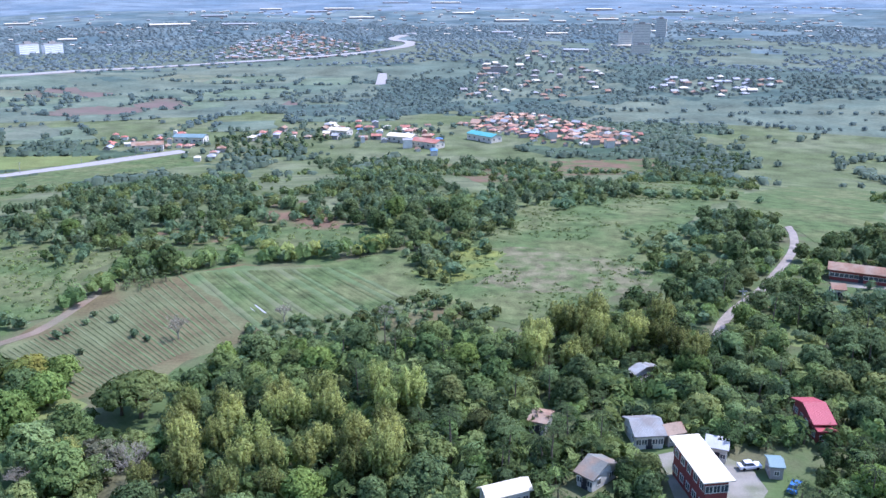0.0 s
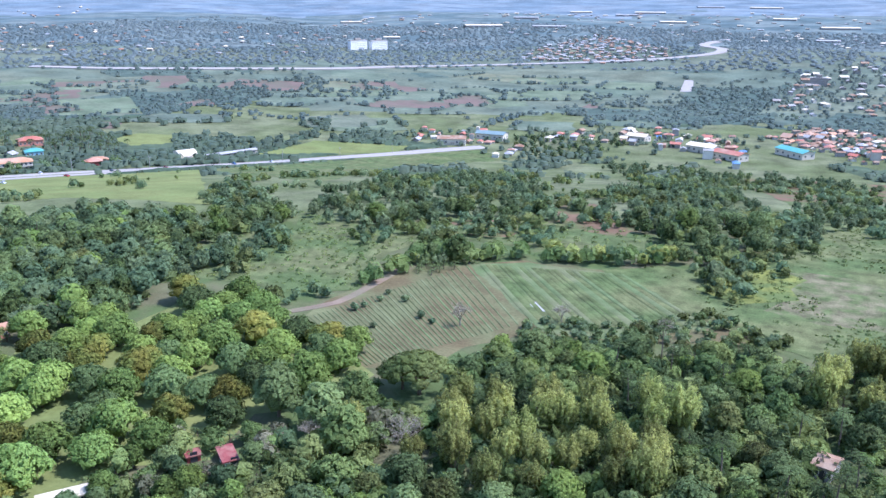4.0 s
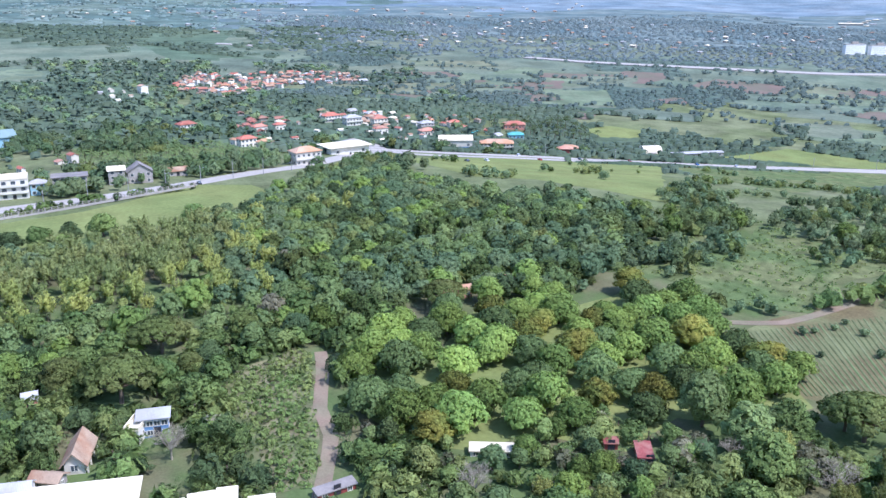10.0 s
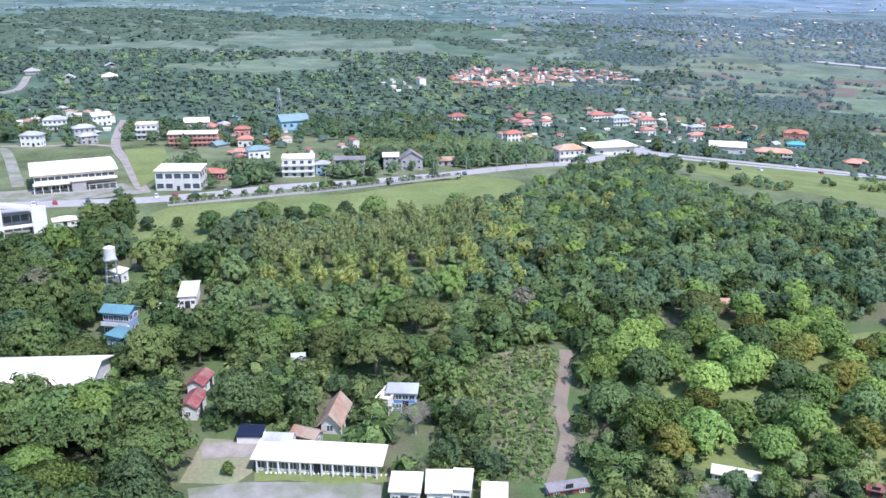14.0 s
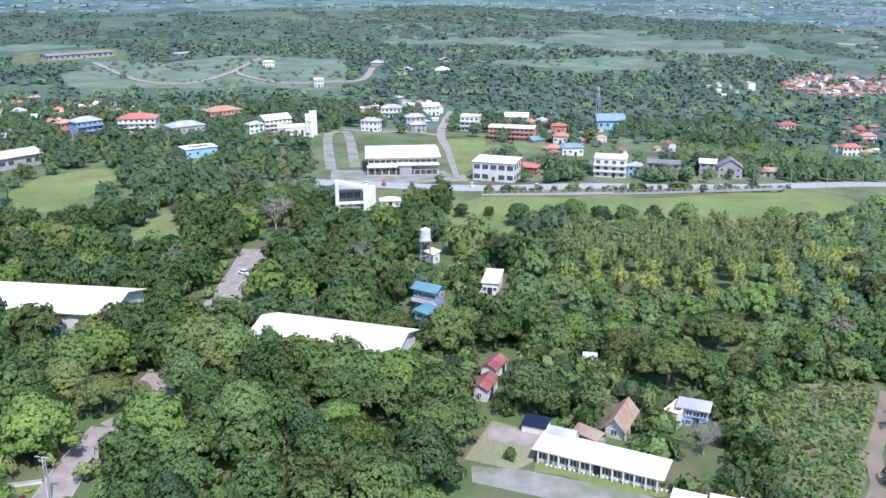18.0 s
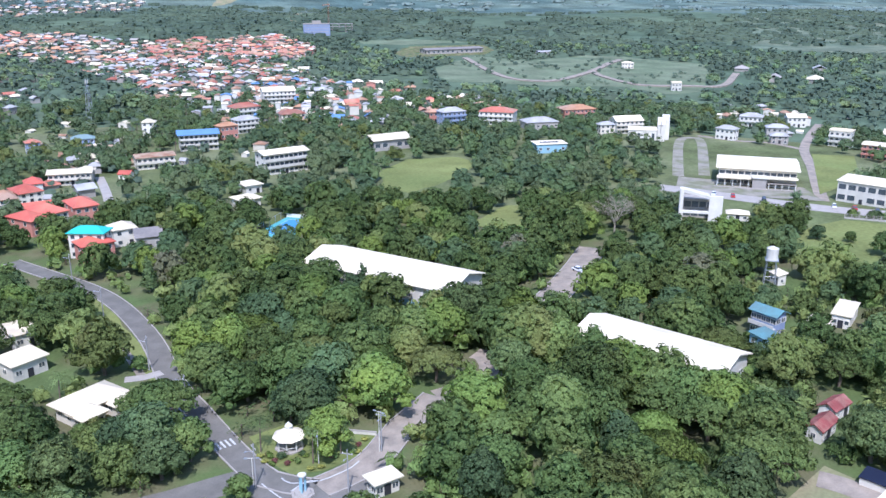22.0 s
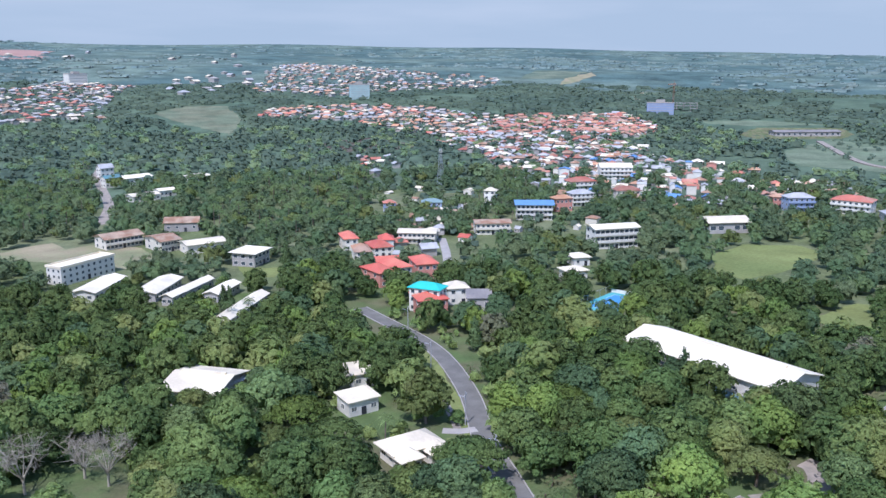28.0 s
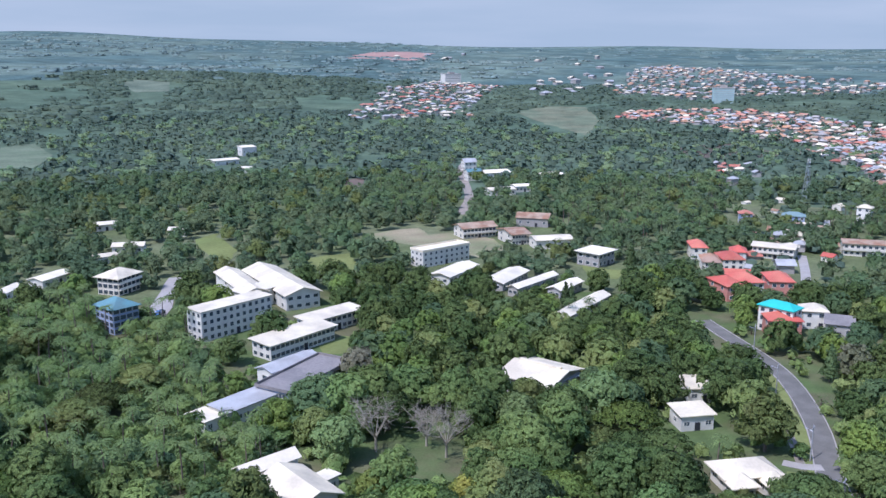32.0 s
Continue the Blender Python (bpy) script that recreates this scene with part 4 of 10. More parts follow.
patch("far_field", [(-504.2, -776.3), (-614.1, -806.2), (-598.2, -688.5), (-513.6, -664.3), (-483.2, -709.4)], M["dark_earth"], "dark reddish bare field among trees", clear=False)
patch("far_field", [(124.8, -801.4), (150.6, -979.9), (114.0, -1031.3), (83.4, -902.2), (90.0, -797.9)], M["olive"], "sunlit clearing on a wooded slope")
patch("far_field", [(-128.4, -599.8), (-143.3, -647.8), (-157.2, -650.2), (-150.9, -607.1)], M["red_earth"], "small ploughed plot among trees")
patch("far_field", [(38.4, -1715.0), (19.2, -1817.5), (-52.3, -1759.7), (-46.8, -1609.4), (9.3, -1592.0)], M["farfield"], "far clearing among woods")
patch("hill_cut", [(-1520.2, -1285.9), (-1622.7, -1355.6), (-1820.2, -1426.8), (-1749.0, -1361.8), (-1561.8, -1287.7)], M["tan"], "bare cutting on a far hillside")
patch("far_field", [(-1534.2, -1419.9), (-1729.0, -1540.6), (-1783.7, -1490.9), (-1806.5, -1434.4), (-1622.7, -1355.6)], M["farfield"], "grassy far hill above woods")

PLOT = random.Random(31)
HEDGEROWS = []
for k in range(46):
    az, r = radians(PLOT.uniform(10, 60)), PLOT.uniform(930, 1420)
    cx, cy, a = -r * math.sin(az), r * math.cos(az), az + PLOT.uniform(-0.5, 0.5)
    w, d = PLOT.uniform(30, 75), PLOT.uniform(22, 48)
    kind = PLOT.choice(("farfield", "farfield", "olive", "dry_olive", "fardark", "red_earth"))
    corners = [(cx + math.cos(a) * p * w - math.sin(a) * q * d, cy + math.sin(a) * p * w + math.cos(a) * q * d) for p, q in ((-1, -1), (0.2, -1.1), (1, -0.8), (0.9, 1), (-0.8, 0.9))]
    for (ax, ay), (bx, by) in zip(corners, corners[1:] + corners[:1]):
        if PLOT.random() < 0.75:
            HEDGEROWS += [(ax + (bx - ax) * u + PLOT.gauss(0, 2), ay + (by - ay) * u + PLOT.gauss(0, 2)) for u in (PLOT.random() for _ in range(int(math.hypot(bx - ax, by - ay) / 8)))]
    patch("far_field", corners, M[kind], {"farfield": "green pasture plot among hedges", "olive": "olive pasture plot among hedges", "dry_olive": "dry yellowish pasture plot among hedges", "fardark": "dull green fallow plot among hedges", "red_earth": "bare reddish ploughed plot"}[kind], clear=False)
patch("bare_hill", [(-588.5, -2622.8), (-776.5, -3312.2), (-892.6, -3459.6), (-1048.1, -3503.4), (-1108.0, -3314.6), (-992.5, -3134.6), (-1002.3, -2875.3), (-762.1, -2490.0), (-675.0, -2617.4)], M["coral_earth"], "coral-red bare earth on the far skyline")
patch("verge", [(-219.7, -70.1), (-239.9, -71.8), (-264.2, -74.1), (-281.5, -75.5), (-280.8, -73.0), (-255.9, -69.8), (-234.2, -67.4), (-217.3, -66.0)], M["lawn"], "grass verge of the wide avenue", lift=0.06)
# ---- buildings ----
WINDOWS = {}


def window_mesh(w, h, frame):
    key = (round(w, 1), round(h, 1), frame)
    if key not in WINDOWS:
        s = Soup()
        rects = [(0.02, 0.12), (-0.1, 0.12), (-0.1, 0.0), (-0.03, 0.0)]
        V = [(sx * (w / 2 + g), y, (h + g) if top else -g) for y, g in rects for sx, top in ((-1, 0), (1, 0), (1, 1), (-1, 1))]
        s.add(V, [(4 * r + k, 4 * r + (k + 1) % 4, 4 * r + 4 + (k + 1) % 4, 4 * r + 4 + k) for r in range(3) for k in range(4)], 0)
        s.F.append((12, 13, 14, 15))
        s.I.append(1)
        WINDOWS[key] = s.mesh("window", M[frame], M["glass"])
    return WINDOWS[key]


def window_parts(w, h, frame):
    """The frame with its middle bar, and the pane, as meshes of their own."""
    key = (round(w, 1), round(h, 1), frame, "parts")
    if key not in WINDOWS:
        s = Soup()
        for x0, z0, x1, z1 in ((-w / 2 - 0.12, -0.12, -w / 2, h + 0.12), (w / 2, -0.12, w / 2 + 0.12, h + 0.12), (-w / 2, -0.12, w / 2, 0), (-w / 2, h, w / 2, h + 0.12), (-0.05, 0, 0.05, h)):
            s.box(x0, -0.1, z0, x1, 0.02, z1)
        WINDOWS[key] = s.mesh("window", M[frame]), Soup().box(-w / 2, -0.035, 0, w / 2, -0.015, h).mesh("pane", M["glass"])
    return WINDOWS[key]


def roof_soup(kind, L, D, H, rise, over, thick=0.22):
    """A roof over a footprint of L by D with eaves at H."""
    s = Soup()
    a, b = L / 2 + over, D / 2 + over
    k = rise / (D / 2) * over if rise else 0
    lo = H - k
    if kind == "gable":
        s.prism([(-b, lo), (0, H + rise), (b, lo), (b, lo + thick), (0, H + rise + thick * 1.2), (-b, lo + thick)], -a, a)
    elif kind == "mono":
        s.prism([(-b, H), (b, H + rise), (b, H + rise + thick), (-b, H + thick)], -a, a)
    elif kind == "hip":
        r = max(0.05, a - b)
        V = [(-a, -b, lo), (a, -b, lo), (a, b, lo), (-a, b, lo), (-a, -b, lo + thick), (a, -b, lo + thick), (a, b, lo + thick), (-a, b, lo + thick), (-r, 0, H + rise + thick), (r, 0, H + rise + thick)]
        s.add(V, [(3, 2, 1, 0), (0, 1, 5, 4), (1, 2, 6, 5), (2, 3, 7, 6), (3, 0, 4, 7), (4, 5, 9, 8), (5, 6, 9), (6, 7, 8, 9), (7, 4, 8)])
    else:
        s.box(-a, -b, H, a, b, H + thick)
        if kind == "parapet":
            for x0, y0, x1, y1 in ((-a, -b, a, -b + 0.2), (-a, b - 0.2, a, b), (-a, -b + 0.2, -a + 0.2, b - 0.2), (a - 0.2, -b + 0.2, a, b - 0.2)):
                s.box(x0, y0, H + thick, x1, y1, H + thick + 0.7)
    return s


def building(name, x, y, rot, L, D, H, roof="gable", rise=1.5, rmat="roof_white", wmat="white", floors=1, bays=4, ends=1, over=0.7, label="", group="", win=(1.3, 1.2), frame="white", band="", door=True, open_front=False, lot=True, base="", ridge=False, sides=(1, 1), category="building", posts=0, front=0.05):
    """A building whose middle is x, y: a wall shell with a foot course, its roof, each window and door, balcony bands."""
    ob = thing(name, x, y, rot, label, category, group)
    if lot:
        LOTS.append((x, y, rot, L, D, front))
    if math.hypot(x, y) > 330:
        sides = (1, 0)
    over = min(over, L * 0.15, D * 0.15)
    L, D = L - 2 * over, D - 2 * over
    s = Soup()
    s.box(-L / 2, -D / 2, -0.3, L / 2, D / 2, H)
    if roof == "gable":
        s.add([(-L / 2, -D / 2, H), (-L / 2, D / 2, H), (-L / 2, 0, H + rise), (L / 2, -D / 2, H), (L / 2, D / 2, H), (L / 2, 0, H + rise)], [(0, 2, 1), (3, 4, 5)])
    if roof == "mono":
        s.prism([(-D / 2, H), (D / 2, H), (D / 2, H + rise * 0.98)], -L / 2, L / 2)
    piece("wall", s.mesh("wall", M[wmat]), ob)
    if base:
        b = Soup()
        b.box(-L / 2 - 0.06, -D / 2 - 0.06, -0.3, L / 2 + 0.06, D / 2 + 0.06, H * 0.28)
        piece("painted_base", b.mesh("painted_base", M[base]), ob)
    rf = piece("roof", roof_soup(roof, L, D, H, rise, over).mesh("roof", M[rmat]), ob)
    if ridge:
        c = Soup()
        c.prism([(-0.6, H + rise + 0.1), (-0.45, H + rise + 0.75), (0.45, H + rise + 0.75), (0.6, H + rise + 0.1)], -L * 0.42, L * 0.42)
        piece("ridge_vent", c.mesh("ridge_vent", M[rmat]), rf)
    fh = H / floors
    w, h = win
    near = math.hypot(x, y) < 240
    me = window_mesh(w, h, frame)

    def put_window(m):
        if near:
            body, pane = window_parts(w, h, frame)
            piece("pane", pane, piece("window", body, ob, m), label="dark glass pane")
        else:
            piece("window", me, ob, m)
    for f in range(floors):
        z = f * fh + (fh - h) * 0.5
        for side in (0, 1):
            if not sides[side]:
                continue
            for k in range(bays):
                u = (k + 0.5) / bays * L - L / 2
                if f == 0 and side == 0 and door and k == bays // 2:
                    d = Soup()
                    d.box(-0.55, -0.06, 0, 0.55, 0.03, 2.1).box(-0.7, -0.1, 0, -0.55, 0.03, 2.25).box(0.55, -0.1, 0, 0.7, 0.03, 2.25).box(-0.55, -0.1, 2.1, 0.55, 0.03, 2.25)
                    piece("door", d.mesh("door", M["dark"]), ob, pose(u, -D / 2, 0))
                    continue
                put_window(pose(u, -D / 2, z) if side == 0 else pose(u, D / 2, z, 0, 0, 180))
        for side in (90, -90):
            for k in range(ends):
                v = (k + 0.5) / ends * D - D / 2
                put_window(pose(L / 2 if side > 0 else -L / 2, v, z, 0, 0, side))
        if band and f:
            b = Soup()
            b.box(-L / 2 - 0.2, -D / 2 - 1.2, f * fh - 0.18, L / 2 + 0.2, -D / 2 - 0.001, f * fh)
            b.box(-L / 2 - 0.2, -D / 2 - 1.2, f * fh, L / 2 + 0.2, -D / 2 - 1.08, f * fh + 0.95)
            piece("balcony", b.mesh("balcony", M[band]), ob)
    for k in range(posts):
        u = -L / 2 + 0.2 + (L - 0.4) * k / (posts - 1)
        p = Soup()
        p.box(u - 0.14, -D / 2 - over + 0.1, -0.2, u + 0.14, -D / 2 - over + 0.38, H - (rise / (D / 2) * over if roof in ("gable", "hip") else 0))
        piece("post", p.mesh("post", M[wmat]), ob)
    return ob


def extra(ob, name, m, x0, y0, z0, x1, y1, z1, label=""):
    return piece(name, Soup().box(x0, y0, z0, x1, y1, z1).mesh(name, M[m]), ob, label=label)


# campus south of the viewpoint
building("sports_hall", -214.9, -120.5, 84.3, 53.6, 20.5, 7.0, "gable", 2.6, "roof_white", "white", 1, 9, 3, 1.0, "long white sports hall with an aqua painted base", win=(2.6, 1.0), base="aqua", ridge=True, sides=(1, 1), front=0.0)
building("assembly_hall", -194.6, -35.9, 75.4, 39.2, 16.7, 6.5, "gable", 2.2, "roof_white", "white", 1, 8, 2, 0.9, "long white-roofed hall half hidden by trees", win=(2.4, 1.0), front=0.0)
building("dormitory_block", -23.5, -288.6, -149.7, 29.2, 9.0, 10.2, "flat", 0, "roof_cream", "white", 4, 11, 3, 0.4, "four-storey white dormitory block under a flat pale roof", win=(1.3, 1.3))
building("dormitory_block", 12.8, -302.3, 121.8, 12.7, 11.0, 9.0, "hip", 2.4, "roof_sky", "bluewall", 4, 4, 4, 0.8, "four-storey blue-grey block with a bright blue hip roof", win=(1.9, 1.4), frame="greywall")
building("dormitory_block", 13.5, -353.9, -129.5, 14.6, 12.5, 7.5, "hip", 2.2, "roof_cream", "cream", 3, 5, 4, 1.2, "three-storey cream block with open balconies", win=(1.9, 1.5), band="white")
building("classroom_wing", -40.9, -263.8, -148.0, 28.7, 10.7, 5.0, "mono", 0.5, "roof_cream", "white", 2, 14, 3, 1.0, "two-storey white classroom wing under a broad cream roof", win=(1.6, 1.2))
building("classroom_wing", -56.0, -280.7, -152.5, 24.7, 8.8, 5.2, "mono", 0.5, "roof_cream", "white", 2, 10, 2, 1.0, "two-storey white classroom wing joined to the next", win=(1.6, 1.2))
building("grey_block", -37.7, -226.1, -137.0, 28.7, 12.0, 5.0, "parapet", 0, "roof_slab", "bluewall", 2, 12, 2, 0.6, "low block with a stained grey slab roof", win=(2.0, 1.2))
building("grey_block", -35.0, -239.0, -146.6, 19.1, 7.5, 4.4, "gable", 0.9, "roof_grey", "white", 1, 8, 1, 0.6, "low wing with a grey metal roof", win=(1.8, 1.2))
building("grey_block", -19.7, -214.6, -146.3, 17.3, 8.2, 4.0, "mono", 0.4, "roof_grey", "white", 1, 7, 1, 0.4, "low annex with a grey metal roof", win=(1.6, 1.2))
building("grey_block", -9.5, -209.9, 124.4, 8.5, 6.7, 3.2, "flat", 0, "roof_white", "white", 1, 3, 2, 0.5, "small annex with a flat white roof", win=(1.2, 1.1))
building("lecture_building", -46.3, -329.2, 102.7, 48.0, 15.2, 6.0, "gable", 2.2, "roof_cream", "white", 2, 6, 4, 1.0, "broad white building under a wide cream gable roof", win=(1.8, 1.2))
building("lecture_building", -31.5, -332.4, 101.0, 39.7, 10.5, 6.0, "gable", 1.6, "roof_cream", "white", 2, 4, 3, 0.8, "white wing with a cream gable roof", win=(1.8, 1.2))
building("lecture_building", -37.0, -318.5, -148.0, 22.0, 9.0, 6.4, "mono", 0.5, "roof_white", "white", 2, 5, 2, 0.6, "white link wing under a sloping roof", win=(1.6, 1.2), lot=False)
building("canteen", -100.4, -206.9, 123.6, 17.9, 19.2, 5.0, "gable", 1.8, "roof_cream", "greywall", 1, 6, 2, 1.2, "single-storey hall under a wide cream roof", win=(1.8, 1.2), ridge=True)
building("canteen_annex", -105.2, -204.9, -160.7, 11.2, 8.7, 4.0, "mono", 0.6, "roof_grey", "greywall", 1, 3, 1, 0.6, "annex with a grey metal roof", win=(1.5, 1.1))
building("library", -25.1, -163.2, 110.8, 16.9, 11.7, 4.6, "gable", 1.8, "roof_cream", "white", 1, 5, 3, 1.2, "large low building with stained cream roofs", win=(1.8, 1.2))
building("library_wing", -20.4, -176.4, -155.9, 14.5, 5.6, 4.4, "gable", 1.2, "roof_white", "white", 1, 6, 1, 0.7, "white-roofed wing of the low building", win=(1.6, 1.2))
building("library_wing", -32.1, -168.3, 120.5, 4.4, 4.0, 3.4, "flat", 0, "roof_white", "white", 1, 2, 1, 0.5, "small flat white canopy building", win=(1.2, 1.1))
building("campus_house", -118.0, -141.6, 171.5, 14.2, 9.2, 4.2, "hip", 1.8, "roof_cream", "cream", 1, 5, 2, 1.2, "low house with weathered cream hip roofs", win=(1.5, 1.2))
building("campus_house", -113.6, -137.4, 171.5, 6.6, 6.2, 3.7, "hip", 1.5, "roof_cream", "cream", 1, 2, 1, 0.8, "small cream hip-roofed wing of the low house", win=(1.2, 1.1), lot=False)
building("campus_house", -121.2, -136.3, 171.5, 6.0, 5.6, 3.5, "hip", 1.4, "roof_cream", "cream", 1, 2, 1, 0.8, "small cream hip-roofed wing of the low house", win=(1.2, 1.1), lot=False)
building("campus_house", -137.7, -187.4, 161.3, 7.3, 9.7, 4.0, "mono", 0.5, "roof_cream", "white", 1, 2, 1, 0.6, "small white-roofed house among trees", win=(1.4, 1.1), front=0.06)
building("campus_house", -125.6, -171.8, 171.5, 9.8, 8.1, 4.0, "mono", 0.5, "roof_cream", "white", 1, 3, 1, 0.6, "white-roofed house half under a tree", win=(1.4, 1.1), front=0.06)
building("dormitory", -123.7, -362.1, -158.8, 28.0, 9.2, 7.2, "parapet", 0, "roof_white", "white", 3, 9, 3, 0.3, "three-storey white dormitory with small windows", win=(1.1, 1.1))
building("workshop", -119.5, -331.5, -138.5, 26.0, 10.5, 4.0, "gable", 1.0, "roof_white", "white", 1, 7, 2, 0.9, "long low white-roofed workshop", win=(1.6, 1.1))
building("workshop", -136.5, -316.5, -138.5, 26.0, 10.5, 3.6, "gable", 1.0, "roof_white", "greywall", 1, 7, 2, 0.9, "low workshop stepped down from its neighbour", win=(1.6, 1.1))
building("workshop", -143.5, -305.0, -148.3, 30.0, 5.8, 3.8, "gable", 0.9, "roof_white", "greywall", 1, 7, 2, 0.7, "narrow low workshop with a white roof", win=(1.6, 1.1))
building("workshop", -152.6, -294.8, -146.0, 19.0, 7.0, 3.8, "gable", 0.9, "roof_white", "greywall", 1, 5, 2, 0.7, "low workshop with a white roof beside conifers", win=(1.6, 1.1))
building("workshop", -144.9, -266.9, -143.6, 38.0, 6.7, 4.0, "gable", 1.0, "roof_white", "white", 1, 9, 1, 0.9, "narrow white-roofed building beside palms", win=(1.6, 1.1))
building("water_tower_block", -189.3, -336.9, -150.6, 15.5, 13.7, 6.2, "flat", 0, "roof_white", "greywall", 2, 4, 3, 1.2, "grey two-storey block with a flat white roof", win=(1.9, 1.4))
building("old_school", -160.3, -413.6, -175.0, 20.8, 13.5, 5.5, "gable", 1.6, "roof_rust", "cream", 2, 9, 2, 1.0, "two-storey old school under a rusted roof", win=(1.6, 1.3), band="cream")
building("old_school", -173.5, -393.3, -177.8, 11.4, 19.1, 5.5, "gable", 1.4, "roof_rust", "cream", 2, 6, 2, 1.0, "old school wing with a rusted roof", win=(1.6, 1.3))
building("old_school", -186.2, -376.7, 173.9, 20.3, 12.9, 4.5, "gable", 1.0, "roof_cream", "cream", 1, 5, 1, 0.8, "low school wing with a pale roof", win=(1.4, 1.1))
building("barn", -202.1, -430.8, 145.7, 18.8, 12.2, 5.0, "gable", 2.0, "roof_rust", "greywall", 1, 4, 1, 0.6, "brown barn with a streaked gable roof", win=(1.4, 1.1))
building("far_school", -227.5, -541.0, -176.5, 20.0, 13.0, 4.0, "gable", 1.0, "roof_cream", "white", 1, 5, 1, 0.6, "long low far school wing", win=(1.4, 1.1))
building("far_school", -248.9, -551.0, -178.0, 15.8, 10.2, 4.0, "gable", 1.0, "roof_white", "white", 1, 5, 1, 0.6, "low white far school wing", win=(1.4, 1.1))
building("far_school", -296.5, -599.5, -180.0, 19.2, 12.5, 4.5, "hip", 1.5, "roof_white", "white", 1, 4, 2, 0.8, "white far pavilion with a hip roof", win=(1.4, 1.1))
building("far_school", -236.1, -614.5, -174.6, 13.0, 8.4, 7.0, "gable", 1.5, "roof_sky", "white", 2, 4, 2, 0.6, "pale blue roofed far school block", win=(1.4, 1.1))
building("far_school", -255.9, -620.5, -176.1, 22.8, 14.9, 5.0, "gable", 1.5, "roof_white", "white", 1, 6, 2, 0.6, "white far school block", win=(1.4, 1.1))
building("far_school", -255.3, -674.3, -174.3, 12.1, 7.9, 7.0, "gable", 2.5, "roof_grey", "white", 2, 3, 2, 0.6, "white far chapel with a steep grey roof", win=(1.2, 1.4))
building("cottage", -13.5, -462.5, 161.1, 10.2, 7.0, 3.5, "gable", 1.0, "roof_white", "white", 1, 3, 1, 0.6, "white-roofed cottage in the woods", win=(1.2, 1.1))
building("cottage", 23.1, -491.2, -167.6, 12.1, 7.8, 3.5, "gable", 1.0, "roof_white", "cream", 1, 3, 1, 0.6, "white-roofed cottage in the woods", win=(1.2, 1.1))
building("cottage", 10.5, -430.2, 171.9, 15.2, 10.8, 3.5, "gable", 0.9, "roof_cream", "white", 1, 4, 1, 0.6, "long white-roofed cottage among trees", win=(1.2, 1.1))
building("cottage", 40.5, -375.4, -128.0, 16.9, 8.5, 3.5, "gable", 0.9, "roof_white", "white", 1, 4, 1, 0.6, "long white-roofed cottage among trees", win=(1.2, 1.1))
building("cottage", 53.8, -357.6, -112.9, 12.6, 6.0, 3.5, "gable", 0.9, "roof_white", "white", 1, 3, 1, 0.6, "small white-roofed cottage among trees", win=(1.2, 1.1))
building("cottage", 20.9, -408.2, -161.2, 11.1, 6.1, 3.5, "gable", 0.9, "roof_cream", "white", 1, 3, 1, 0.6, "small white-roofed cottage among trees", win=(1.2, 1.1))
building("cottage", -64.1, -779.2, -158.4, 25.4, 15.0, 4.0, "gable", 0.9, "roof_white", "white", 1, 3, 1, 0.6, "far white-roofed cottage in the woods", win=(1.2, 1.1))
building("far_hall", -92.4, -845.9, -159.8, 16.0, 10.4, 8.0, "mono", 1.0, "roof_white", "white", 1, 3, 1, 0.4, "pale hall standing out of dark woods", win=(1.2, 1.1))
building("cottage", -74.9, -715.0, 163.4, 13.6, 8.8, 4.0, "gable", 0.9, "roof_white", "white", 1, 3, 1, 0.6, "far white-roofed cottage in the woods", win=(1.2, 1.1))

# middle campus, seen past the long halls
building("school_block", -338.9, -250.5, 152.6, 24.6, 12.8, 10.0, "gable", 1.0, "roof_white", "white", 3, 9, 2, 1.0, "three-storey white school with open galleries", win=(2.0, 1.4), band="white")
building("gymnasium", -413.3, -233.5, 145.6, 24.1, 15.7, 6.0, "gable", 2.0, "roof_cream", "greywall", 1, 5, 2, 1.0, "open-sided gymnasium with a cream roof", win=(3.0, 2.2))
building("pavilion", -275.9, -223.0, 157.5, 10.7, 9.5, 4.0, "hip", 1.2, "roof_cream", "white", 1, 2, 1, 0.8, "small white-roofed pavilion on the campus", win=(1.2, 1.1))
building("pavilion", -297.3, -237.6, 151.9, 9.0, 9.8, 4.0, "hip", 1.2, "roof_white", "white", 1, 2, 1, 0.8, "small white-roofed pavilion on the campus", win=(1.2, 1.1))
COURT = thing("sports_court", -256.0, -188.6, 8.0, "open court with a blue playing area and teal surround", "court", z=0.1)
piece("surround", Soup().box(-14, -7.2, 0, 14, 7.2, 0.12).mesh("surround", M["court_teal"]), COURT, label="teal painted surround")
piece("playing_area", Soup().box(-11, -4.6, 0.12, 9, 4.6, 0.15).mesh("playing_area", M["court_blue"]), COURT, label="blue painted playing area")
for a, b, c, d in ((-11, -4.6, 9, -4.45), (-11, 4.45, 9, 4.6), (-11, -4.45, -10.85, 4.45), (8.85, -4.45, 9, 4.45), (-1.1, -4.45, -0.95, 4.45)):
    piece("line", Soup().box(a, b, 0.15, c, d, 0.165).mesh("line", M["marking"]), COURT)
piece("back_wall", Soup().box(-14.2, -7.5, 0, -13.95, 7.5, 1.5).mesh("back_wall", M["white"]), COURT, label="low white wall")
for k in range(7):
    for v in (-7.3, 7.3):
        piece("post", Soup().box(-14 + 4.6 * k, v - 0.05, 0, -13.9 + 4.6 * k, v + 0.05, 3.0).mesh("post", M["steel"]), COURT)
for v in (-7.3, 7.3):
    piece("rail", Soup().box(-14, v - 0.03, 2.9, 14, v + 0.03, 2.98).mesh("rail", M["steel"]), COURT)
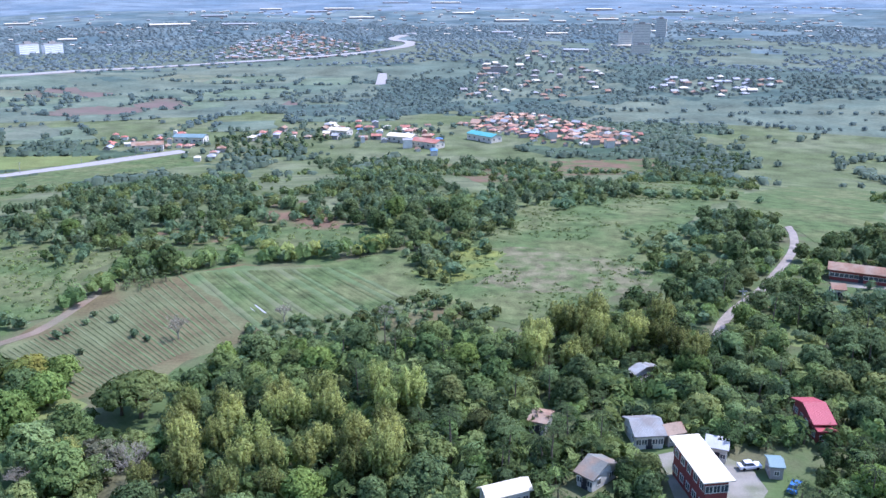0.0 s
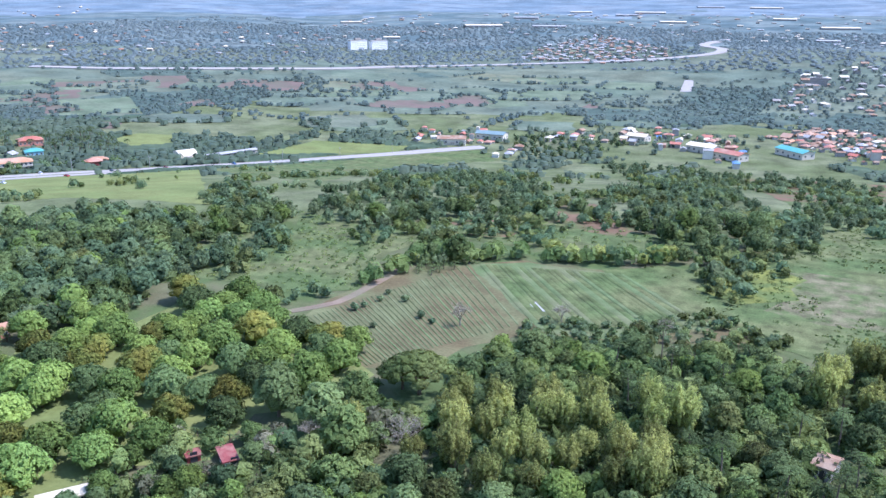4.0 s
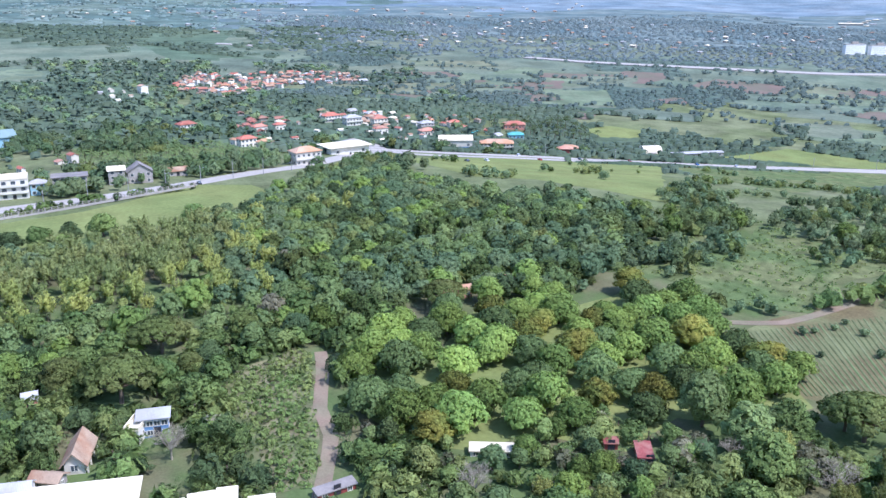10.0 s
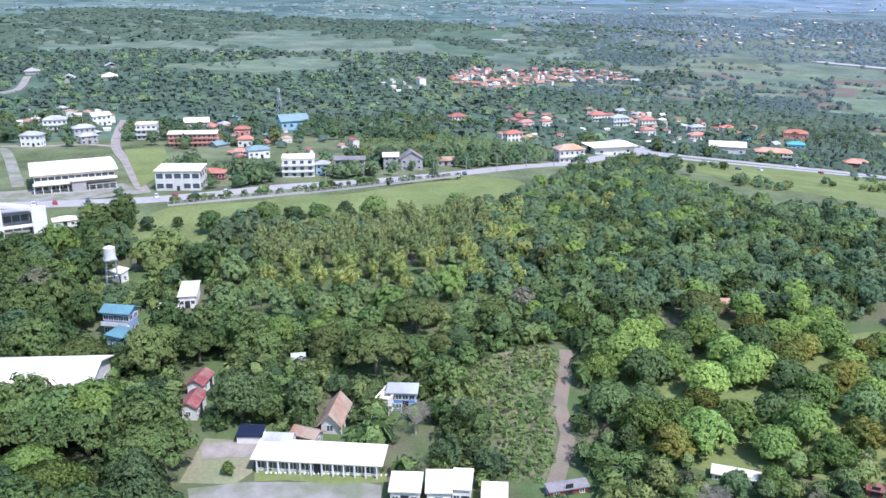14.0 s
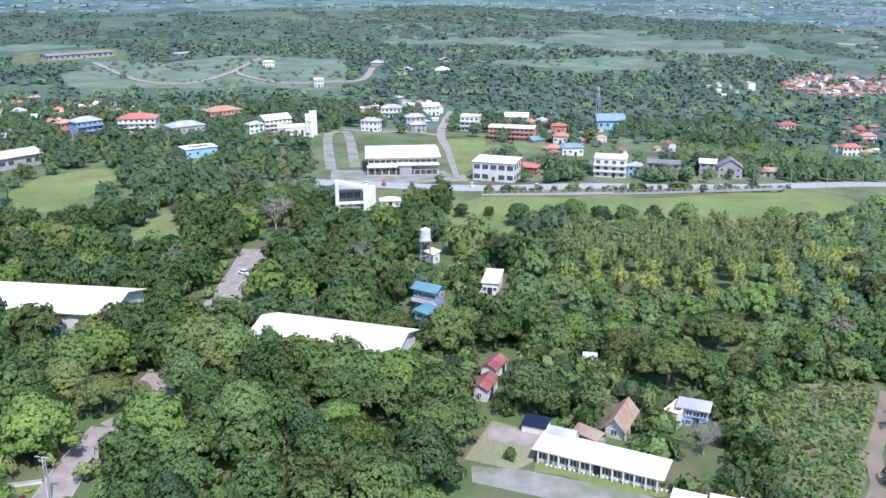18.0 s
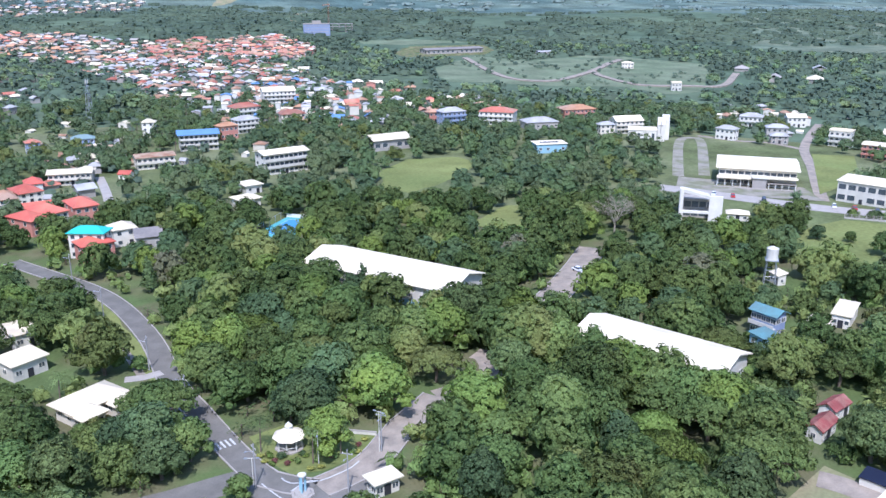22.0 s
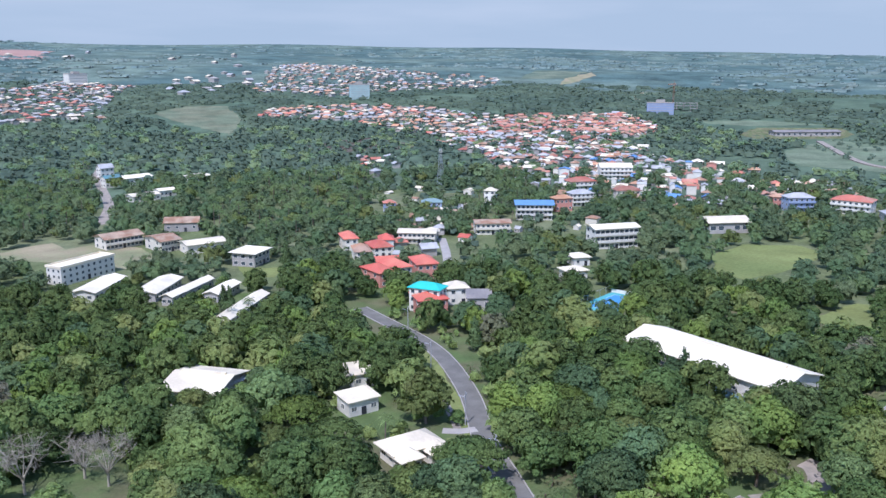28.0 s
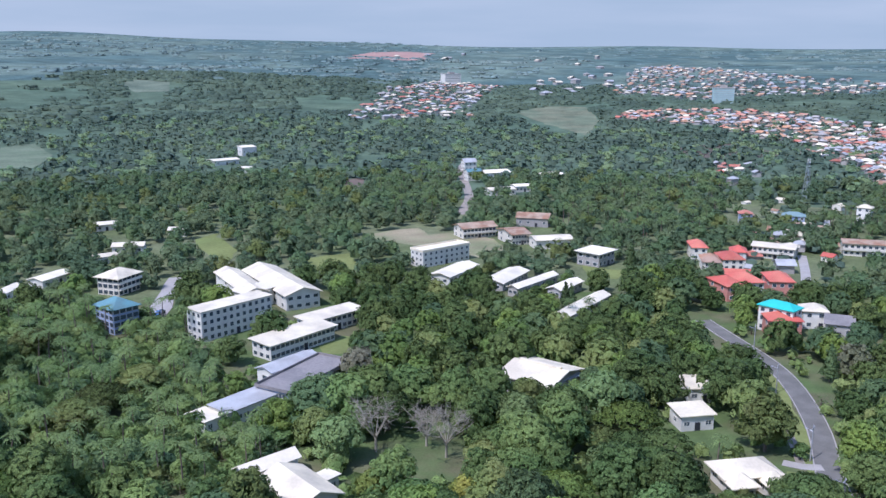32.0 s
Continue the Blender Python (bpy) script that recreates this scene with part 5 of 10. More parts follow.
CLEAR.append([(-269.5, -197.5), (-267.3, -183.0), (-238.5, -178.8), (-230.0, -171.0), (-227.0, -177.5), (-243.0, -195.0)])
building("blue_school", -366.8, -326.7, 135.5, 22.6, 14.7, 9.0, "gable", 1.5, "roof_blue", "white", 3, 8, 2, 1.2, "three-storey white school with a blue roof", win=(1.5, 1.4), band="white")
SOLAR = building("solar_house", -448.1, -151.0, 126.3, 18.0, 11.7, 5.0, "flat", 0, "roof_white", "aqua", 1, 4, 2, 0.5, "flat white house with solar panels on the roof", win=(1.5, 1.2))
for k in range(5):
    extra(SOLAR, "solar_panel", "solar", -5.5 + 2.2 * k, -1.6, 5.28, -3.6 + 2.2 * k, 1.6, 5.36)
building("village_school", -275.6, -322.5, 132.2, 19.8, 12.1, 5.5, "gable", 1.0, "roof_cream", "cream", 2, 8, 1, 0.8, "long two-storey cream village school", win=(1.4, 1.2), band="cream")
building("village_school", -319.4, -313.9, 143.3, 19.7, 12.8, 6.0, "gable", 1.0, "roof_rust", "cream", 2, 7, 1, 0.8, "two-storey village school with a brown roof", win=(1.4, 1.2), band="cream")
def village(x, y, rot, L, D, H, rm, wm, n, lab):
    D = min(max(D, 6), 16)
    building("house", x, y, rot, max(L, 6), D, H, "gable" if rm in ("roof_white", "roof_slab", "roof_rust") else "hip", min(2.4, D * 0.2), rm, wm, n, max(2, int(L / 3)), 2, 0.6, lab, "village houses", win=(1.4, 1.3), band=wm if n > 1 and L > 14 else "", category="house", front=0.03)


village(-199.7, -228.4, 113.7, 13.2, 7.7, 9.0, "roof_turquoise", "white", 3, "three-storey house with a bright turquoise roof")
village(-199.0, -227.1, 155.9, 11.8, 13.4, 6.0, "roof_coral", "orangewall", 2, "two-storey house with a red roof")
village(-214.7, -229.4, 150.2, 8.9, 8.9, 6.5, "roof_cream", "white", 2, "white flat-roofed village house by the lane")
village(-215.7, -218.3, 138.3, 9.7, 9.8, 5.0, "roof_slab", "greywall", 1, "dark-roofed village house with grey walls")
village(-210.4, -271.7, 174.2, 8.5, 17.3, 6.0, "roof_coral", "orangewall", 2, "villa with stepped red roofs")
village(-221.0, -273.9, 169.0, 9.6, 20.1, 6.0, "roof_coral", "cream", 2, "villa with stepped red roofs")
village(-232.9, -269.2, 153.6, 10.0, 15.8, 6.5, "roof_coral", "orangewall", 2, "large villa with red roofs")
village(-241.2, -334.4, 155.3, 7.8, 18.8, 6.0, "roof_coral", "cream", 2, "villa with a bright red hip roof")
village(-231.4, -310.9, 150.3, 8.3, 15.1, 5.0, "roof_orange", "cream", 2, "house with an orange tile roof")
village(-242.9, -312.5, 159.0, 10.4, 14.8, 5.0, "roof_coral", "cream", 2, "house with a red roof")
village(-254.8, -322.1, 145.4, 7.9, 10.7, 5.0, "roof_coral", "white", 1, "house with a red roof")
village(-341.5, -386.5, 138.5, 12.9, 8.4, 5.5, "roof_seagreen", "bluewall", 2, "house with a grey-green hip roof")
village(-384.1, -378.6, 121.0, 8.5, 7.0, 9.0, "roof_cream", "white", 3, "tall narrow white house among palms")
village(-318.9, -399.4, 148.5, 8.1, 7.0, 6.0, "roof_red", "bluewall", 2, "blue house with a red roof")
village(-398.6, -332.8, 156.2, 12.3, 8.0, 8.0, "roof_orange", "orangewall", 2, "salmon house with an orange roof")
village(-422.3, -337.7, 155.0, 15.5, 10.1, 8.0, "roof_grey", "white", 3, "three-storey white house with grey roof")
village(-540.6, -399.7, 136.7, 25.2, 16.4, 9.0, "roof_white", "white", 3, "large white three-storey block")
village(-477.4, -382.1, 153.1, 20.6, 13.4, 6.0, "roof_red", "white", 2, "long house with a red roof")
village(-466.0, -334.1, 137.5, 17.0, 11.1, 6.0, "roof_red", "cream", 2, "house with a broad red roof")
village(-508.4, -251.6, 142.7, 10.2, 7.0, 7.0, "roof_orange", "orangewall", 2, "salmon house with an orange roof")
village(-505.4, -237.5, 141.5, 17.2, 11.2, 9.0, "roof_grey", "bluewall", 3, "pale blue three-storey house with grey roof")
village(-527.2, -213.5, 99.6, 23.6, 15.3, 8.5, "roof_red", "white", 3, "long white three-storey house with a red roof")
village(-523.5, -183.7, 130.2, 22.2, 14.4, 5.0, "roof_grey", "greywall", 1, "low grey-roofed store at the wood edge")
village(-591.1, -180.3, 132.7, 25.0, 16.3, 6.0, "roof_orange", "orangewall", 2, "orange house with a tile roof")
village(-515.1, -137.7, 129.9, 10.7, 7.0, 8.0, "roof_grey", "cream", 3, "cream three-storey house with grey roof")
village(-541.3, -131.9, 130.0, 19.1, 12.4, 8.0, "roof_white", "cream", 3, "house with a white overhanging roof")
village(-551.2, -71.3, 74.1, 12.7, 8.3, 7.0, "roof_grey", "white", 2, "white two-storey house with grey roof")
village(-625.8, -65.8, 90.3, 15.6, 10.2, 7.0, "roof_grey", "white", 2, "white two-storey house with grey roof")
village(-578.7, -45.3, 102.6, 13.7, 8.9, 7.0, "roof_grey", "greywall", 2, "grey two-storey house with grey roof")
village(-555.1, -41.4, 104.4, 11.1, 7.2, 5.0, "roof_grey", "greywall", 2, "grey two-storey house beside trees")
village(-644.8, -39.0, 112.2, 13.8, 9.0, 7.0, "roof_white", "white", 2, "white two-storey house among trees")
building("house", -568.4, -7.4, 78.3, 12.9, 8.4, 9.5, "parapet", 0, "roof_white", "white", 3, 4, 2, 0.3, "bright white three-storey house on the lane", "village houses", win=(1.5, 1.4), band="white", category="house", front=0.03)
village(-610.6, 24.5, 82.4, 17.2, 11.2, 6.0, "roof_white", "greywall", 2, "flat-roofed grey house with white roof")
village(-574.3, 51.2, 81.9, 10.7, 7.0, 5.0, "roof_red", "orangewall", 1, "house with a salmon roof")
village(-522.8, 48.0, 78.6, 9.8, 7.0, 5.0, "roof_red", "cream", 1, "house with a red roof")
village(-476.8, 50.1, 95.0, 12.9, 8.4, 5.0, "roof_seagreen", "white", 1, "house with a green and white roof")
village(-459.1, 38.9, 75.0, 5.8, 7.0, 4.0, "roof_red", "redwall", 1, "small red-roofed shop beside the houses")
village(-417.1, 22.6, 72.0, 11.7, 7.6, 3.7, "roof_red", "redwall", 1, "roadside shop with a dark red roof")
building("house", -414.9, 62.7, 78.0, 15.8, 10.3, 9.0, "parapet", 0, "roof_white", "white", 3, 4, 3, 0.3, "white three-storey house with balconies beside the highway", "village houses", win=(1.8, 1.5), band="white", category="house", front=0.03)
village(-415.3, 74.6, 73.7, 7.5, 7.0, 5.6, "roof_grey", "aqua", 2, "pale blue roadside house with a grey roof")
building("house", -430.1, 91.4, 76.0, 16.6, 10.8, 5.0, "flat", 0, "roof_slab", "greywall", 2, 5, 2, 0.8, "grey flat-roofed two-storey roadside house", "village houses", win=(1.8, 1.4), category="house", front=0.03)
village(-420.6, 110.7, 76.0, 8.6, 7.0, 7.2, "roof_white", "greywall", 3, "grey roadside house with a white roof")
building("house", -419.8, 121.2, 169.2, 9.0, 12.5, 6.0, "gable", 3.6, "roof_slab", "greywall", 2, 4, 3, 0.6, "grey house with steep dark gables", "village houses", win=(1.3, 1.3), category="house", front=0.03)
village(-430.5, 143.2, 82.5, 10.7, 6.9, 2.9, "roof_rust", "greywall", 1, "low roadside shop with a rusty roof")
village(-442.6, 222.1, 89.6, 17.0, 11.0, 8.0, "roof_orange", "white", 2, "white two-storey building with an orange roof rim")
village(-550.3, 232.7, 93.5, 13.0, 8.5, 6.0, "roof_red", "cream", 2, "house with a red roof")
village(-536.5, 239.7, 92.3, 11.1, 7.2, 5.0, "roof_orange", "cream", 1, "house with an orange roof")
village(-641.7, 282.6, 92.6, 12.7, 8.2, 5.0, "roof_red", "cream", 1, "house with a red roof")
village(-653.3, 305.6, 91.4, 10.4, 7.0, 5.0, "roof_red", "cream", 1, "house with a red roof")
village(-654.9, 228.3, 97.2, 15.1, 9.8, 6.0, "roof_red", "white", 2, "white gabled house with a red roof")
village(-693.1, 375.2, 88.0, 16.7, 10.8, 6.0, "roof_red", "white", 2, "house with a red roof")
village(-672.5, 385.5, 86.6, 16.3, 10.6, 7.0, "roof_grey", "white", 2, "white two-storey house with grey roof")
village(-663.9, 408.3, 84.8, 14.6, 9.5, 7.0, "roof_red", "cream", 2, "cream house with a red roof")
village(-622.6, 384.3, 84.7, 12.6, 8.2, 5.0, "roof_red", "cream", 1, "house with a red roof")
village(-638.1, 441.9, 81.7, 14.2, 9.2, 6.0, "roof_grey", "greywall", 2, "grey two-storey house beside trees")
village(-638.8, 474.1, 79.8, 13.1, 8.5, 5.5, "roof_red", "cream", 1, "house with a broad red roof")
village(-610.9, 424.3, 81.6, 15.1, 9.8, 4.0, "roof_red", "cream", 1, "house with a red roof")
village(-618.3, 529.8, 55.0, 20.7, 13.5, 5.0, "roof_red", "orangewall", 1, "house with a red tiled roof")
village(-577.0, 496.6, 55.0, 14.5, 9.5, 4.0, "roof_teal", "aqua", 1, "house with a bright blue roof")
village(-519.9, 427.8, 52.0, 27.0, 12.0, 6.0, "roof_orange", "cream", 2, "row of shops with orange roofs")
village(-493.0, 476.0, 52.0, 13.0, 9.0, 5.0, "roof_red", "redwall", 1, "red roadside shop with a red roof")
village(-503.0, 490.0, 52.0, 16.0, 9.0, 4.5, "roof_orange", "orangewall", 1, "orange-roofed shop beside the highway")

# roadside landmarks
PUB = building("public_hall", -424.5, -40.0, 98.0, 36.5, 31.5, 8.4, "gable", 1.2, "roof_white", "white", 2, 12, 3, 1.5, "long white two-storey public hall with a deep white roof", win=(2.4, 1.5))
extra(PUB, "canopy", "roof_white", -17.6, -19.0, 4.3, -2.6, -14.26, 4.6, "wide white canopy over the entrance side")
extra(PUB, "canopy", "roof_white", 4.6, -18.4, 4.9, 17.4, -14.26, 5.2)
extra(PUB, "canopy", "concrete", 4.6, -18.0, 2.6, 17.0, -14.26, 2.8)
extra(PUB, "portico", "greywall", -2.0, -19.6, -0.2, 4.0, -14.26, 5.2, "dark grey entrance porch with a white slab roof")
extra(PUB, "portico_roof", "white", -2.6, -20.2, 5.2, 4.6, -14.26, 5.7)
extra(PUB, "plinth", "concrete", -18.4, -21.5, -0.3, 18.4, -20.3, 0.9)
for k in range(5):
    for u, h in ((-17.2 + 3.4 * k, 4.3), (5.2 + 2.85 * k, 2.6)):
        extra(PUB, "column", "white", u - 0.2, -17.9, -0.2, u + 0.2, -17.5, h)
building("municipal_block", -400.5, 7.3, 74.0, 21.0, 14.0, 9.0, "mono", 0.6, "roof_white", "white", 2, 5, 3, 0.6, "white two-storey building with grey panels", win=(3.0, 2.2))
building("pink_school", -532.8, 19.1, 78.0, 29.0, 14.0, 8.0, "gable", 0.8, "roof_cream", "orangewall", 3, 10, 1, 0.8, "three-storey salmon-pink school near the highway", win=(1.5, 1.3), band="orangewall")
building("green_hall", -607.9, 89.1, 96.6, 20.8, 13.5, 7.0, "gable", 3.5, "roof_seagreen", "aqua", 1, 4, 2, 1.0, "green-roofed hall at the edge of dark woods", win=(2.0, 2.0))
building("warehouse", -535.5, 399.0, 56.0, 27.0, 20.0, 7.0, "gable", 2.4, "roof_cream", "cream", 1, 4, 2, 0.8, "warehouse with a cream roof and blue front", win=(2.0, 1.5), base="roof_blue")
building("filling_station", -494.2, 277.3, 86.8, 31.7, 20.6, 6.0, "flat", 0, "roof_white", "white", 1, 3, 1, 2.0, "filling station with a white canopy", win=(2.0, 1.6))
building("long_shed", -455.5, 589.5, 65.9, 50.0, 9.0, 3.0, "gable", 0.8, "roof_grey", "greywall", 1, 8, 1, 0.6, "long low grey-roofed shed beside a white arched hall", win=(2.0, 1.2))

# ---- single structures ----


def church():
    x, y, rot, L, D = -515.7, -115.5, 104.9, 17.0, 12.0
    ob = building("church", x, y, rot, L, max(D, 14), 7.0, "flat", 0, "roof_white", "white", 1, 4, 2, 0.3, "modern white church with a tall slanted bell wall", win=(1.6, 3.6), front=0.14)
    LOTS.append((x, y, rot, L + 16, 24, 0.14))
    s = Soup()
    s.prism([(-2.0, -0.2), (4.0, -0.2), (5.5, 13.2), (-2.0, 10.0)], L / 2 + 0.3, L / 2 + 4.6)
    piece("bell_wall", s.mesh("bell_wall", M["white"]), ob)
    s = Soup().prism([(4.4, -0.2), (7.0, -0.2), (8.5, 14.6), (6.5, 13.6)], L / 2 + 3, L / 2 + 7.5)
    piece("bell_fin", s.mesh("bell_fin", M["white"]), ob)
    s = Soup().box(L / 2 + 1.9, -2.3, 4.5, L / 2 + 2.3, -2.02, 12.0).box(L / 2 + 0.9, -2.3, 9.2, L / 2 + 3.3, -2.02, 9.7)
    piece("cross", s.mesh("cross", M["greywall"]), ob, label="dark cross on the bell wall")


def portal_building():
    """A glazed building framed by a big open portal: a tall pylon, a sloping beam and a broad white slab."""
    x, y, rot = -333.3, -57.6, 103.0
    ob = thing("portal_building", x, y, rot, "white building framed by a large open portal", "building")
    LOTS.append((-337.5, -50.0, rot, 20, 12, 0.06))
    piece("pylon", Soup().box(-0.7, -0.8, -0.2, 0.7, 3.6, 12.3).mesh("pylon", M["white"]), ob)
    piece("slab", Soup().box(10.4, -0.7, -0.2, 15.4, 0.5, 10.0).mesh("slab", M["white"]), ob, label="broad white slab at the portal's end")
    V = [(px, py, pz) for pz0, pz1 in ((11.2, 9.0), (12.3, 10.0)) for px, pz in ((0.7, pz0), (10.4, pz1)) for py in (-0.8, 3.6)]
    piece("beam", Soup().add(V, [(0, 1, 3, 2), (4, 6, 7, 5), (0, 2, 6, 4), (1, 5, 7, 3), (0, 4, 5, 1), (2, 3, 7, 6)]).mesh("beam", M["white"]), ob)
    piece("sill_beam", Soup().box(0.7, -0.7, 2.9, 10.4, 0.6, 3.8).mesh("sill_beam", M["white"]), ob)
    piece("wall", Soup().box(0.7, 4.2, -0.2, 13.5, 11.0, 7.2).mesh("wall", M["greywall"]), ob)
    piece("roof", Soup().box(0.3, 3.8, 7.2, 13.9, 11.4, 7.6).mesh("roof", M["concrete"]), ob)
    pane = Soup().box(-1.25, -0.05, 0, 1.25, 0.02, 2.3).mesh("window", M["glass"])
    for f in (0.7, 4.3):
        for k in range(4):
            piece("window", pane, ob, pose(2.6 + 2.9 * k, 4.2, f))
    building("gate_lodge", -343.5, -37.5, 100.0, 9.0, 6.0, 2.8, "hip", 1.0, "roof_white", "white", 1, 3, 1, 0.5, "small white lodge beside the portal", win=(1.1, 1.0))


def water_tank():
    x, y = -265.3, -17.8
    ob = thing("water_tower", x, y, 10, "white cylindrical water tank on a slim steel tower", "water tower")
    LOTS.append((x, y, 0, 4, 4, 0.03))
    s = Soup().tube((0, 0, 9.2), (0, 0, 12.6), 1.7, 1.7, 20).tube((0, 0, 12.6), (0, 0, 13.3), 1.75, 0.25, 20)
    piece("tank", s.mesh("tank", M["white"]), ob)
    s = Soup().box(-1.9, -1.9, 8.9, 1.9, 1.9, 9.2)
    piece("platform", s.mesh("platform", M["steel"]), ob)
    for a in (-1, 1):
        for b in (-1, 1):
            piece("leg", Soup().tube((a * 1.8, b * 1.8, -0.2), (a * 1.3, b * 1.3, 8.9), 0.13, 0.13).mesh("leg", M["steel"]), ob)
    for z in (3, 6):
        for p, q in (((-1.6, -1.6), (1.6, -1.6)), ((1.6, -1.6), (1.6, 1.6)), ((1.6, 1.6), (-1.6, 1.6)), ((-1.6, 1.6), (-1.6, -1.6))):
            piece("brace", Soup().tube((*p, z), (*q, z), 0.06, 0.06, 5).mesh("brace", M["steel"]), ob)
    x, y = x - 5.5, y + 2
    building("pump_house", x, y, 40, 5, 3.5, 3, "mono", 0.8, "roof_white", "white", 1, 2, 1, 0.4, "small white pump house below the water tower", win=(0.8, 0.8))


def gazebo():
    x, y = -124.7, -94.2
    ob = thing("gazebo", x, y, 0, "white octagonal gazebo with a tiered roof on the junction lawn", "gazebo")
    LOTS.append((x, y, 0, 7, 7, 0.03))
    piece("floor", Soup().tube((0, 0, -0.1), (0, 0, 0.35), 3.0, 3.0, 8).mesh("floor", M["concrete"]), ob)
    for k in range(8):
        a = math.pi / 4 * k + 0.39
        piece("post", Soup().tube((2.5 * math.cos(a), 2.5 * math.sin(a), 0.3), (2.5 * math.cos(a), 2.5 * math.sin(a), 3.0), 0.13, 0.13).mesh("post", M["white"]), ob)
        b = a + math.pi / 4
        piece("rail", Soup().tube((2.5 * math.cos(a), 2.5 * math.sin(a), 1.1), (2.5 * math.cos(b), 2.5 * math.sin(b), 1.1), 0.07, 0.07, 5).mesh("rail", M["white"]), ob)
    piece("roof", Soup().tube((0, 0, 2.9), (0, 0, 4.3), 3.4, 0.9, 8).tube((0, 0, 2.75), (0, 0, 2.9), 3.4, 3.4, 8).mesh("roof", M["roof_white"]), ob)
    piece("cupola", Soup().tube((0, 0, 4.2), (0, 0, 5.0), 0.8, 0.6, 8).tube((0, 0, 5.0), (0, 0, 5.8), 0.85, 0.15, 8).mesh("cupola", M["white"]), ob)


def monument():
    x, y = -112.1, -82.4
    ob = thing("monument", x, y, 20, "small white three-pillared monument in the junction", "monument")
    piece("plinth", Soup().tube((0, 0, 0), (0, 0, 0.35), 2.2, 2.2, 8).tube((0, 0, 0.35), (0, 0, 0.7), 1.7, 1.5, 8).mesh("plinth", M["concrete"]), ob)
    for k in range(3):
        a = 2.09 * k
        piece("pillar", Soup().box(0.55 * math.cos(a) - 0.16, 0.55 * math.sin(a) - 0.16, 0.7, 0.55 * math.cos(a) + 0.16, 0.55 * math.sin(a) + 0.16, 4.0).mesh("pillar", M["aqua"]), ob)
    piece("cap", Soup().tube((0, 0, 4.0), (0, 0, 4.25), 0.8, 0.8, 12).mesh("cap", M["white"]), ob)


def gatehouse():
    x, y, rot, L, D = -119.6, -69.8, 150.6, 6.3, 4.5
    building("gatehouse", x, y, rot, max(L, 5), max(D, 4), 3.0, "flat", 0, "roof_white", "white", 1, 3, 2, 0.7, "small white flat-roofed guard house at the junction", win=(1.2, 1.1))


def lattice_tower(x, y, h, w, label):
    ob = thing("lattice_tower", x, y, 15, label, "tower")
    for a in (-1, 1):
        for b in (-1, 1):
            piece("leg", Soup().tube((a * w, b * w, 0), (a * w * 0.3, b * w * 0.3, h), 0.16, 0.1, 4).mesh("leg", M["steel"]), ob)
    n = int(h / 3)
    for k in range(n):
        z0, z1 = h * k / n, h * (k + 1) / n
        w0, w1 = w * (1 - 0.7 * k / n), w * (1 - 0.7 * (k + 1) / n)
        s = Soup()
        for p, q in (((-1, -1), (1, -1)), ((1, -1), (1, 1)), ((1, 1), (-1, 1)), ((-1, 1), (-1, -1))):
            s.tube((p[0] * w0, p[1] * w0, z0), (q[0] * w1, q[1] * w1, z1), 0.07, 0.07, 3)
        piece("bracing", s.mesh("bracing", M["steel"]), ob)
    for k in range(3):
        a = 2.09 * k
        piece("antenna", Soup().box(0.9 * math.cos(a) - 0.15, 0.9 * math.sin(a) - 0.15, h - 2.5, 0.9 * math.cos(a) + 0.15, 0.9 * math.sin(a) + 0.15, h + 0.2).mesh("antenna", M["white"]), ob)


def arched_hall():
    x, y, rot = -476.0, 557.5, 66.0
    ob = thing("arched_hall", x, y, rot, "white barrel-roofed hall beside the highway", "hall")
    LOTS.append((x, y, rot, 18, 16, 0.03))
    arc = [(6.6 * math.cos(math.pi * k / 12), 2.6 + 4.6 * math.sin(math.pi * k / 12)) for k in range(13)]
    piece("shell", Soup().prism([(6.6, -1.0)] + arc + [(-6.6, -1.0)], -8.0, 8.0).mesh("shell", M["roof_white"]), ob)
    piece("entrance", Soup().box(-2.0, -7.6, -1.0, 2.0, -6.4, 2.6).mesh("entrance", M["greywall"]), ob)


def tower_block(x, y, rot, L, D, H, n, m, label):
    ob = thing("tower_block", x, y, rot, label, "building", "far towers")
    piece("wall", Soup().box(-L / 2, -D / 2, -8, L / 2, D / 2, H).mesh("wall", M[m]), ob)
    piece("roof", Soup().box(-L / 2 - 0.4, -D / 2 - 0.4, H, L / 2 + 0.4, D / 2 + 0.4, H + 1.2).box(-L / 6, -D / 4, H + 1.2, L / 6, D / 4, H + 5).mesh("roof", M["concrete"]), ob)
    s = Soup().box(-L / 2 + 1.2, -D / 2 - 0.25, 0, L / 2 - 1.2, -D / 2 + 0.2, (H / n) * 0.16).mesh("window_band", M["greywall"])
    for k in range(n):
        piece("window_band", s, ob, pose(0, 0, (k + 0.3) * H / n))


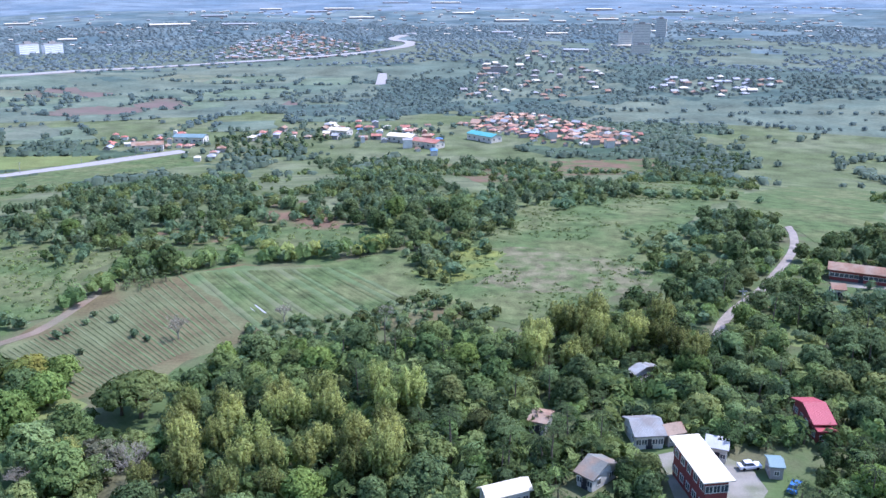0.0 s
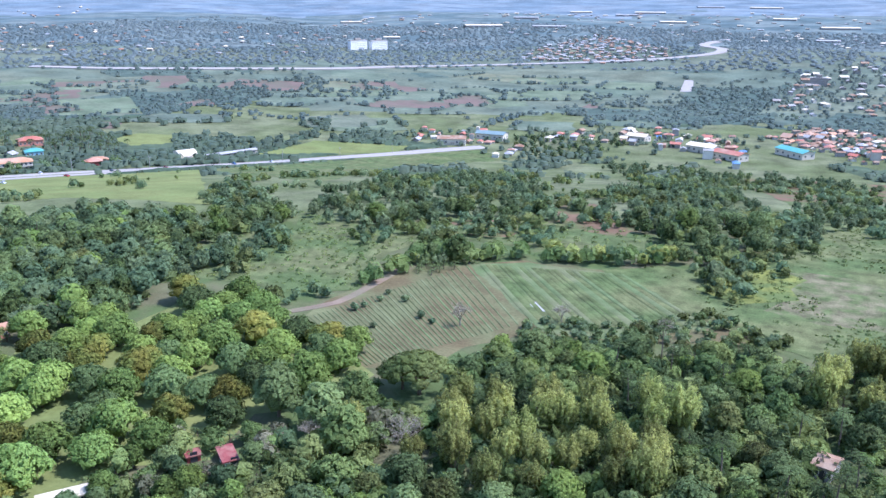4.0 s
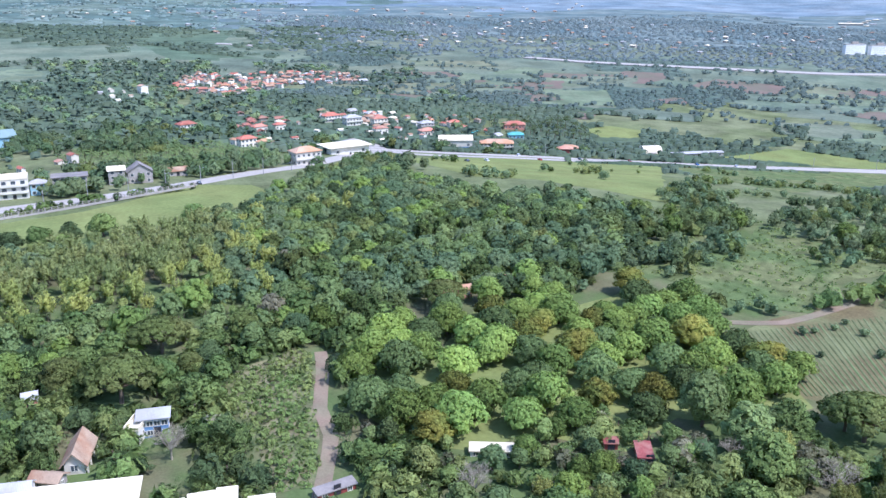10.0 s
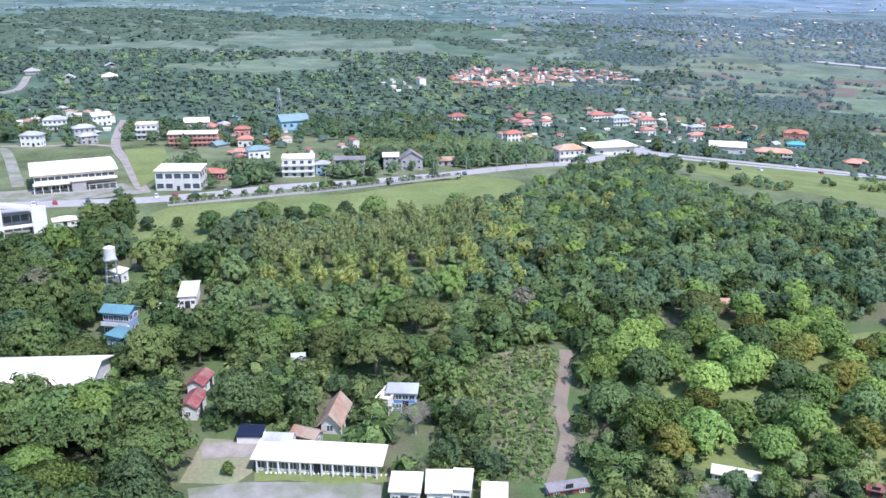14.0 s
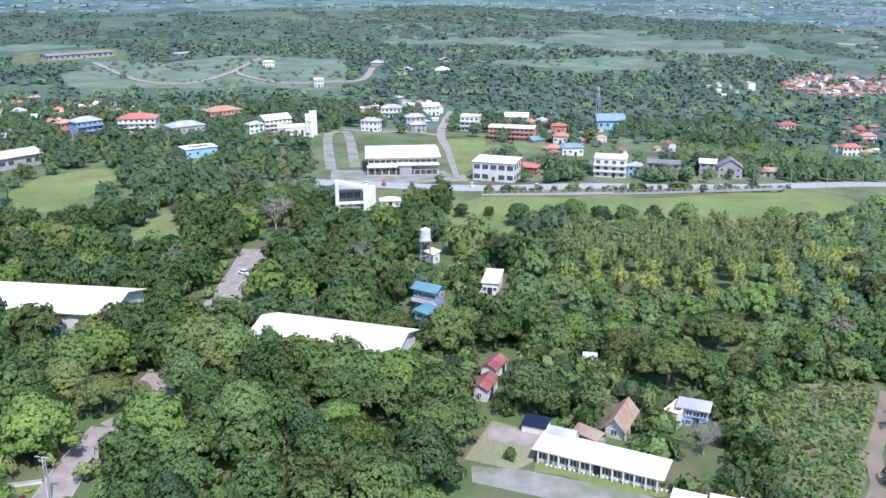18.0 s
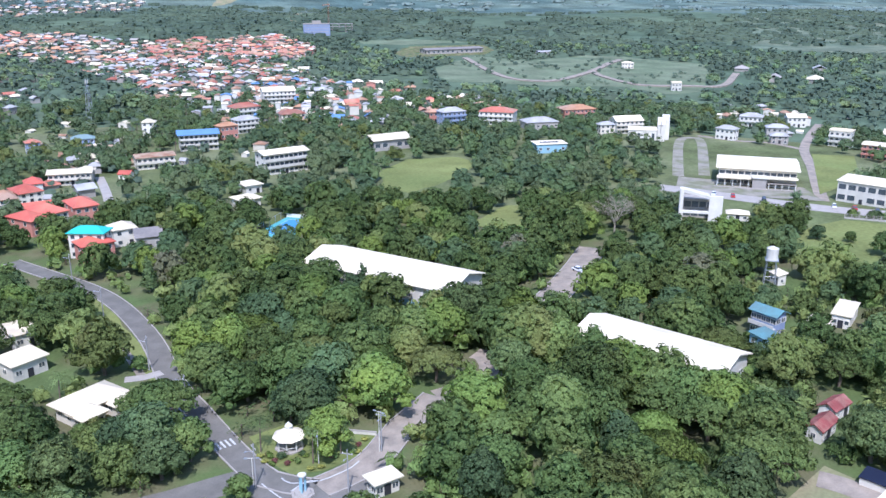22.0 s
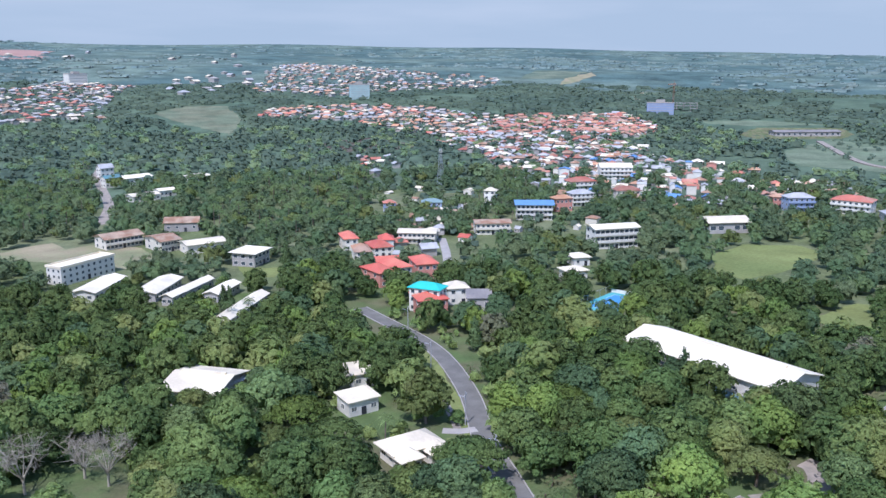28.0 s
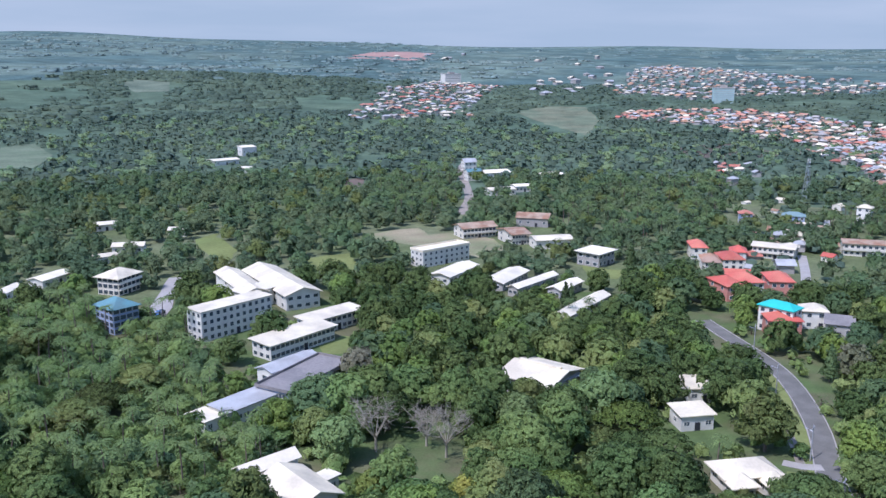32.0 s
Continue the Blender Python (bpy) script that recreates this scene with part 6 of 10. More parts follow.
def car_proto(paint):
    ob = new("car")
    s = Soup().prism([(-0.85, 0.3), (0.85, 0.3), (0.9, 0.75), (0.82, 0.95), (-0.82, 0.95), (-0.9, 0.75)], -2.15, 2.15)
    piece("body", s.mesh("body", M[paint]), ob)
    V = [(-1.5, -0.8, 0.95), (1.0, -0.8, 0.95), (1.0, 0.8, 0.95), (-1.5, 0.8, 0.95), (-1.1, -0.65, 1.5), (0.4, -0.65, 1.5), (0.4, 0.65, 1.5), (-1.1, 0.65, 1.5)]
    F = [(4, 5, 6, 7), (0, 1, 5, 4), (1, 2, 6, 5), (2, 3, 7, 6), (3, 0, 4, 7)]
    piece("windows", poly_mesh("windows", V, F[1:], [M["glass"]]), ob)
    piece("roof", Soup().box(-1.1, -0.65, 1.48, 0.4, 0.65, 1.54).mesh("roof", M[paint]), ob)
    for a in (-1.35, 1.35):
        for b in (-0.8, 0.8):
            piece("wheel", Soup().tube((a, b - 0.1, 0.32), (a, b + 0.1, 0.32), 0.32, 0.32, 10).mesh("wheel", M["tyre"]), ob)
    return ob


CARS = {}


def car(x, y, rot, paint, label):
    m = pose(x, y, ground_z(x, y) + 0.13, 0, 0, rot)
    if paint not in CARS:
        CARS[paint] = tagged(car_proto(paint), label, "car", "cars")
        CARS[paint].matrix_basis = m
        return CARS[paint]
    return tagged(copy_thing(CARS[paint], m), label)


POLES = []


def pole(x, y, rot=0.0, h=9.0):
    if not POLES:
        ob = thing("utility_pole", x, y, rot, "grey utility pole with a crossarm", "pole", "utility poles")
        piece("shaft", Soup().tube((0, 0, -0.3), (0, 0, h), 0.17, 0.11, 7).mesh("shaft", M["pole"]), ob)
        piece("crossarm", Soup().box(-1.1, -0.07, h - 0.9, 1.1, 0.07, h - 0.75).mesh("crossarm", M["pole"]), ob)
        piece("lamp_arm", Soup().tube((0, 0, h - 1.6), (0, -1.4, h - 1.2), 0.05, 0.04, 5).box(-0.12, -1.8, h - 1.28, 0.12, -1.3, h - 1.16).mesh("lamp_arm", M["steel"]), ob)
        for u in (-0.9, 0, 0.9):
            piece("insulator", Soup().tube((u, 0, h - 0.75), (u, 0, h - 0.5), 0.06, 0.04, 6).mesh("insulator", M["white"]), ob)
        POLES.append(ob)
        return ob
    return copy_thing(POLES[0], pose(x, y, ground_z(x, y), 0, 0, rot))


church()
portal_building()
water_tank()
gazebo()
monument()
gatehouse()
arched_hall()
lattice_tower(-636.7, 84.2, 26, 2.2, "slim steel lattice telecom tower")
lattice_tower(-417.6, -463.0, 26, 1.8, "slim steel lattice telecom tower among palms")
tower_block(236.1, 1753.5, 12.1, 26.5, 5.3, 27, 6, "white", "far grey tower block")
tower_block(271.6, 1785.0, 6.2, 35.2, 5.6, 42, 8, "white", "far blue-grey tower block")
tower_block(344.3, 1984.1, -17.6, 22.0, 6.1, 38, 9, "white", "far pale tower block")
tower_block(246.3, 1617.8, 16.5, 35.3, 4.7, 16, 4, "cream", "far low block before the towers")
tower_block(-892.4, 1598.6, 66.0, 42.0, 10.0, 19, 5, "bright_white", "far white apartment block")
tower_block(-868.3, 1644.3, 64.0, 40.0, 10.0, 18, 5, "bright_white", "far white apartment block")
tower_block(-8.4, 1351.2, -0.8, 23.4, 9.0, 11, 3, "greywall", "far pale blue block over the town")
tower_block(-882.4, -1181.3, 151.1, 33.0, 10.7, 24, 8, "mint", "far pale green slab block over the town")
tower_block(-658.2, -1857.1, -173.1, 39.4, 23.2, 22, 4, "white", "far white block over the town")
tower_block(-1084.2, -725.7, 128.3, 38.1, 7.4, 16, 4, "bluewall", "unfinished far building with blue cladding")



def tower_crane(x, y, rot, h, reach):
    ob = thing("tower_crane", x, y, rot, "tall tower crane over the unfinished building", "crane")
    piece("base", Soup().box(-2, -2, -1, 2, 2, 1.2).mesh("base", M["concrete"]), ob)
    s = Soup()
    for a in (-0.8, 0.8):
        for b in (-0.8, 0.8):
            s.box(a - 0.25, b - 0.25, 1, a + 0.25, b + 0.25, h)
    for k in range(int(h / 3)):
        s.tube((-0.8, -0.8, 1 + 3 * k), (0.8, -0.8, 4 + 3 * k), 0.15, 0.15, 4).tube((0.8, 0.8, 1 + 3 * k), (-0.8, 0.8, 4 + 3 * k), 0.15, 0.15, 4)
    piece("mast", s.mesh("mast", M["roof_rust"]), ob)
    piece("jib", Soup().prism([(-0.7, h - 0.5), (0.7, h - 0.5), (0, h + 1.0)], -reach * 0.3, reach).mesh("jib", M["roof_rust"]), ob)
    piece("counterweight", Soup().box(-reach * 0.3, -1, h - 3, -reach * 0.22, 1, h - 0.6).mesh("counterweight", M["concrete"]), ob)
    piece("cab", Soup().box(0.9, -0.9, h - 2.8, 2.6, 0.9, h - 0.6).mesh("cab", M["white"]), ob)
    piece("apex", Soup().tube((0, 0, h), (0, 0, h + 6), 0.5, 0.2, 5).mesh("apex", M["roof_rust"]), ob)


def open_frame(x, y, rot, L, D, n, label):
    """An unfinished concrete frame: slabs on columns."""
    ob = thing("unfinished_building", x, y, rot, label, "building")
    slab = Soup().box(-L / 2, -D / 2, 0, L / 2, D / 2, 0.4).mesh("slab", M["greywall"])
    column = Soup().box(-0.35, -0.35, 0, 0.35, 0.35, 3.6).mesh("column", M["concrete"])
    for k in range(n + 1):
        piece("slab", slab, ob, pose(0, 0, k * 4.0 - 0.4))
        if k < n:
            for i in range(7):
                for j in (-1, 1):
                    piece("column", column, ob, pose(-L / 2 + 1 + (L - 2) * i / 6, j * (D / 2 - 1), k * 4.0))


tower_crane(-1150.3, -747.6, 20, 38, 36)
open_frame(-1137.7, -732.6, 128.5, 60.4, 7.4, 3, "unfinished grey concrete frame on the hillside")
x, y, rot, L, D = -1013.7, -475.9, 141.6, 81.2, 12.2
building("pavilion_hall", x, y, rot, L, 22, 5.0, "gable", 1.5, "roof_slab", "greywall", 1, 12, 3, 1.0, "long dark-roofed hall on cleared earth", win=(3.0, 2.4))
building("hill_house", -971.1, -239.1, 107.9, 13.6, 8.8, 6.0, "hip", 1.5, "roof_cream", "cream", 2, 4, 2, 0.5, "beige house on the open hillside", win=(1.4, 1.3))
building("hill_house", -803.7, -152.2, 109.7, 9.5, 7.0, 7.0, "parapet", 0, "roof_white", "white", 2, 3, 2, 0.3, "white two-storey house below the pasture", win=(1.4, 1.3))
building("hill_shed", -1053.4, -366.5, 135.6, 19.8, 10.6, 5.0, "gable", 1.2, "roof_grey", "greywall", 1, 4, 2, 0.4, "grey shed at the wood's edge", win=(1.4, 1.3))

# white hall with dark red walls, and the houses round it
building("two_storey_hall", 36.9, 140.3, 12.3, 5.9, 15.3, 7.0, "mono", 0.6, "roof_white", "redwall", 2, 3, 5, 0.9, "two-storey hall with dark red walls and a white roof", win=(1.4, 1.3))
building("farm_house", 29.9, 159.3, 9.4, 6.8, 8.7, 3.2, "gable", 1.4, "roof_aged", "white", 1, 5, 2, 0.6, "white bungalow with a grey metal roof", win=(1.1, 1.1))
building("farm_shed", 35.3, 158.8, 21.6, 4.4, 4.5, 3.0, "gable", 1.0, "roof_rust", "greywall", 1, 2, 1, 0.5, "shed with a brown-streaked roof", win=(0.9, 0.9))
building("farm_house", 18.9, 143.2, -42.8, 4.7, 8.8, 3.0, "gable", 1.6, "roof_weathered", "white", 1, 3, 2, 0.6, "small white house with a weathered grey-brown roof", win=(1.0, 1.1))
building("red_roof_house", 65.8, 166.6, 3.7, 4.8, 12.1, 4.0, "gable", 1.6, "roof_crimson", "redwall", 1, 3, 4, 0.8, "long house with a bright red roof", win=(1.2, 1.1), front=0.1)
building("red_roof_porch", 66.1, 161.5, 6.8, 4.2, 4.5, 3.0, "mono", 0.5, "roof_crimson", "redwall", 1, 2, 1, 0.4, "porch of the red house under a crimson lean-to roof", win=(1.0, 1.0), lot=False)
building("farm_shed", 33.6, 187.4, -48.4, 3.0, 8.2, 2.8, "gable", 0.7, "roof_aged", "greywall", 1, 2, 5, 0.5, "long shed with a silver metal roof", win=(1.0, 0.9), front=0.08)
building("farm_shed", 9.1, 162.4, -18.7, 4.3, 6.2, 3.0, "gable", 0.8, "roof_rust", "greywall", 1, 3, 1, 0.5, "shed with a rusted pinkish roof", win=(1.0, 0.9))
building("farm_shed", 1.6, 134.3, 26.1, 9.2, 4.5, 3.5, "gable", 1.0, "roof_white", "white", 1, 5, 1, 0.5, "low building with a white roof", win=(1.0, 0.9))
building("village_school", 111.8, 262.9, -20.8, 18.1, 7.7, 3.6, "gable", 1.2, "roof_rust", "redwall", 1, 12, 1, 0.8, "long low school with a red-brown roof", win=(1.3, 1.1))
building("village_school", 99.6, 247.1, -9.3, 4.3, 5.4, 3.2, "gable", 0.9, "roof_rust", "cream", 1, 3, 1, 0.5, "small school annex with a rusted roof", win=(1.3, 1.1))
building("shed", 43.1, 153.2, -17.1, 4.7, 4.5, 3.0, "mono", 0.4, "roof_grey", "white", 1, 3, 1, 0.4, "carport behind the hall with a grey roof", win=(0.9, 0.9))
building("shelter", 52.7, 147.9, -3.6, 3.0, 4.5, 2.6, "gable", 0.5, "roof_seagreen", "greywall", 1, 1, 1, 0.3, "small shelter with a green roof", win=(0.8, 0.8), door=False)
car(48.5, 149.4, 10, "car_white", "white van parked in the yard")
car(54.8, 142.5, 60, "car_blue", "blue car parked beside trees")

# long white building, huts and blue house
building("long_building", -146.0, 23.5, 66.4, 25.4, 7.2, 2.8, "mono", 0.4, "roof_white", "white", 1, 15, 1, 1.0, "long single-storey white building with a flat white roof", win=(1.4, 1.4), posts=12)
building("white_annex", -128.8, 41.9, 71.0, 4.9, 7.1, 3.2, "mono", 0.4, "roof_white", "white", 1, 3, 2, 0.4, "low annex with a white roof", win=(1.0, 1.1))
building("white_annex", -130.8, 36.3, 68.7, 5.9, 6.3, 3.0, "mono", 0.3, "roof_white", "white", 1, 3, 2, 0.4, "low annex with a white roof", win=(1.0, 1.1))
building("white_annex", -127.8, 46.0, 66.0, 3.8, 6.6, 3.5, "mono", 0.3, "roof_white", "white", 1, 2, 2, 0.3, "narrow white-roofed annex at the end of the row", win=(1.0, 1.1))
building("white_annex", -123.3, 50.5, 67.3, 4.8, 6.0, 3.0, "flat", 0, "roof_white", "white", 1, 2, 2, 0.4, "small flat white-roofed annex", win=(1.0, 1.1))
building("thatched_hut", -162.0, 29.6, 155.4, 11.0, 5.2, 2.6, "gable", 2.0, "roof_rust", "cream", 1, 4, 1, 0.8, "open hut with a steep brown roof", win=(1.2, 1.2), posts=4)
building("thatched_hut", -156.7, 22.8, 45.7, 6.4, 4.2, 1.8, "gable", 0.8, "roof_rust", "greywall", 1, 2, 1, 0.5, "low lean-to with a brown roof", win=(0.7, 0.7), door=False)
building("blue_house", -164.4, 45.1, 69.0, 7.0, 4.4, 4.2, "mono", 0.4, "roof_grey", "roof_blue", 2, 4, 1, 0.6, "blue house with a grey metal roof", win=(1.1, 1.0))
building("blue_house", -164.4, 41.6, 52.3, 3.1, 6.0, 3.2, "parapet", 0, "roof_white", "white", 1, 2, 1, 0.2, "white wing of the blue house", win=(1.0, 1.0), lot=False)
building("red_shed", -186.6, 3.5, 155.1, 7.2, 4.4, 2.8, "gable", 1.0, "roof_maroon", "white", 1, 2, 1, 0.4, "narrow shed with a dark red roof", win=(0.9, 1.0))
building("red_shed", -176.0, 1.4, 160.0, 8.0, 4.2, 3.0, "gable", 1.0, "roof_maroon", "white", 1, 3, 1, 0.4, "shed with a faded red roof and white front", win=(0.9, 1.0))
building("glass_house", -153.7, 16.8, 67.4, 6.1, 4.8, 3.0, "gable", 1.2, "roof_grey", "white", 1, 3, 1, 0.3, "small pale greenhouse with a glazed gable", win=(1.2, 1.2))
building("solar_shed", -160.7, 12.0, 71.4, 5.4, 4.5, 1.6, "mono", 0.3, "solar", "white", 1, 0, 0, 0.2, "low shed roofed with dark panels", win=(0.8, 0.8))
building("small_hut", -192.5, 26.8, 80.0, 3.6, 4.4, 2.4, "gable", 0.8, "roof_grey", "orangewall", 1, 1, 1, 0.4, "small hut with a pale metal roof", win=(0.7, 0.8), front=0.02)
building("garden_house", -230.9, -2.6, 79.4, 5.8, 10.3, 3.6, "mono", 0.4, "roof_cream", "white", 1, 3, 1, 0.4, "house with a cream roof among trees", win=(1.0, 1.0), front=0.0)
building("garden_house", -245.8, 3.8, 81.1, 5.4, 12.3, 3.6, "mono", 0.4, "roof_cream", "white", 1, 3, 1, 0.4, "house with a cream roof among trees", win=(1.0, 1.0), front=0.0)
building("blue_clinic", -226.6, -14.3, 61.1, 8.7, 6.0, 7.0, "gable", 1.0, "roof_sky", "bluewall", 2, 5, 2, 0.8, "two-storey blue clinic with a blue roof", win=(1.4, 1.2), band="white")
building("blue_clinic", -217.6, -14.2, 47.5, 6.1, 5.3, 3.6, "mono", 0.6, "roof_sky", "aqua", 1, 2, 1, 0.4, "low blue-roofed wing of the clinic", win=(1.0, 1.0), lot=False)
building("nursery_shed", -117.2, 96.9, 51.5, 9.3, 3.2, 1.2, "mono", 0.3, "roof_cream", "white", 1, 4, 1, 0.3, "narrow shed with a pale roof at the orchard", win=(0.9, 0.8))
building("nursery_shed", -123.5, 64.9, 86.6, 8.2, 2.6, 1.1, "mono", 0.3, "roof_slab", "redwall", 1, 3, 1, 0.3, "low shed with weathered planks", win=(0.8, 0.8))
building("ruined_shed", -98.6, 120.2, 50.8, 3.4, 6.0, 1.5, "mono", 0.4, "roof_maroon", "redwall", 1, 2, 1, 0.3, "small shed with a dull red roof among bushes", win=(0.8, 0.8))
building("ruined_shed", -105.2, 117.9, 50.8, 3.2, 2.6, 1.3, "mono", 0.3, "roof_maroon", "redwall", 1, 1, 1, 0.3, "rusty lean-to among bushes", win=(0.7, 0.7), front=0.0)
building("ruined_shed", -193.1, 144.2, 73.1, 10.0, 4.5, 2.6, "gable", 0.8, "roof_orange", "orangewall", 1, 4, 1, 0.4, "long low shed with an orange-pink roof", win=(0.9, 0.8), front=0.1)
building("ruined_shed", -191.8, 163.6, 77.3, 7.9, 4.5, 2.6, "gable", 0.8, "roof_orange", "orangewall", 1, 3, 1, 0.4, "long low shed with an orange-pink roof", win=(0.9, 0.8), front=0.1)
patch("tarpaulin", [(-71.8, 226.8), (-70.2, 230.0), (-65.2, 223.7), (-66.8, 221.8)], M["roof_grey"], "grey-white sheet lying on the vegetable plots", lift=0.25, clear=False, category="sheet")
for k in range(9):
    car(*[(a + (b - a) * (k + 0.3 * math.sin(k * 5)) / 9) for a, b in zip((-381.9, -52.4), (-382.6, 49.4))], 4 + 6 * (k % 2), ("car_white", "car_red", "car_dark", "car_white")[k % 4], "parked car on the roadside forecourt")
for k in range(5):
    car(*[(a + (b - a) * (k + 0.3 * math.sin(k * 3)) / 5) for a, b in zip((-479.7, 415.9), (-377.7, 619.6))], -28, ("car_white", "car_dark", "car_red", "car_blue")[k % 4], "car standing on the highway")
for k in range(3):
    car(*[(a + (b - a) * k / 3) for a, b in zip((1.3, -313.3), (-2.7, -316.9))], 70, ("car_white", "car_blue", "car_dark")[k % 3], "car in the small concrete car park")
for k in range(9):
    pole(*[(a + (b - a) * k / 8) for a, b in zip((-529.8, 344.5), (-323.9, 733.6))], 150)
for k in range(9):
    pole(*[(a + (b - a) * k / 8) for a, b in zip((-376.0, 68.7), (-420.7, 218.8))], 160)
pole(-139.7, -145.7, 30)
pole(-160.3, -182.1, 40)
pole(-178.0, -213.8, 40, 12)
pole(-127.3, -123.1, 30)
pole(-110.5, -91.7, 60)
pole(-116.1, -75.1, 100)
pole(-131.3, -76.8, 100)
pole(66.7, 227.4, 0)

# white stones along the grass strip
(ax, ay), (bx, by) = (-146.7, 13.2), (-138.8, 34.6)
bm = bmesh.new()
bmesh.ops.create_icosphere(bm, subdivisions=1, radius=0.28)
for v in bm.verts:
    v.co *= 1 + 0.25 * noise.noise(v.co * 5)
stone = bpy.data.meshes.new("stone")
bm.to_mesh(stone)
bm.free()
stone.materials.append(M["white"])
for k in range(26):
    u = k / 25
    tagged(piece("border_stone", stone, None, pose(ax + (bx - ax) * u, ay + (by - ay) * u, 0.18, 0, 0, k * 47)), "small whitewashed border stone on the grass", "stone", "border stones")



def post_fence(p, q, n, h, label):
    """A row of concrete posts with two rails and a low wall."""
    (ax, ay), (bx, by) = p, q
    L = math.hypot(bx - ax, by - ay)
    ob = thing("fence", ax, ay, math.degrees(math.atan2(by - ay, bx - ax)), label, "fence")
    post = Soup().box(-0.14, -0.14, -0.3, 0.14, 0.14, h).mesh("post", M["concrete"])
    for k in range(n + 1):
        piece("post", post, ob, pose(L * k / n, 0, 0))
    for z in (h * 0.55, h * 0.9):
        piece("rail", Soup().box(0.14, -0.05, z, L - 0.14, 0.05, z + 0.1).mesh("rail", M["concrete"]), ob)
    piece("low_wall", Soup().box(0.14, -0.1, -0.3, L - 0.14, 0.1, h * 0.35).mesh("low_wall", M["greywall"]), ob)


post_fence((-364.4, 0.3), (-370.1, 57.7), 22, 2.0, "grey post fence between highway and playing field")
post_fence((-370.1, 57.7), (-382.9, 135.0), 30, 2.0, "grey post fence between highway and playing field")
post_fence((-220.4, -69.0), (-220.5, -62.3), 3, 1.1, "short white gate rail beside the avenue")
car(-254.9, -74.5, 60, "car_white", "white car parked on the avenue")

# junction: crossing, markings, lamp posts, garden wall
(ax, ay), (bx, by) = (-121.7, -111.3), (-117.7, -103.7)
cross_rot = math.degrees(math.atan2(by - ay, bx - ax))
(cx, cy) = (-119.2, -107.2)
ob = thing("zebra_crossing", cx, cy, cross_rot, "worn white zebra crossing on the road", "crossing", z=0.13)
stripe = Soup().box(-1.4, -0.22, -0.02, 1.4, 0.22, 0.012).mesh("stripe", M["marking"])
for k in range(6):
    piece("stripe", stripe, ob, pose(0, -2.6 + 1.04 * k, 0))
for pts in ([(-114.8, -89.1), (-114.1, -86.4), (-117.1, -82.1), (-119.9, -80.6)], [(-111.9, -84.9), (-115.9, -84.1), (-117.1, -82.1)], [(-119.9, -80.6), (-123.5, -79.2), (-126.3, -79.0)], [(-111.6, -91.3), (-109.7, -86.4), (-108.5, -82.4)]):
    line = smooth_line(pts, 2.0)
    tagged(new("road_line", poly_mesh("road_line", *ribbon(line, 0.12, -0.12, 0.0, 0.135), [M["marking"]])), "faded white painted line on the junction", "road marking", kind="structure")


def lamp_post(x, y, rot, h):
    ob = thing("lamp_post", x, y, rot, "tall slim white lamp post at the junction lawn", "lamp", "lamp posts")
    piece("shaft", Soup().tube((0, 0, -0.2), (0, 0, h), 0.11, 0.07, 7).mesh("shaft", M["white"]), ob)
    piece("arm", Soup().tube((-0.9, 0, h), (0.9, 0, h), 0.05, 0.05, 5).mesh("arm", M["white"]), ob)
    for u in (-1.1, 1.1):
        piece("lamp_head", Soup().box(u - 0.3, -0.14, h - 0.1, u + 0.3, 0.14, h + 0.06).mesh("lamp_head", M["steel"]), ob)


lamp_post(-121.7, -85.3, 30, 7.0)
lamp_post(-131.0, -77.1, 80, 9.0)
lamp_post(-110.3, -92.1, 120, 6.0)
(ax, ay), (bx, by) = (-135.0, -85.5), (-135.9, -82.5)
ob = thing("garden_wall", (ax + bx) / 2, (ay + by) / 2, math.degrees(math.atan2(by - ay, bx - ax)), "low white curved garden wall on the lawn", "wall", z=0.12)
piece("wall", Soup().box(-3.2, -0.15, 0, 3.2, 0.15, 0.7).mesh("wall", M["white"]), ob)
piece("coping", Soup().box(-3.3, -0.22, 0.7, 3.3, 0.22, 0.8).mesh("coping", M["concrete"]), ob)
piece("pier", Soup().box(-3.6, -0.3, 0, -3.2, 0.3, 1.6).mesh("pier", M["white"]), ob)
for k in range(8):
    car(*[(a + (b - a) * (k + 0.3 * math.sin(k * 4)) / 8) for a, b in zip((-390.9, 109.8), (-455.4, 447.4))], 170, ("car_white", "car_dark", "car_white", "car_red")[k % 4], "car standing on the highway lane")

CLEAR.append([(-150.4, -2.6), (-136.8, 37.6), (-112.6, 32.6), (-125.7, -6.1)])
CLEAR.append([(44.0, 155.4), (61.1, 157.6), (59.2, 140.6), (44.9, 130.4), (37.3, 134.8)])

# ---- towns ----


def house_proto(L, D, H, roof, rise, rmat, wmat, label):
    ob = new("town_house")
    tagged(ob, label, "house", "town houses")
    s = Soup().box(-L / 2, -D / 2, -1.5, L / 2, D / 2, H)
    if roof == "gable":
        s.add([(-L / 2, -D / 2, H), (-L / 2, D / 2, H), (-L / 2, 0, H + rise), (L / 2, -D / 2, H), (L / 2, D / 2, H), (L / 2, 0, H + rise)], [(0, 2, 1), (3, 4, 5)])
    piece("wall", s.mesh("wall", M[wmat]), ob)
    piece("roof", roof_soup(roof, L, D, H, rise, 0.6).mesh("roof", M[rmat]), ob)
    me = window_mesh(1.6, 1.3, "white")
    for f in range(max(1, int(H / 3))):
        for u in (-L / 4, L / 4):
            piece("window", me, ob, pose(u, -D / 2, f * 3 + 0.9))
    return ob


PROTO = {}
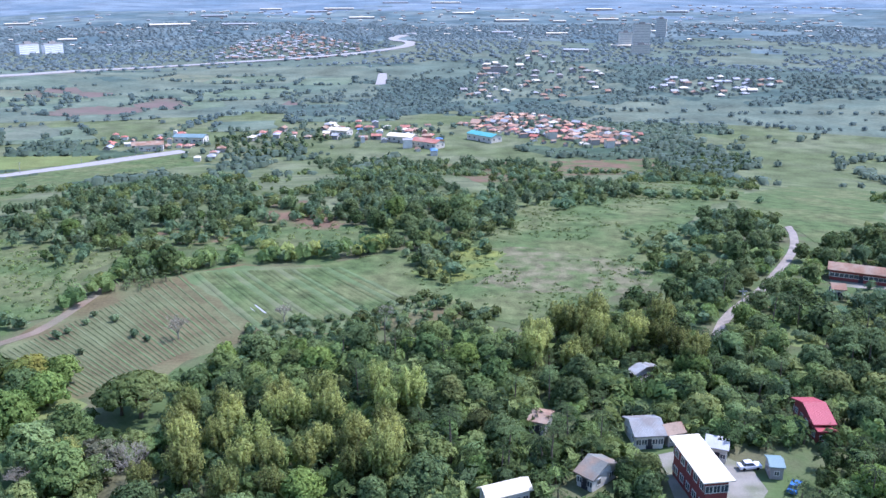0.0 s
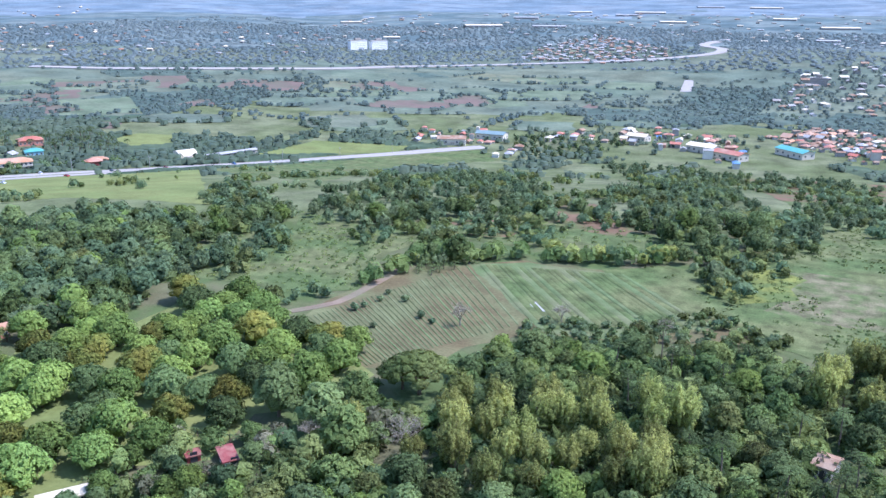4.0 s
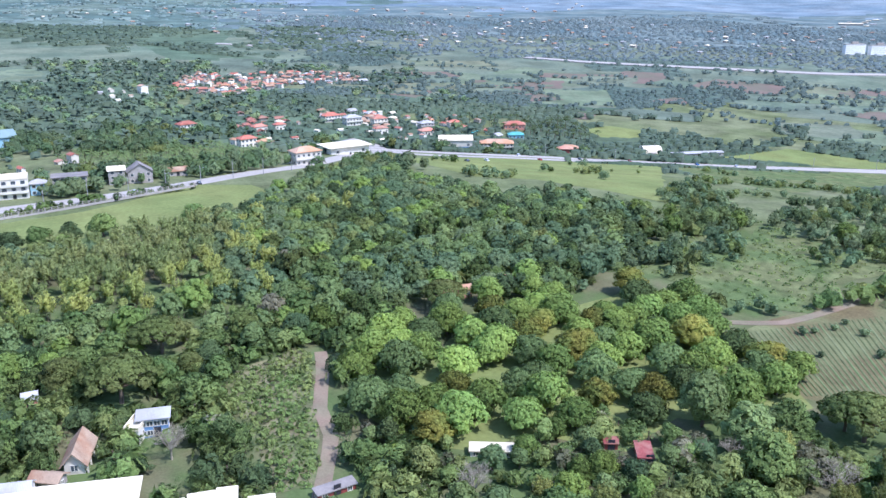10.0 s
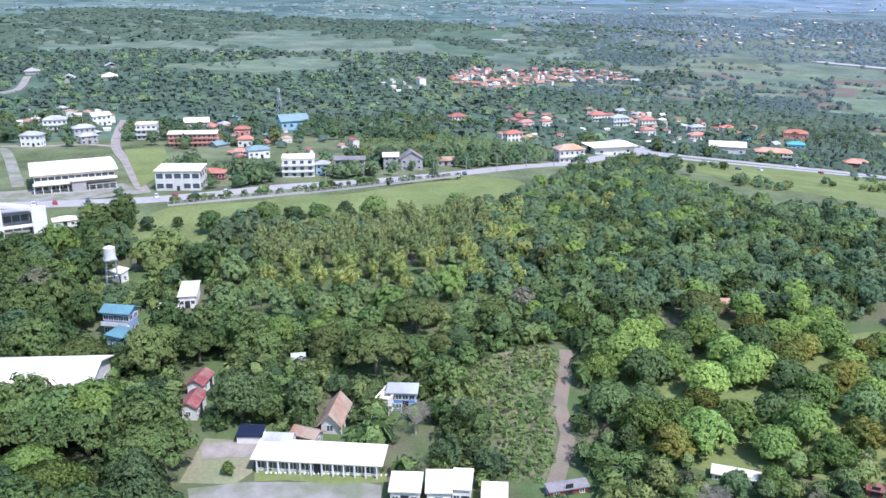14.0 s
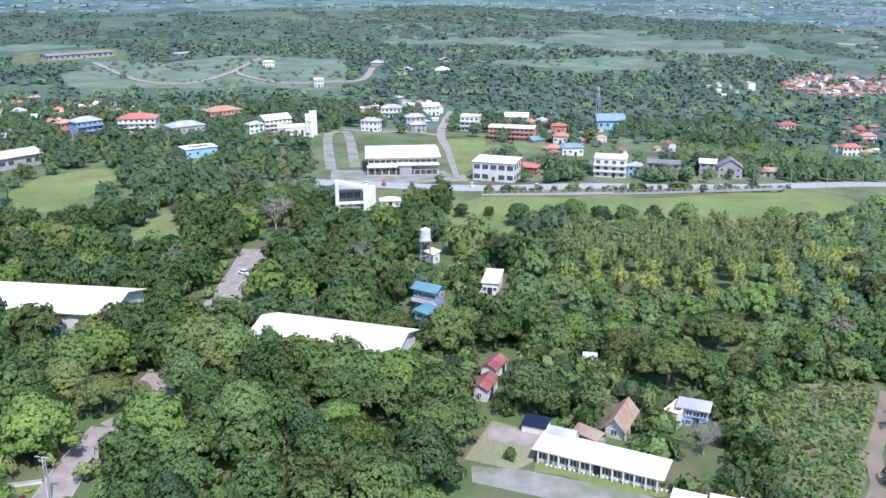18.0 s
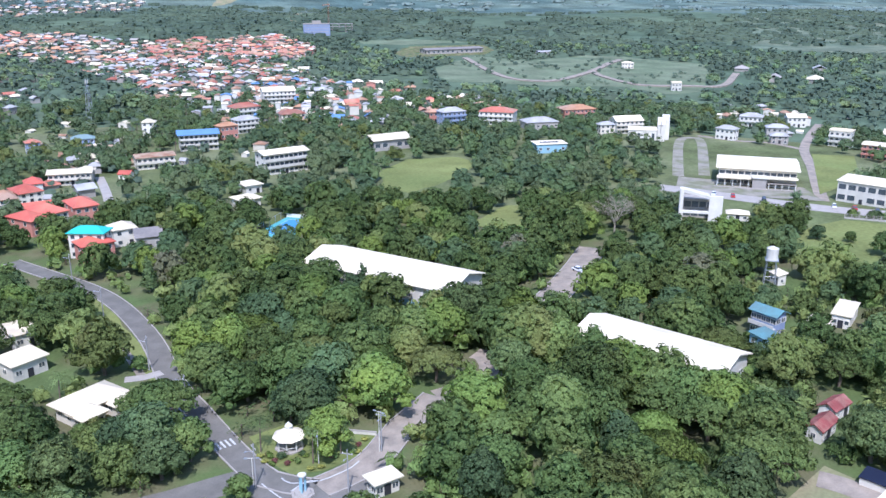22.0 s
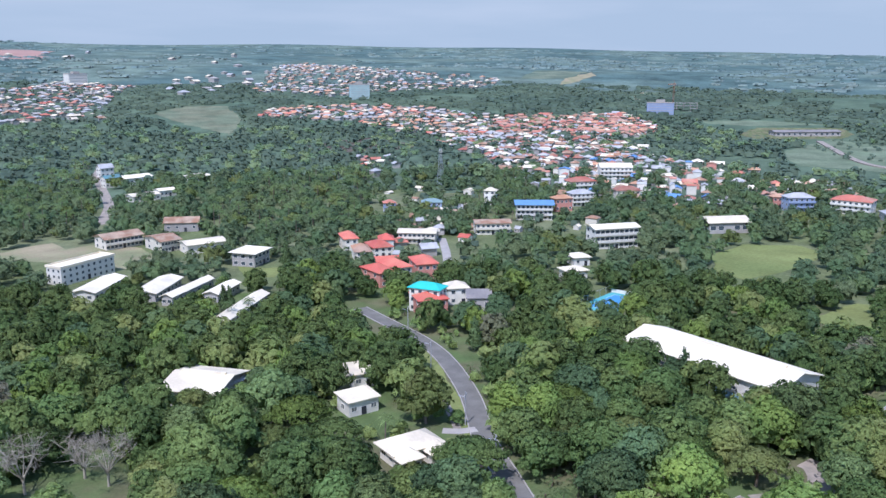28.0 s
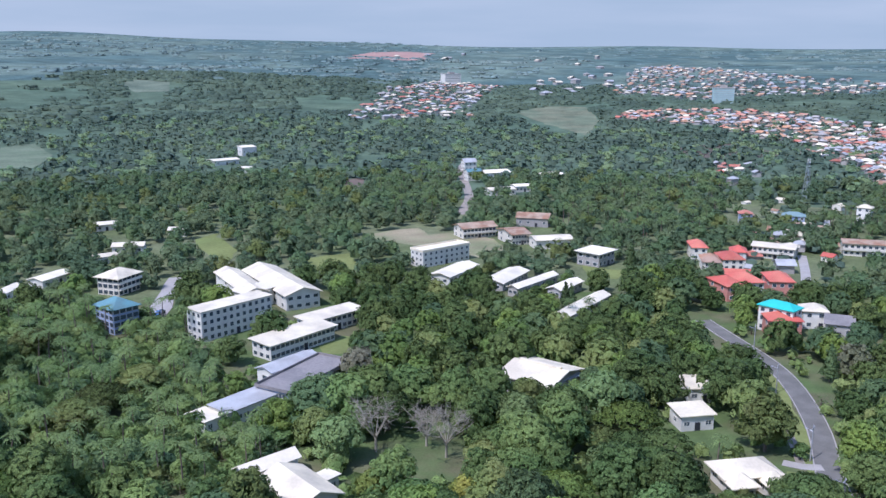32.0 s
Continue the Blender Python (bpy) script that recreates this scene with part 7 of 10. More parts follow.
LOOKS = {
    "coral": [("roof_coral", "cream"), ("roof_coral", "white"), ("roof_coral", "greywall"), ("roof_grey", "greywall")],
    "red": [("roof_red", "cream"), ("roof_orange", "cream"), ("roof_red", "white"), ("roof_rust", "greywall"), ("roof_white", "white")],
    "mixed": [("roof_red", "cream"), ("roof_grey", "white"), ("roof_white", "white"), ("roof_orange", "orangewall"), ("roof_grey", "greywall"), ("roof_blue", "white"), ("roof_rust", "cream")],
    "pale": [("roof_white", "white"), ("roof_grey", "white"), ("roof_cream", "cream"), ("roof_grey", "greywall"), ("roof_orange", "white"), ("roof_rust", "cream")],
}
NAMES = {"roof_coral": "coral red", "roof_red": "red", "roof_orange": "orange", "roof_grey": "grey", "roof_white": "white", "roof_blue": "blue", "roof_rust": "rusty brown", "roof_cream": "cream"}


def spots(pts, gap, turn, seed, margin=3.0, jitter=0.3, check=True):
    """A jittered grid inside an outline, kept off roads and buildings."""
    rng = np.random.default_rng(seed)
    A = np.array(pts)
    (x0, y0), (x1, y1) = A.min(0), A.max(0)
    r = math.hypot(x1 - x0, y1 - y0) / 2
    n = int(r / gap) + 1
    u, v = np.meshgrid(np.arange(-n, n + 1) * gap, np.arange(-n, n + 1) * gap)
    P = np.stack([u.ravel(), v.ravel()], 1) + rng.uniform(-jitter, jitter, (u.size, 2)) * gap
    c, s = math.cos(radians(turn)), math.sin(radians(turn))
    P = P @ np.array([[c, s], [-s, c]]) + ((x0 + x1) / 2, (y0 + y1) / 2)
    P = P[inside(P, list(pts))]
    return P[free(P, margin, False)] if check and len(P) else P


def town(pts, gap, turn, look_key, seed, tall=0.3, keep=0.85):
    rng = random.Random(seed)
    THIN.append(list(pts))
    for x, y in spots(pts, gap, turn, seed):
        if rng.random() > keep:
            continue
        rmat, wmat = rng.choice(LOOKS[look_key])
        size = rng.choice((0, 0, 1, 2)) if rng.random() > tall else 3
        key = (rmat, wmat, size)
        z = ground_z(x, y)
        m = pose(x, y, z, 0, 0, turn + rng.choice((0, 90, 180, 270)) + rng.uniform(-6, 6)) @ Matrix.Diagonal((rng.uniform(0.55, 0.9), rng.uniform(0.55, 0.9), rng.uniform(0.6, 0.95), 1))
        if key not in PROTO:
            L, D, H, roof, rise = ((9, 7, 3.2, "gable", 1.6), (11, 8, 5.6, "hip", 1.8), (13, 8, 4.0, "gable", 1.6), (10, 9, 8.5, "gable", 1.2))[size]
            PROTO[key] = house_proto(L, D, H, roof, rise, rmat, wmat, f"{('small', 'two-storey', 'long', 'tall')[size]} {M[wmat].name.split('_')[0]} town house with a {NAMES[rmat]} roof")
            PROTO[key].matrix_basis = m
        else:
            copy_thing(PROTO[key], m)
        LOTS.append((x, y, turn, 8, 7, 0.02))


def far_town(name, pts, gap, turn, palette, seed, label, size=1.0, keep=0.8, low=1.0):
    """Houses too far and too many to tell apart, in one mesh."""
    rng = np.random.default_rng(seed)
    if gap < 45:
        THIN.append(list(pts))
    S = Soup()
    slots = ["greywall", "concrete"] + palette
    for x, y in spots(pts, gap, turn, seed, check=gap < 20, margin=1.0):
        if rng.random() > keep:
            continue
        L, D, H = rng.uniform(8, 16) * size, rng.uniform(8, 12) * size, rng.choice((3.0, 3.4, 4, 6.5)) * size * low
        a = radians(turn + rng.choice((0, 90)) + rng.uniform(-8, 8))
        c, s, z = math.cos(a), math.sin(a), ground_z(x, y)
        t = Soup().box(-L / 2, -D / 2, -3, L / 2, D / 2, H, int(rng.integers(0, 2)))
        r = roof_soup("hip" if rng.random() < 0.5 else "gable", L, D, H, D * 0.22 * low, 0.9)
        i = 2 + int(rng.integers(0, len(palette)))
        for q, j in ((t, None), (r, i)):
            n = len(S.V)
            S.V += [(x + vx * c - vy * s, y + vx * s + vy * c, z + vz) for vx, vy, vz in q.V]
            S.F += [tuple(k + n for k in f) for f in q.F]
            S.I += q.I if j is None else [j] * len(q.F)
    tagged(new(name, S.mesh(name, *[M[k] for k in slots])), label, "town", kind="stuff")


town([(-42.3, 926.0), (-12.9, 996.2), (45.5, 999.3), (100.3, 904.7), (131.7, 840.6), (110.1, 798.1), (47.9, 800.1), (6.1, 865.1), (-28.9, 890.0)], 17, 20, "red", 11, 0.15)
town([(-185.0, 871.0), (-151.8, 919.6), (-78.7, 923.6), (-48.8, 830.1), (-59.6, 757.0), (-104.6, 791.1), (-157.5, 817.6)], 24, 10, "mixed", 12, 0.2, 0.7)
town([(-48.7, 1063.4), (-51.5, 1306.8), (-9.9, 1359.9), (38.3, 1206.6), (6.9, 1091.2)], 30, 35, "pale", 13, 0.3, 0.7)
town([(-374.6, 759.5), (-379.9, 813.1), (-329.5, 860.0), (-284.3, 780.9), (-232.9, 735.6), (-241.7, 700.7), (-296.0, 740.7)], 22, 15, "red", 14, 0.1, 0.6)
town([(-976.8, 324.5), (-1063.2, 376.2), (-1049.9, 531.0), (-1012.7, 599.2), (-953.8, 565.0), (-949.6, 465.8), (-860.0, 349.2), (-886.7, 313.9)], 17, 25, "red", 15, 0.15)
town([(-876.6, 214.4), (-967.6, 260.2), (-920.1, 285.9), (-845.6, 233.0)], 24, 5, "pale", 16, 0.2, 0.7)
town([(-431.1, -391.8), (-513.7, -442.5), (-620.7, -481.1), (-646.6, -437.7), (-637.1, -373.6), (-575.6, -307.9), (-509.9, -308.0), (-473.4, -321.0), (-488.4, -369.5)], 18, 35, "mixed", 17, 0.35, 0.75)
town([(-229.6, -321.3), (-251.3, -326.2), (-294.6, -325.3), (-317.9, -313.6), (-277.8, -282.1), (-253.6, -281.6), (-211.7, -264.4), (-217.3, -287.5)], 16, 25, "coral", 18, 0.15, 0.5)
town([(-447.1, 27.1), (-583.2, 40.6), (-626.7, 79.6), (-487.9, 110.0), (-453.6, 108.4), (-469.6, 86.5), (-497.6, 65.6), (-441.4, 46.2)], 26, 10, "red", 41, 0.1, 0.5)
town([(-581.4, -86.7), (-680.3, -99.6), (-740.2, -25.8), (-718.6, 38.3), (-630.9, 36.7), (-594.1, -22.4)], 28, 5, "pale", 42, 0.5, 0.5)
town([(-549.2, 215.3), (-715.0, 307.1), (-739.1, 436.8), (-695.8, 536.0), (-629.6, 504.5), (-610.1, 388.5), (-566.5, 279.8)], 24, 15, "red", 43, 0.15, 0.55)
town([(-303.0, -338.3), (-325.5, -329.0), (-354.1, -327.2), (-402.7, -297.1), (-371.5, -281.9), (-326.6, -298.5)], 20, 15, "mixed", 44, 0.2, 0.6)
town([(-366.9, -536.3), (-427.9, -531.8), (-467.1, -488.7), (-414.7, -396.1), (-349.7, -379.7), (-313.1, -400.8)], 34, 15, "pale", 45, 0.1, 0.5)
town([(-579.3, 343.2), (-730.9, 437.6), (-688.9, 491.4), (-611.6, 439.4), (-547.0, 373.4)], 24, 15, "red", 46, 0.2, 0.7)
for k, (a, b, label) in enumerate((((-30.3, 848.5), (-5.0, 824.2), "roof_teal"), ((-109.6, 830.7), (-83.5, 819.4), "roof_white"), ((-82.3, 806.4), (-57.0, 790.3), "roof_red"), ((-315.7, 809.0), (-284.7, 807.9), "roof_seagreen"), ((-336.4, 754.8), (-309.7, 764.3), "roof_rust"), ((-173.8, 859.9), (-152.6, 854.1), "roof_cream"))):
    ax, ay, bx, by = *a, *b
    building("market_hall", (ax + bx) / 2, (ay + by) / 2, math.degrees(math.atan2(by - ay, bx - ax)), math.hypot(bx - ax, by - ay), 16, 6.0, "gable", 2.0, label, "cream", 1, 5, 2, 0.8, f"broad market hall with a {M[label].name.replace('_', ' ')}", "market halls", win=(2.0, 1.5))
far_town("far_town", [(-611.4, -686.9), (-862.8, -845.7), (-949.4, -812.1), (-1038.6, -760.9), (-946.9, -631.4), (-855.8, -586.7), (-796.5, -616.2), (-726.7, -491.7), (-643.8, -441.9), (-610.2, -498.4), (-456.0, -424.5), (-569.0, -568.0)], 10.5, 30, ["roof_red", "roof_orange", "roof_rust", "roof_grey", "roof_grey", "roof_white"], 21, "dense town of red and grey roofs", 0.66, 0.82)
far_town("far_town", [(-741.4, -737.3), (-893.2, -854.1), (-959.0, -820.2), (-921.5, -749.7), (-1038.6, -760.9), (-937.7, -625.2), (-827.6, -591.1), (-810.8, -677.6)], 11, 30, ["roof_red", "roof_orange", "roof_red"], 22, "housing estate with rows of red roofs", 0.74, 0.95)
far_town("far_town", [(-633.0, -1085.9), (-695.9, -1145.0), (-806.3, -1103.9), (-865.8, -1003.5), (-890.1, -858.7), (-704.8, -676.4), (-676.7, -745.7), (-693.4, -847.9), (-700.4, -956.5), (-670.2, -1014.9)], 12, 20, ["roof_red", "roof_grey", "concrete", "roof_orange", "roof_rust", "roof_cream"], 23, "dense far town of mixed roofs", 0.7, 0.78)
far_town("far_town", [(-875.0, -1526.9), (-1238.8, -2048.4), (-1649.2, -2516.8), (-1418.7, -1860.7), (-1485.3, -1445.2), (-1363.6, -1324.6), (-1129.7, -1313.9), (-837.8, -1239.4)], 24, 20, ["roof_cream", "roof_grey", "roof_orange", "concrete", "roof_rust"], 24, "sprawling far town on a rise", 0.85, 0.6)
far_town("far_town", [(-263.3, -1182.2), (-328.6, -1350.1), (-452.9, -1629.3), (-659.0, -1930.0), (-743.5, -1759.5), (-576.4, -1467.6), (-428.8, -1133.7), (-355.9, -1191.8)], 17, 10, ["concrete", "roof_grey", "roof_cream", "roof_rust", "roof_red"], 25, "pale far town in the woods", 0.75, 0.6)
far_town("far_town", [(-706.2, -1641.5), (-928.2, -1949.9), (-1151.4, -1985.0), (-938.9, -1639.1), (-674.6, -1415.1)], 60, 10, ["concrete", "roof_grey", "roof_cream"], 27, "scattered far houses in woods", 1.3, 0.5)
far_town("far_town", [(-566.5, -2319.7), (-1102.2, -3862.6), (-1497.8, -2957.3), (-1931.7, -2537.4), (-1046.1, -2062.7)], 210, 10, ["concrete", "roof_grey", "roof_cream"], 28, "scattered far houses among trees", 1.5, 0.5)
far_town("far_town", [(-530.4, 1584.8), (-565.0, 1764.0), (-498.2, 2076.9), (-282.8, 1742.8), (-254.9, 1567.0), (-370.1, 1531.0)], 17, 10, ["roof_orange", "roof_grey", "roof_rust", "concrete", "roof_grey"], 29, "far estate of pinkish and grey roofs", 0.72, 0.72, 0.75)
far_town("far_town", [(-71.1, 1087.4), (-37.8, 1417.5), (39.5, 1635.7), (146.1, 1358.7), (151.2, 1183.4), (50.5, 1124.0), (-8.4, 1205.6)], 30, 10, ["concrete", "roof_grey", "roof_white", "roof_rust"], 30, "pale far town in the trees", 0.75, 0.55)
far_town("far_town", [(199.7, 1206.0), (239.5, 1304.8), (370.5, 1308.3), (418.0, 1254.1), (299.6, 1150.6), (242.1, 1151.7)], 22, 10, ["roof_white", "roof_grey", "roof_rust", "roof_grey"], 31, "pale far settlement among trees", 0.75, 0.75)
far_town("far_town", [(-971.6, 1466.9), (-1354.4, 2308.9), (-920.8, 2903.9), (12.8, 3106.5), (1194.3, 3216.0), (927.8, 2236.4), (436.9, 1710.3), (332.9, 2063.9), (9.3, 1936.9), (-178.4, 2109.9), (-542.7, 2146.6), (-829.4, 1826.1)], 56, 10, ["roof_white", "roof_cream", "roof_grey", "concrete", "roof_rust"], 32, "far houses across the plain", 0.95, 0.4, 0.5)
far_town("far_town", [(-1305.4, 818.0), (-1927.2, 1220.1), (-1672.7, 1680.4), (-1106.9, 1871.8), (-806.9, 1325.2), (-1119.3, 1118.3), (-1336.3, 1055.1)], 58, 10, ["roof_white", "roof_orange", "roof_grey", "roof_cream", "roof_rust"], 33, "scattered far houses among trees", 0.7, 0.4, 0.8)
far_town("far_town", [(-2217.4, 424.1), (-2550.3, 724.2), (-2435.6, 2450.7), (-1461.5, 1483.0), (-1314.9, 880.6), (-1742.7, 616.1)], 72, 10, ["roof_white", "roof_orange", "roof_grey", "roof_cream", "roof_rust"], 34, "scattered far houses among trees", 0.7, 0.32, 0.8)
far_town("far_town", [(-985.4, -138.3), (-1104.4, -106.4), (-1114.0, -45.9), (-951.9, -35.5), (-929.2, -101.5)], 40, 10, ["concrete", "roof_grey", "roof_cream"], 35, "pale settlement in shaded woods", 1.2, 0.7)
far_town("far_town", [(-460.7, -384.9), (-695.3, -544.1), (-665.9, -470.0), (-675.9, -394.9), (-646.9, -297.7), (-614.6, -243.5), (-573.2, -227.6), (-549.3, -306.7), (-479.4, -320.3)], 15, 30, ["roof_red", "roof_grey", "roof_white", "roof_orange", "roof_rust"], 36, "houses of mixed roofs at the wood's edge", 0.68, 0.45)

for k, (pts, gap, share, palette, word) in enumerate((
        ([(-488.2, -412.4), (-648.0, -496.1), (-689.6, -491.5), (-521.0, -357.0), (-539.8, -306.7), (-493.2, -279.7), (-450.3, -279.4), (-465.8, -307.1), (-445.3, -327.7), (-397.5, -335.4)], 10.5, 0.6, ["roof_red", "roof_grey", "roof_rust", "roof_white", "roof_orange", "roof_blue"], "crowded houses of mixed roofs behind the school"),
        ([(-566.7, -300.6), (-624.5, -296.9), (-644.9, -248.3), (-567.5, -215.6), (-540.7, -241.7), (-511.1, -270.5)], 13, 0.5, ["roof_red", "roof_grey", "roof_orange", "roof_white"], "houses in gardens at the edge of the town"),
        ([(-335.0, -384.3), (-362.4, -372.4), (-304.7, -310.8), (-287.0, -317.5), (-285.6, -353.0)], 10, 0.65, ["roof_rust", "roof_grey", "roof_cream", "roof_rust"], "weathered village houses round the school"),
        ([(-237.2, -336.3), (-275.2, -340.2), (-277.0, -306.6), (-243.4, -269.6), (-222.4, -290.4)], 11, 0.5, ["roof_coral", "roof_coral", "roof_grey", "roof_red"], "small village houses with red roofs"),
        ([(-473.5, -636.9), (-530.5, -634.4), (-493.8, -582.2), (-457.9, -556.0), (-434.1, -580.0)], 13, 0.55, ["roof_white", "roof_red", "roof_grey"], "few houses beside a bare field"),
        ([(-751.7, 303.1), (-736.6, 354.6), (-660.6, 317.0), (-576.3, 262.8), (-602.8, 245.2), (-677.9, 254.1)], 15, 0.55, ["roof_red", "roof_red", "roof_orange", "roof_grey"], "red-roofed houses among gardens"),
        ([(-751.9, 397.0), (-720.7, 465.8), (-635.4, 409.9), (-644.8, 376.2), (-683.6, 360.0)], 14, 0.6, ["roof_red", "roof_grey", "roof_rust", "roof_white"], "houses of mixed roofs above the filling station"),
        ([(-700.1, 471.7), (-661.4, 583.9), (-585.5, 516.9), (-586.4, 465.1), (-638.0, 453.9)], 19, 0.35, ["roof_red", "roof_grey", "roof_teal", "roof_rust"], "scattered houses behind the highway shops"),
        ([(-687.4, 19.9), (-647.8, 88.8), (-492.2, 66.5), (-449.9, 38.0), (-503.4, 21.8), (-578.5, 15.7)], 14, 0.5, ["roof_red", "roof_seagreen", "roof_rust", "roof_grey", "roof_red"], "low houses among palms behind the highway"),
        ([(-731.6, -102.5), (-743.1, -42.7), (-588.1, -35.7), (-595.0, -69.8), (-625.0, -89.2)], 15, 0.5, ["roof_grey", "roof_white", "roof_rust"], "grey and white houses beside the lane"),
        ([(-46.8, 929.9), (14.3, 1004.7), (84.4, 937.4), (136.0, 859.2), (129.5, 814.6), (53.9, 836.2), (-14.0, 889.4)], 9.5, 0.85, ["roof_orange", "roof_rust", "roof_red", "roof_grey", "roof_rust", "roof_orange"], "dense village of rusty and orange roofs"),
        ([(-976.8, 324.5), (-1063.2, 376.2), (-1049.9, 531.0), (-1012.7, 599.2), (-953.8, 565.0), (-949.6, 465.8), (-860.0, 349.2), (-886.7, 313.9)], 12, 0.75, ["roof_red", "roof_orange", "roof_grey", "roof_red", "roof_rust"], "crowded red-roofed town on the rise"),
        ([(-233.1, 897.6), (-192.9, 944.4), (-62.8, 886.6), (-56.4, 795.4), (-134.2, 807.7), (-172.6, 841.3), (-259.8, 800.4)], 17, 0.55, ["roof_grey", "roof_white", "roof_red", "roof_rust"], "houses and workshops among trees"),
        ([(-389.2, 794.2), (-322.6, 849.6), (-234.5, 737.9), (-229.9, 704.4), (-285.6, 747.9), (-363.7, 746.2)], 17, 0.5, ["roof_grey", "roof_rust", "roof_red"], "workshops beside the highway"))):
    far_town("village_houses", pts, gap, 20 + 13 * k, palette, 400 + k, word, 0.62, share, 1.0)

# long pale factory sheds on the far plain: x, y, length
for k, (x, y, n) in enumerate(((-560, 2996, 140), (-434, 3540, 140), (-230, 3512, 160), (-420, 2601, 104), (-610, 2863, 96), (-806, 3042, 103), (19, 2520, 132), (-4, 2145, 70), (151, 2472, 49), (317, 3053, 121), (132, 1631, 64), (229, 1750, 58), (-837, 2175, 138), (-664, 2198, 120), (-1254, 2212, 83), (-956, 1880, 55), (557, 2926, 98), (294, 2585, 85), (-128, 2764, 91), (-809, 2443, 101), (122, 2093, 69))):
    ob = thing("factory_shed", x, y, math.degrees(math.atan2(-x, y)) + 8 * math.sin(k * 2.3), "long pale factory shed far out on the plain", "factory", "far factories")
    n *= 0.7
    d = 0.5 * n
    piece("wall", Soup().box(-n / 2, -d / 2, -6, n / 2, d / 2, 4).mesh("wall", M["concrete"]), ob)
    piece("roof", roof_soup("gable", n, d, 4.1, 1.5, 0.5).mesh("roof", M[("roof_white", "roof_grey", "roof_cream")[k % 3]]), ob)

# ---- trees ----
def cube_sphere(cuts):
    """A ball of quads from a cube."""
    bm = bmesh.new()
    bmesh.ops.create_cube(bm, size=2)
    if cuts:
        bmesh.ops.subdivide_edges(bm, edges=bm.edges[:], cuts=cuts, use_grid_fill=True)
    V = np.array([v.co.normalized()[:] for v in bm.verts])
    Q = np.array([[v.index for v in f.verts] for f in bm.faces])
    bm.free()
    return V, Q


ROUGH = cube_sphere(0)


def leaf_cloud(rng, lobes, n, size, core=0.86, flat=0.35, droop=0.0, ball=ROUGH, slim=(0.5, 0.85)):
    """Small leaf clumps spread over a crown of several lobes, with a denser heart in each lobe; their shading follows the lobes."""
    lobes = np.asarray(lobes, float)
    heart = np.array([lobes[:, 0].mean(), lobes[:, 1].mean(), lobes[:, 2].min() * 0.7])
    reach = np.abs(lobes[:, :3] - heart).max(0) + lobes[:, 3:].mean(0)
    area = (lobes[:, 3] * lobes[:, 4] + lobes[:, 3] * lobes[:, 5]) ** 0.9
    k = rng.choice(len(lobes), n, p=area / area.sum())
    d = rng.normal(size=(n, 3))
    d[:, 2] = np.where(d[:, 2] < -0.2, -d[:, 2], d[:, 2])
    d /= np.linalg.norm(d, axis=1)[:, None]
    c = lobes[k, :3] + d * lobes[k, 3:] * rng.uniform(0.9, 1.06, (n, 1))
    nor = d + rng.normal(size=(n, 3)) * flat
    nor /= np.linalg.norm(nor, axis=1)[:, None]
    a = np.cross(nor, rng.normal(size=(n, 3)))
    a /= np.linalg.norm(a, axis=1)[:, None]
    b = np.cross(nor, a)
    s = size * rng.uniform(0.6, 1.35, (n, 1))
    a, b = a * s, b * s * rng.uniform(*slim, (n, 1))
    V = np.stack([c - a, c - b + nor * s * 0.12, c + a - np.array([0, 0, droop]) * s, c + b + nor * s * 0.12], 1).reshape(-1, 3)
    N = np.repeat(0.7 * d + 0.14 * nor + 0.75 * (c - heart) / reach, 4, axis=0)
    Q = np.arange(4 * n).reshape(-1, 4)
    if core:
        for lb in lobes:
            Q = np.vstack([Q, ball[1] + len(V)])
            V = np.vstack([V, ball[0] * lb[3:] * core * rng.uniform(0.85, 1.1, (len(ball[0]), 1)) + lb[:3]])
            N = np.vstack([N, ball[0] + 0.75 * (lb[:3] - heart) / reach])
    return V, Q, N / np.maximum(np.linalg.norm(N, axis=1), 1e-3)[:, None]


def skyward(part, up=1.8):
    """A distant crown with its shading normals bent upwards, to lighten its shaded sides."""
    V, Q, N = part
    N = N + (0, 0, up)
    return V, Q, N / np.linalg.norm(N, axis=1)[:, None]


def normals_of(part):
    """The shading directions that a crown brings along, or those of its faces."""
    if len(part) > 2:
        return part[2]
    V, Q = part
    f = np.cross(V[Q[:, 2]] - V[Q[:, 0]], V[Q[:, 3]] - V[Q[:, 1]])
    N = np.zeros_like(V)
    for j in range(4):
        np.add.at(N, Q[:, j], f)
    return N / np.maximum(np.linalg.norm(N, axis=1), 1e-6)[:, None]


def tubes(segs, n=5):
    """Tapered limbs: start, end and their radii."""
    V, Q = [], []
    for p, q, r0, r1 in segs:
        p, q = np.array(p, float), np.array(q, float)
        d = (q - p) / np.linalg.norm(q - p)
        a = np.cross(d, (0.3, 0.9, 0.2))
        a /= np.linalg.norm(a)
        b = np.cross(d, a)
        o = len(V) * 1
        ring = [c + (a * math.cos(2 * math.pi * k / n) + b * math.sin(2 * math.pi * k / n)) * r for c, r in ((p, r0), (q, r1)) for k in range(n)]
        V += ring
        Q += [[o + k, o + (k + 1) % n, o + n + (k + 1) % n, o + n + k] for k in range(n)]
    return np.array(V), np.array(Q)


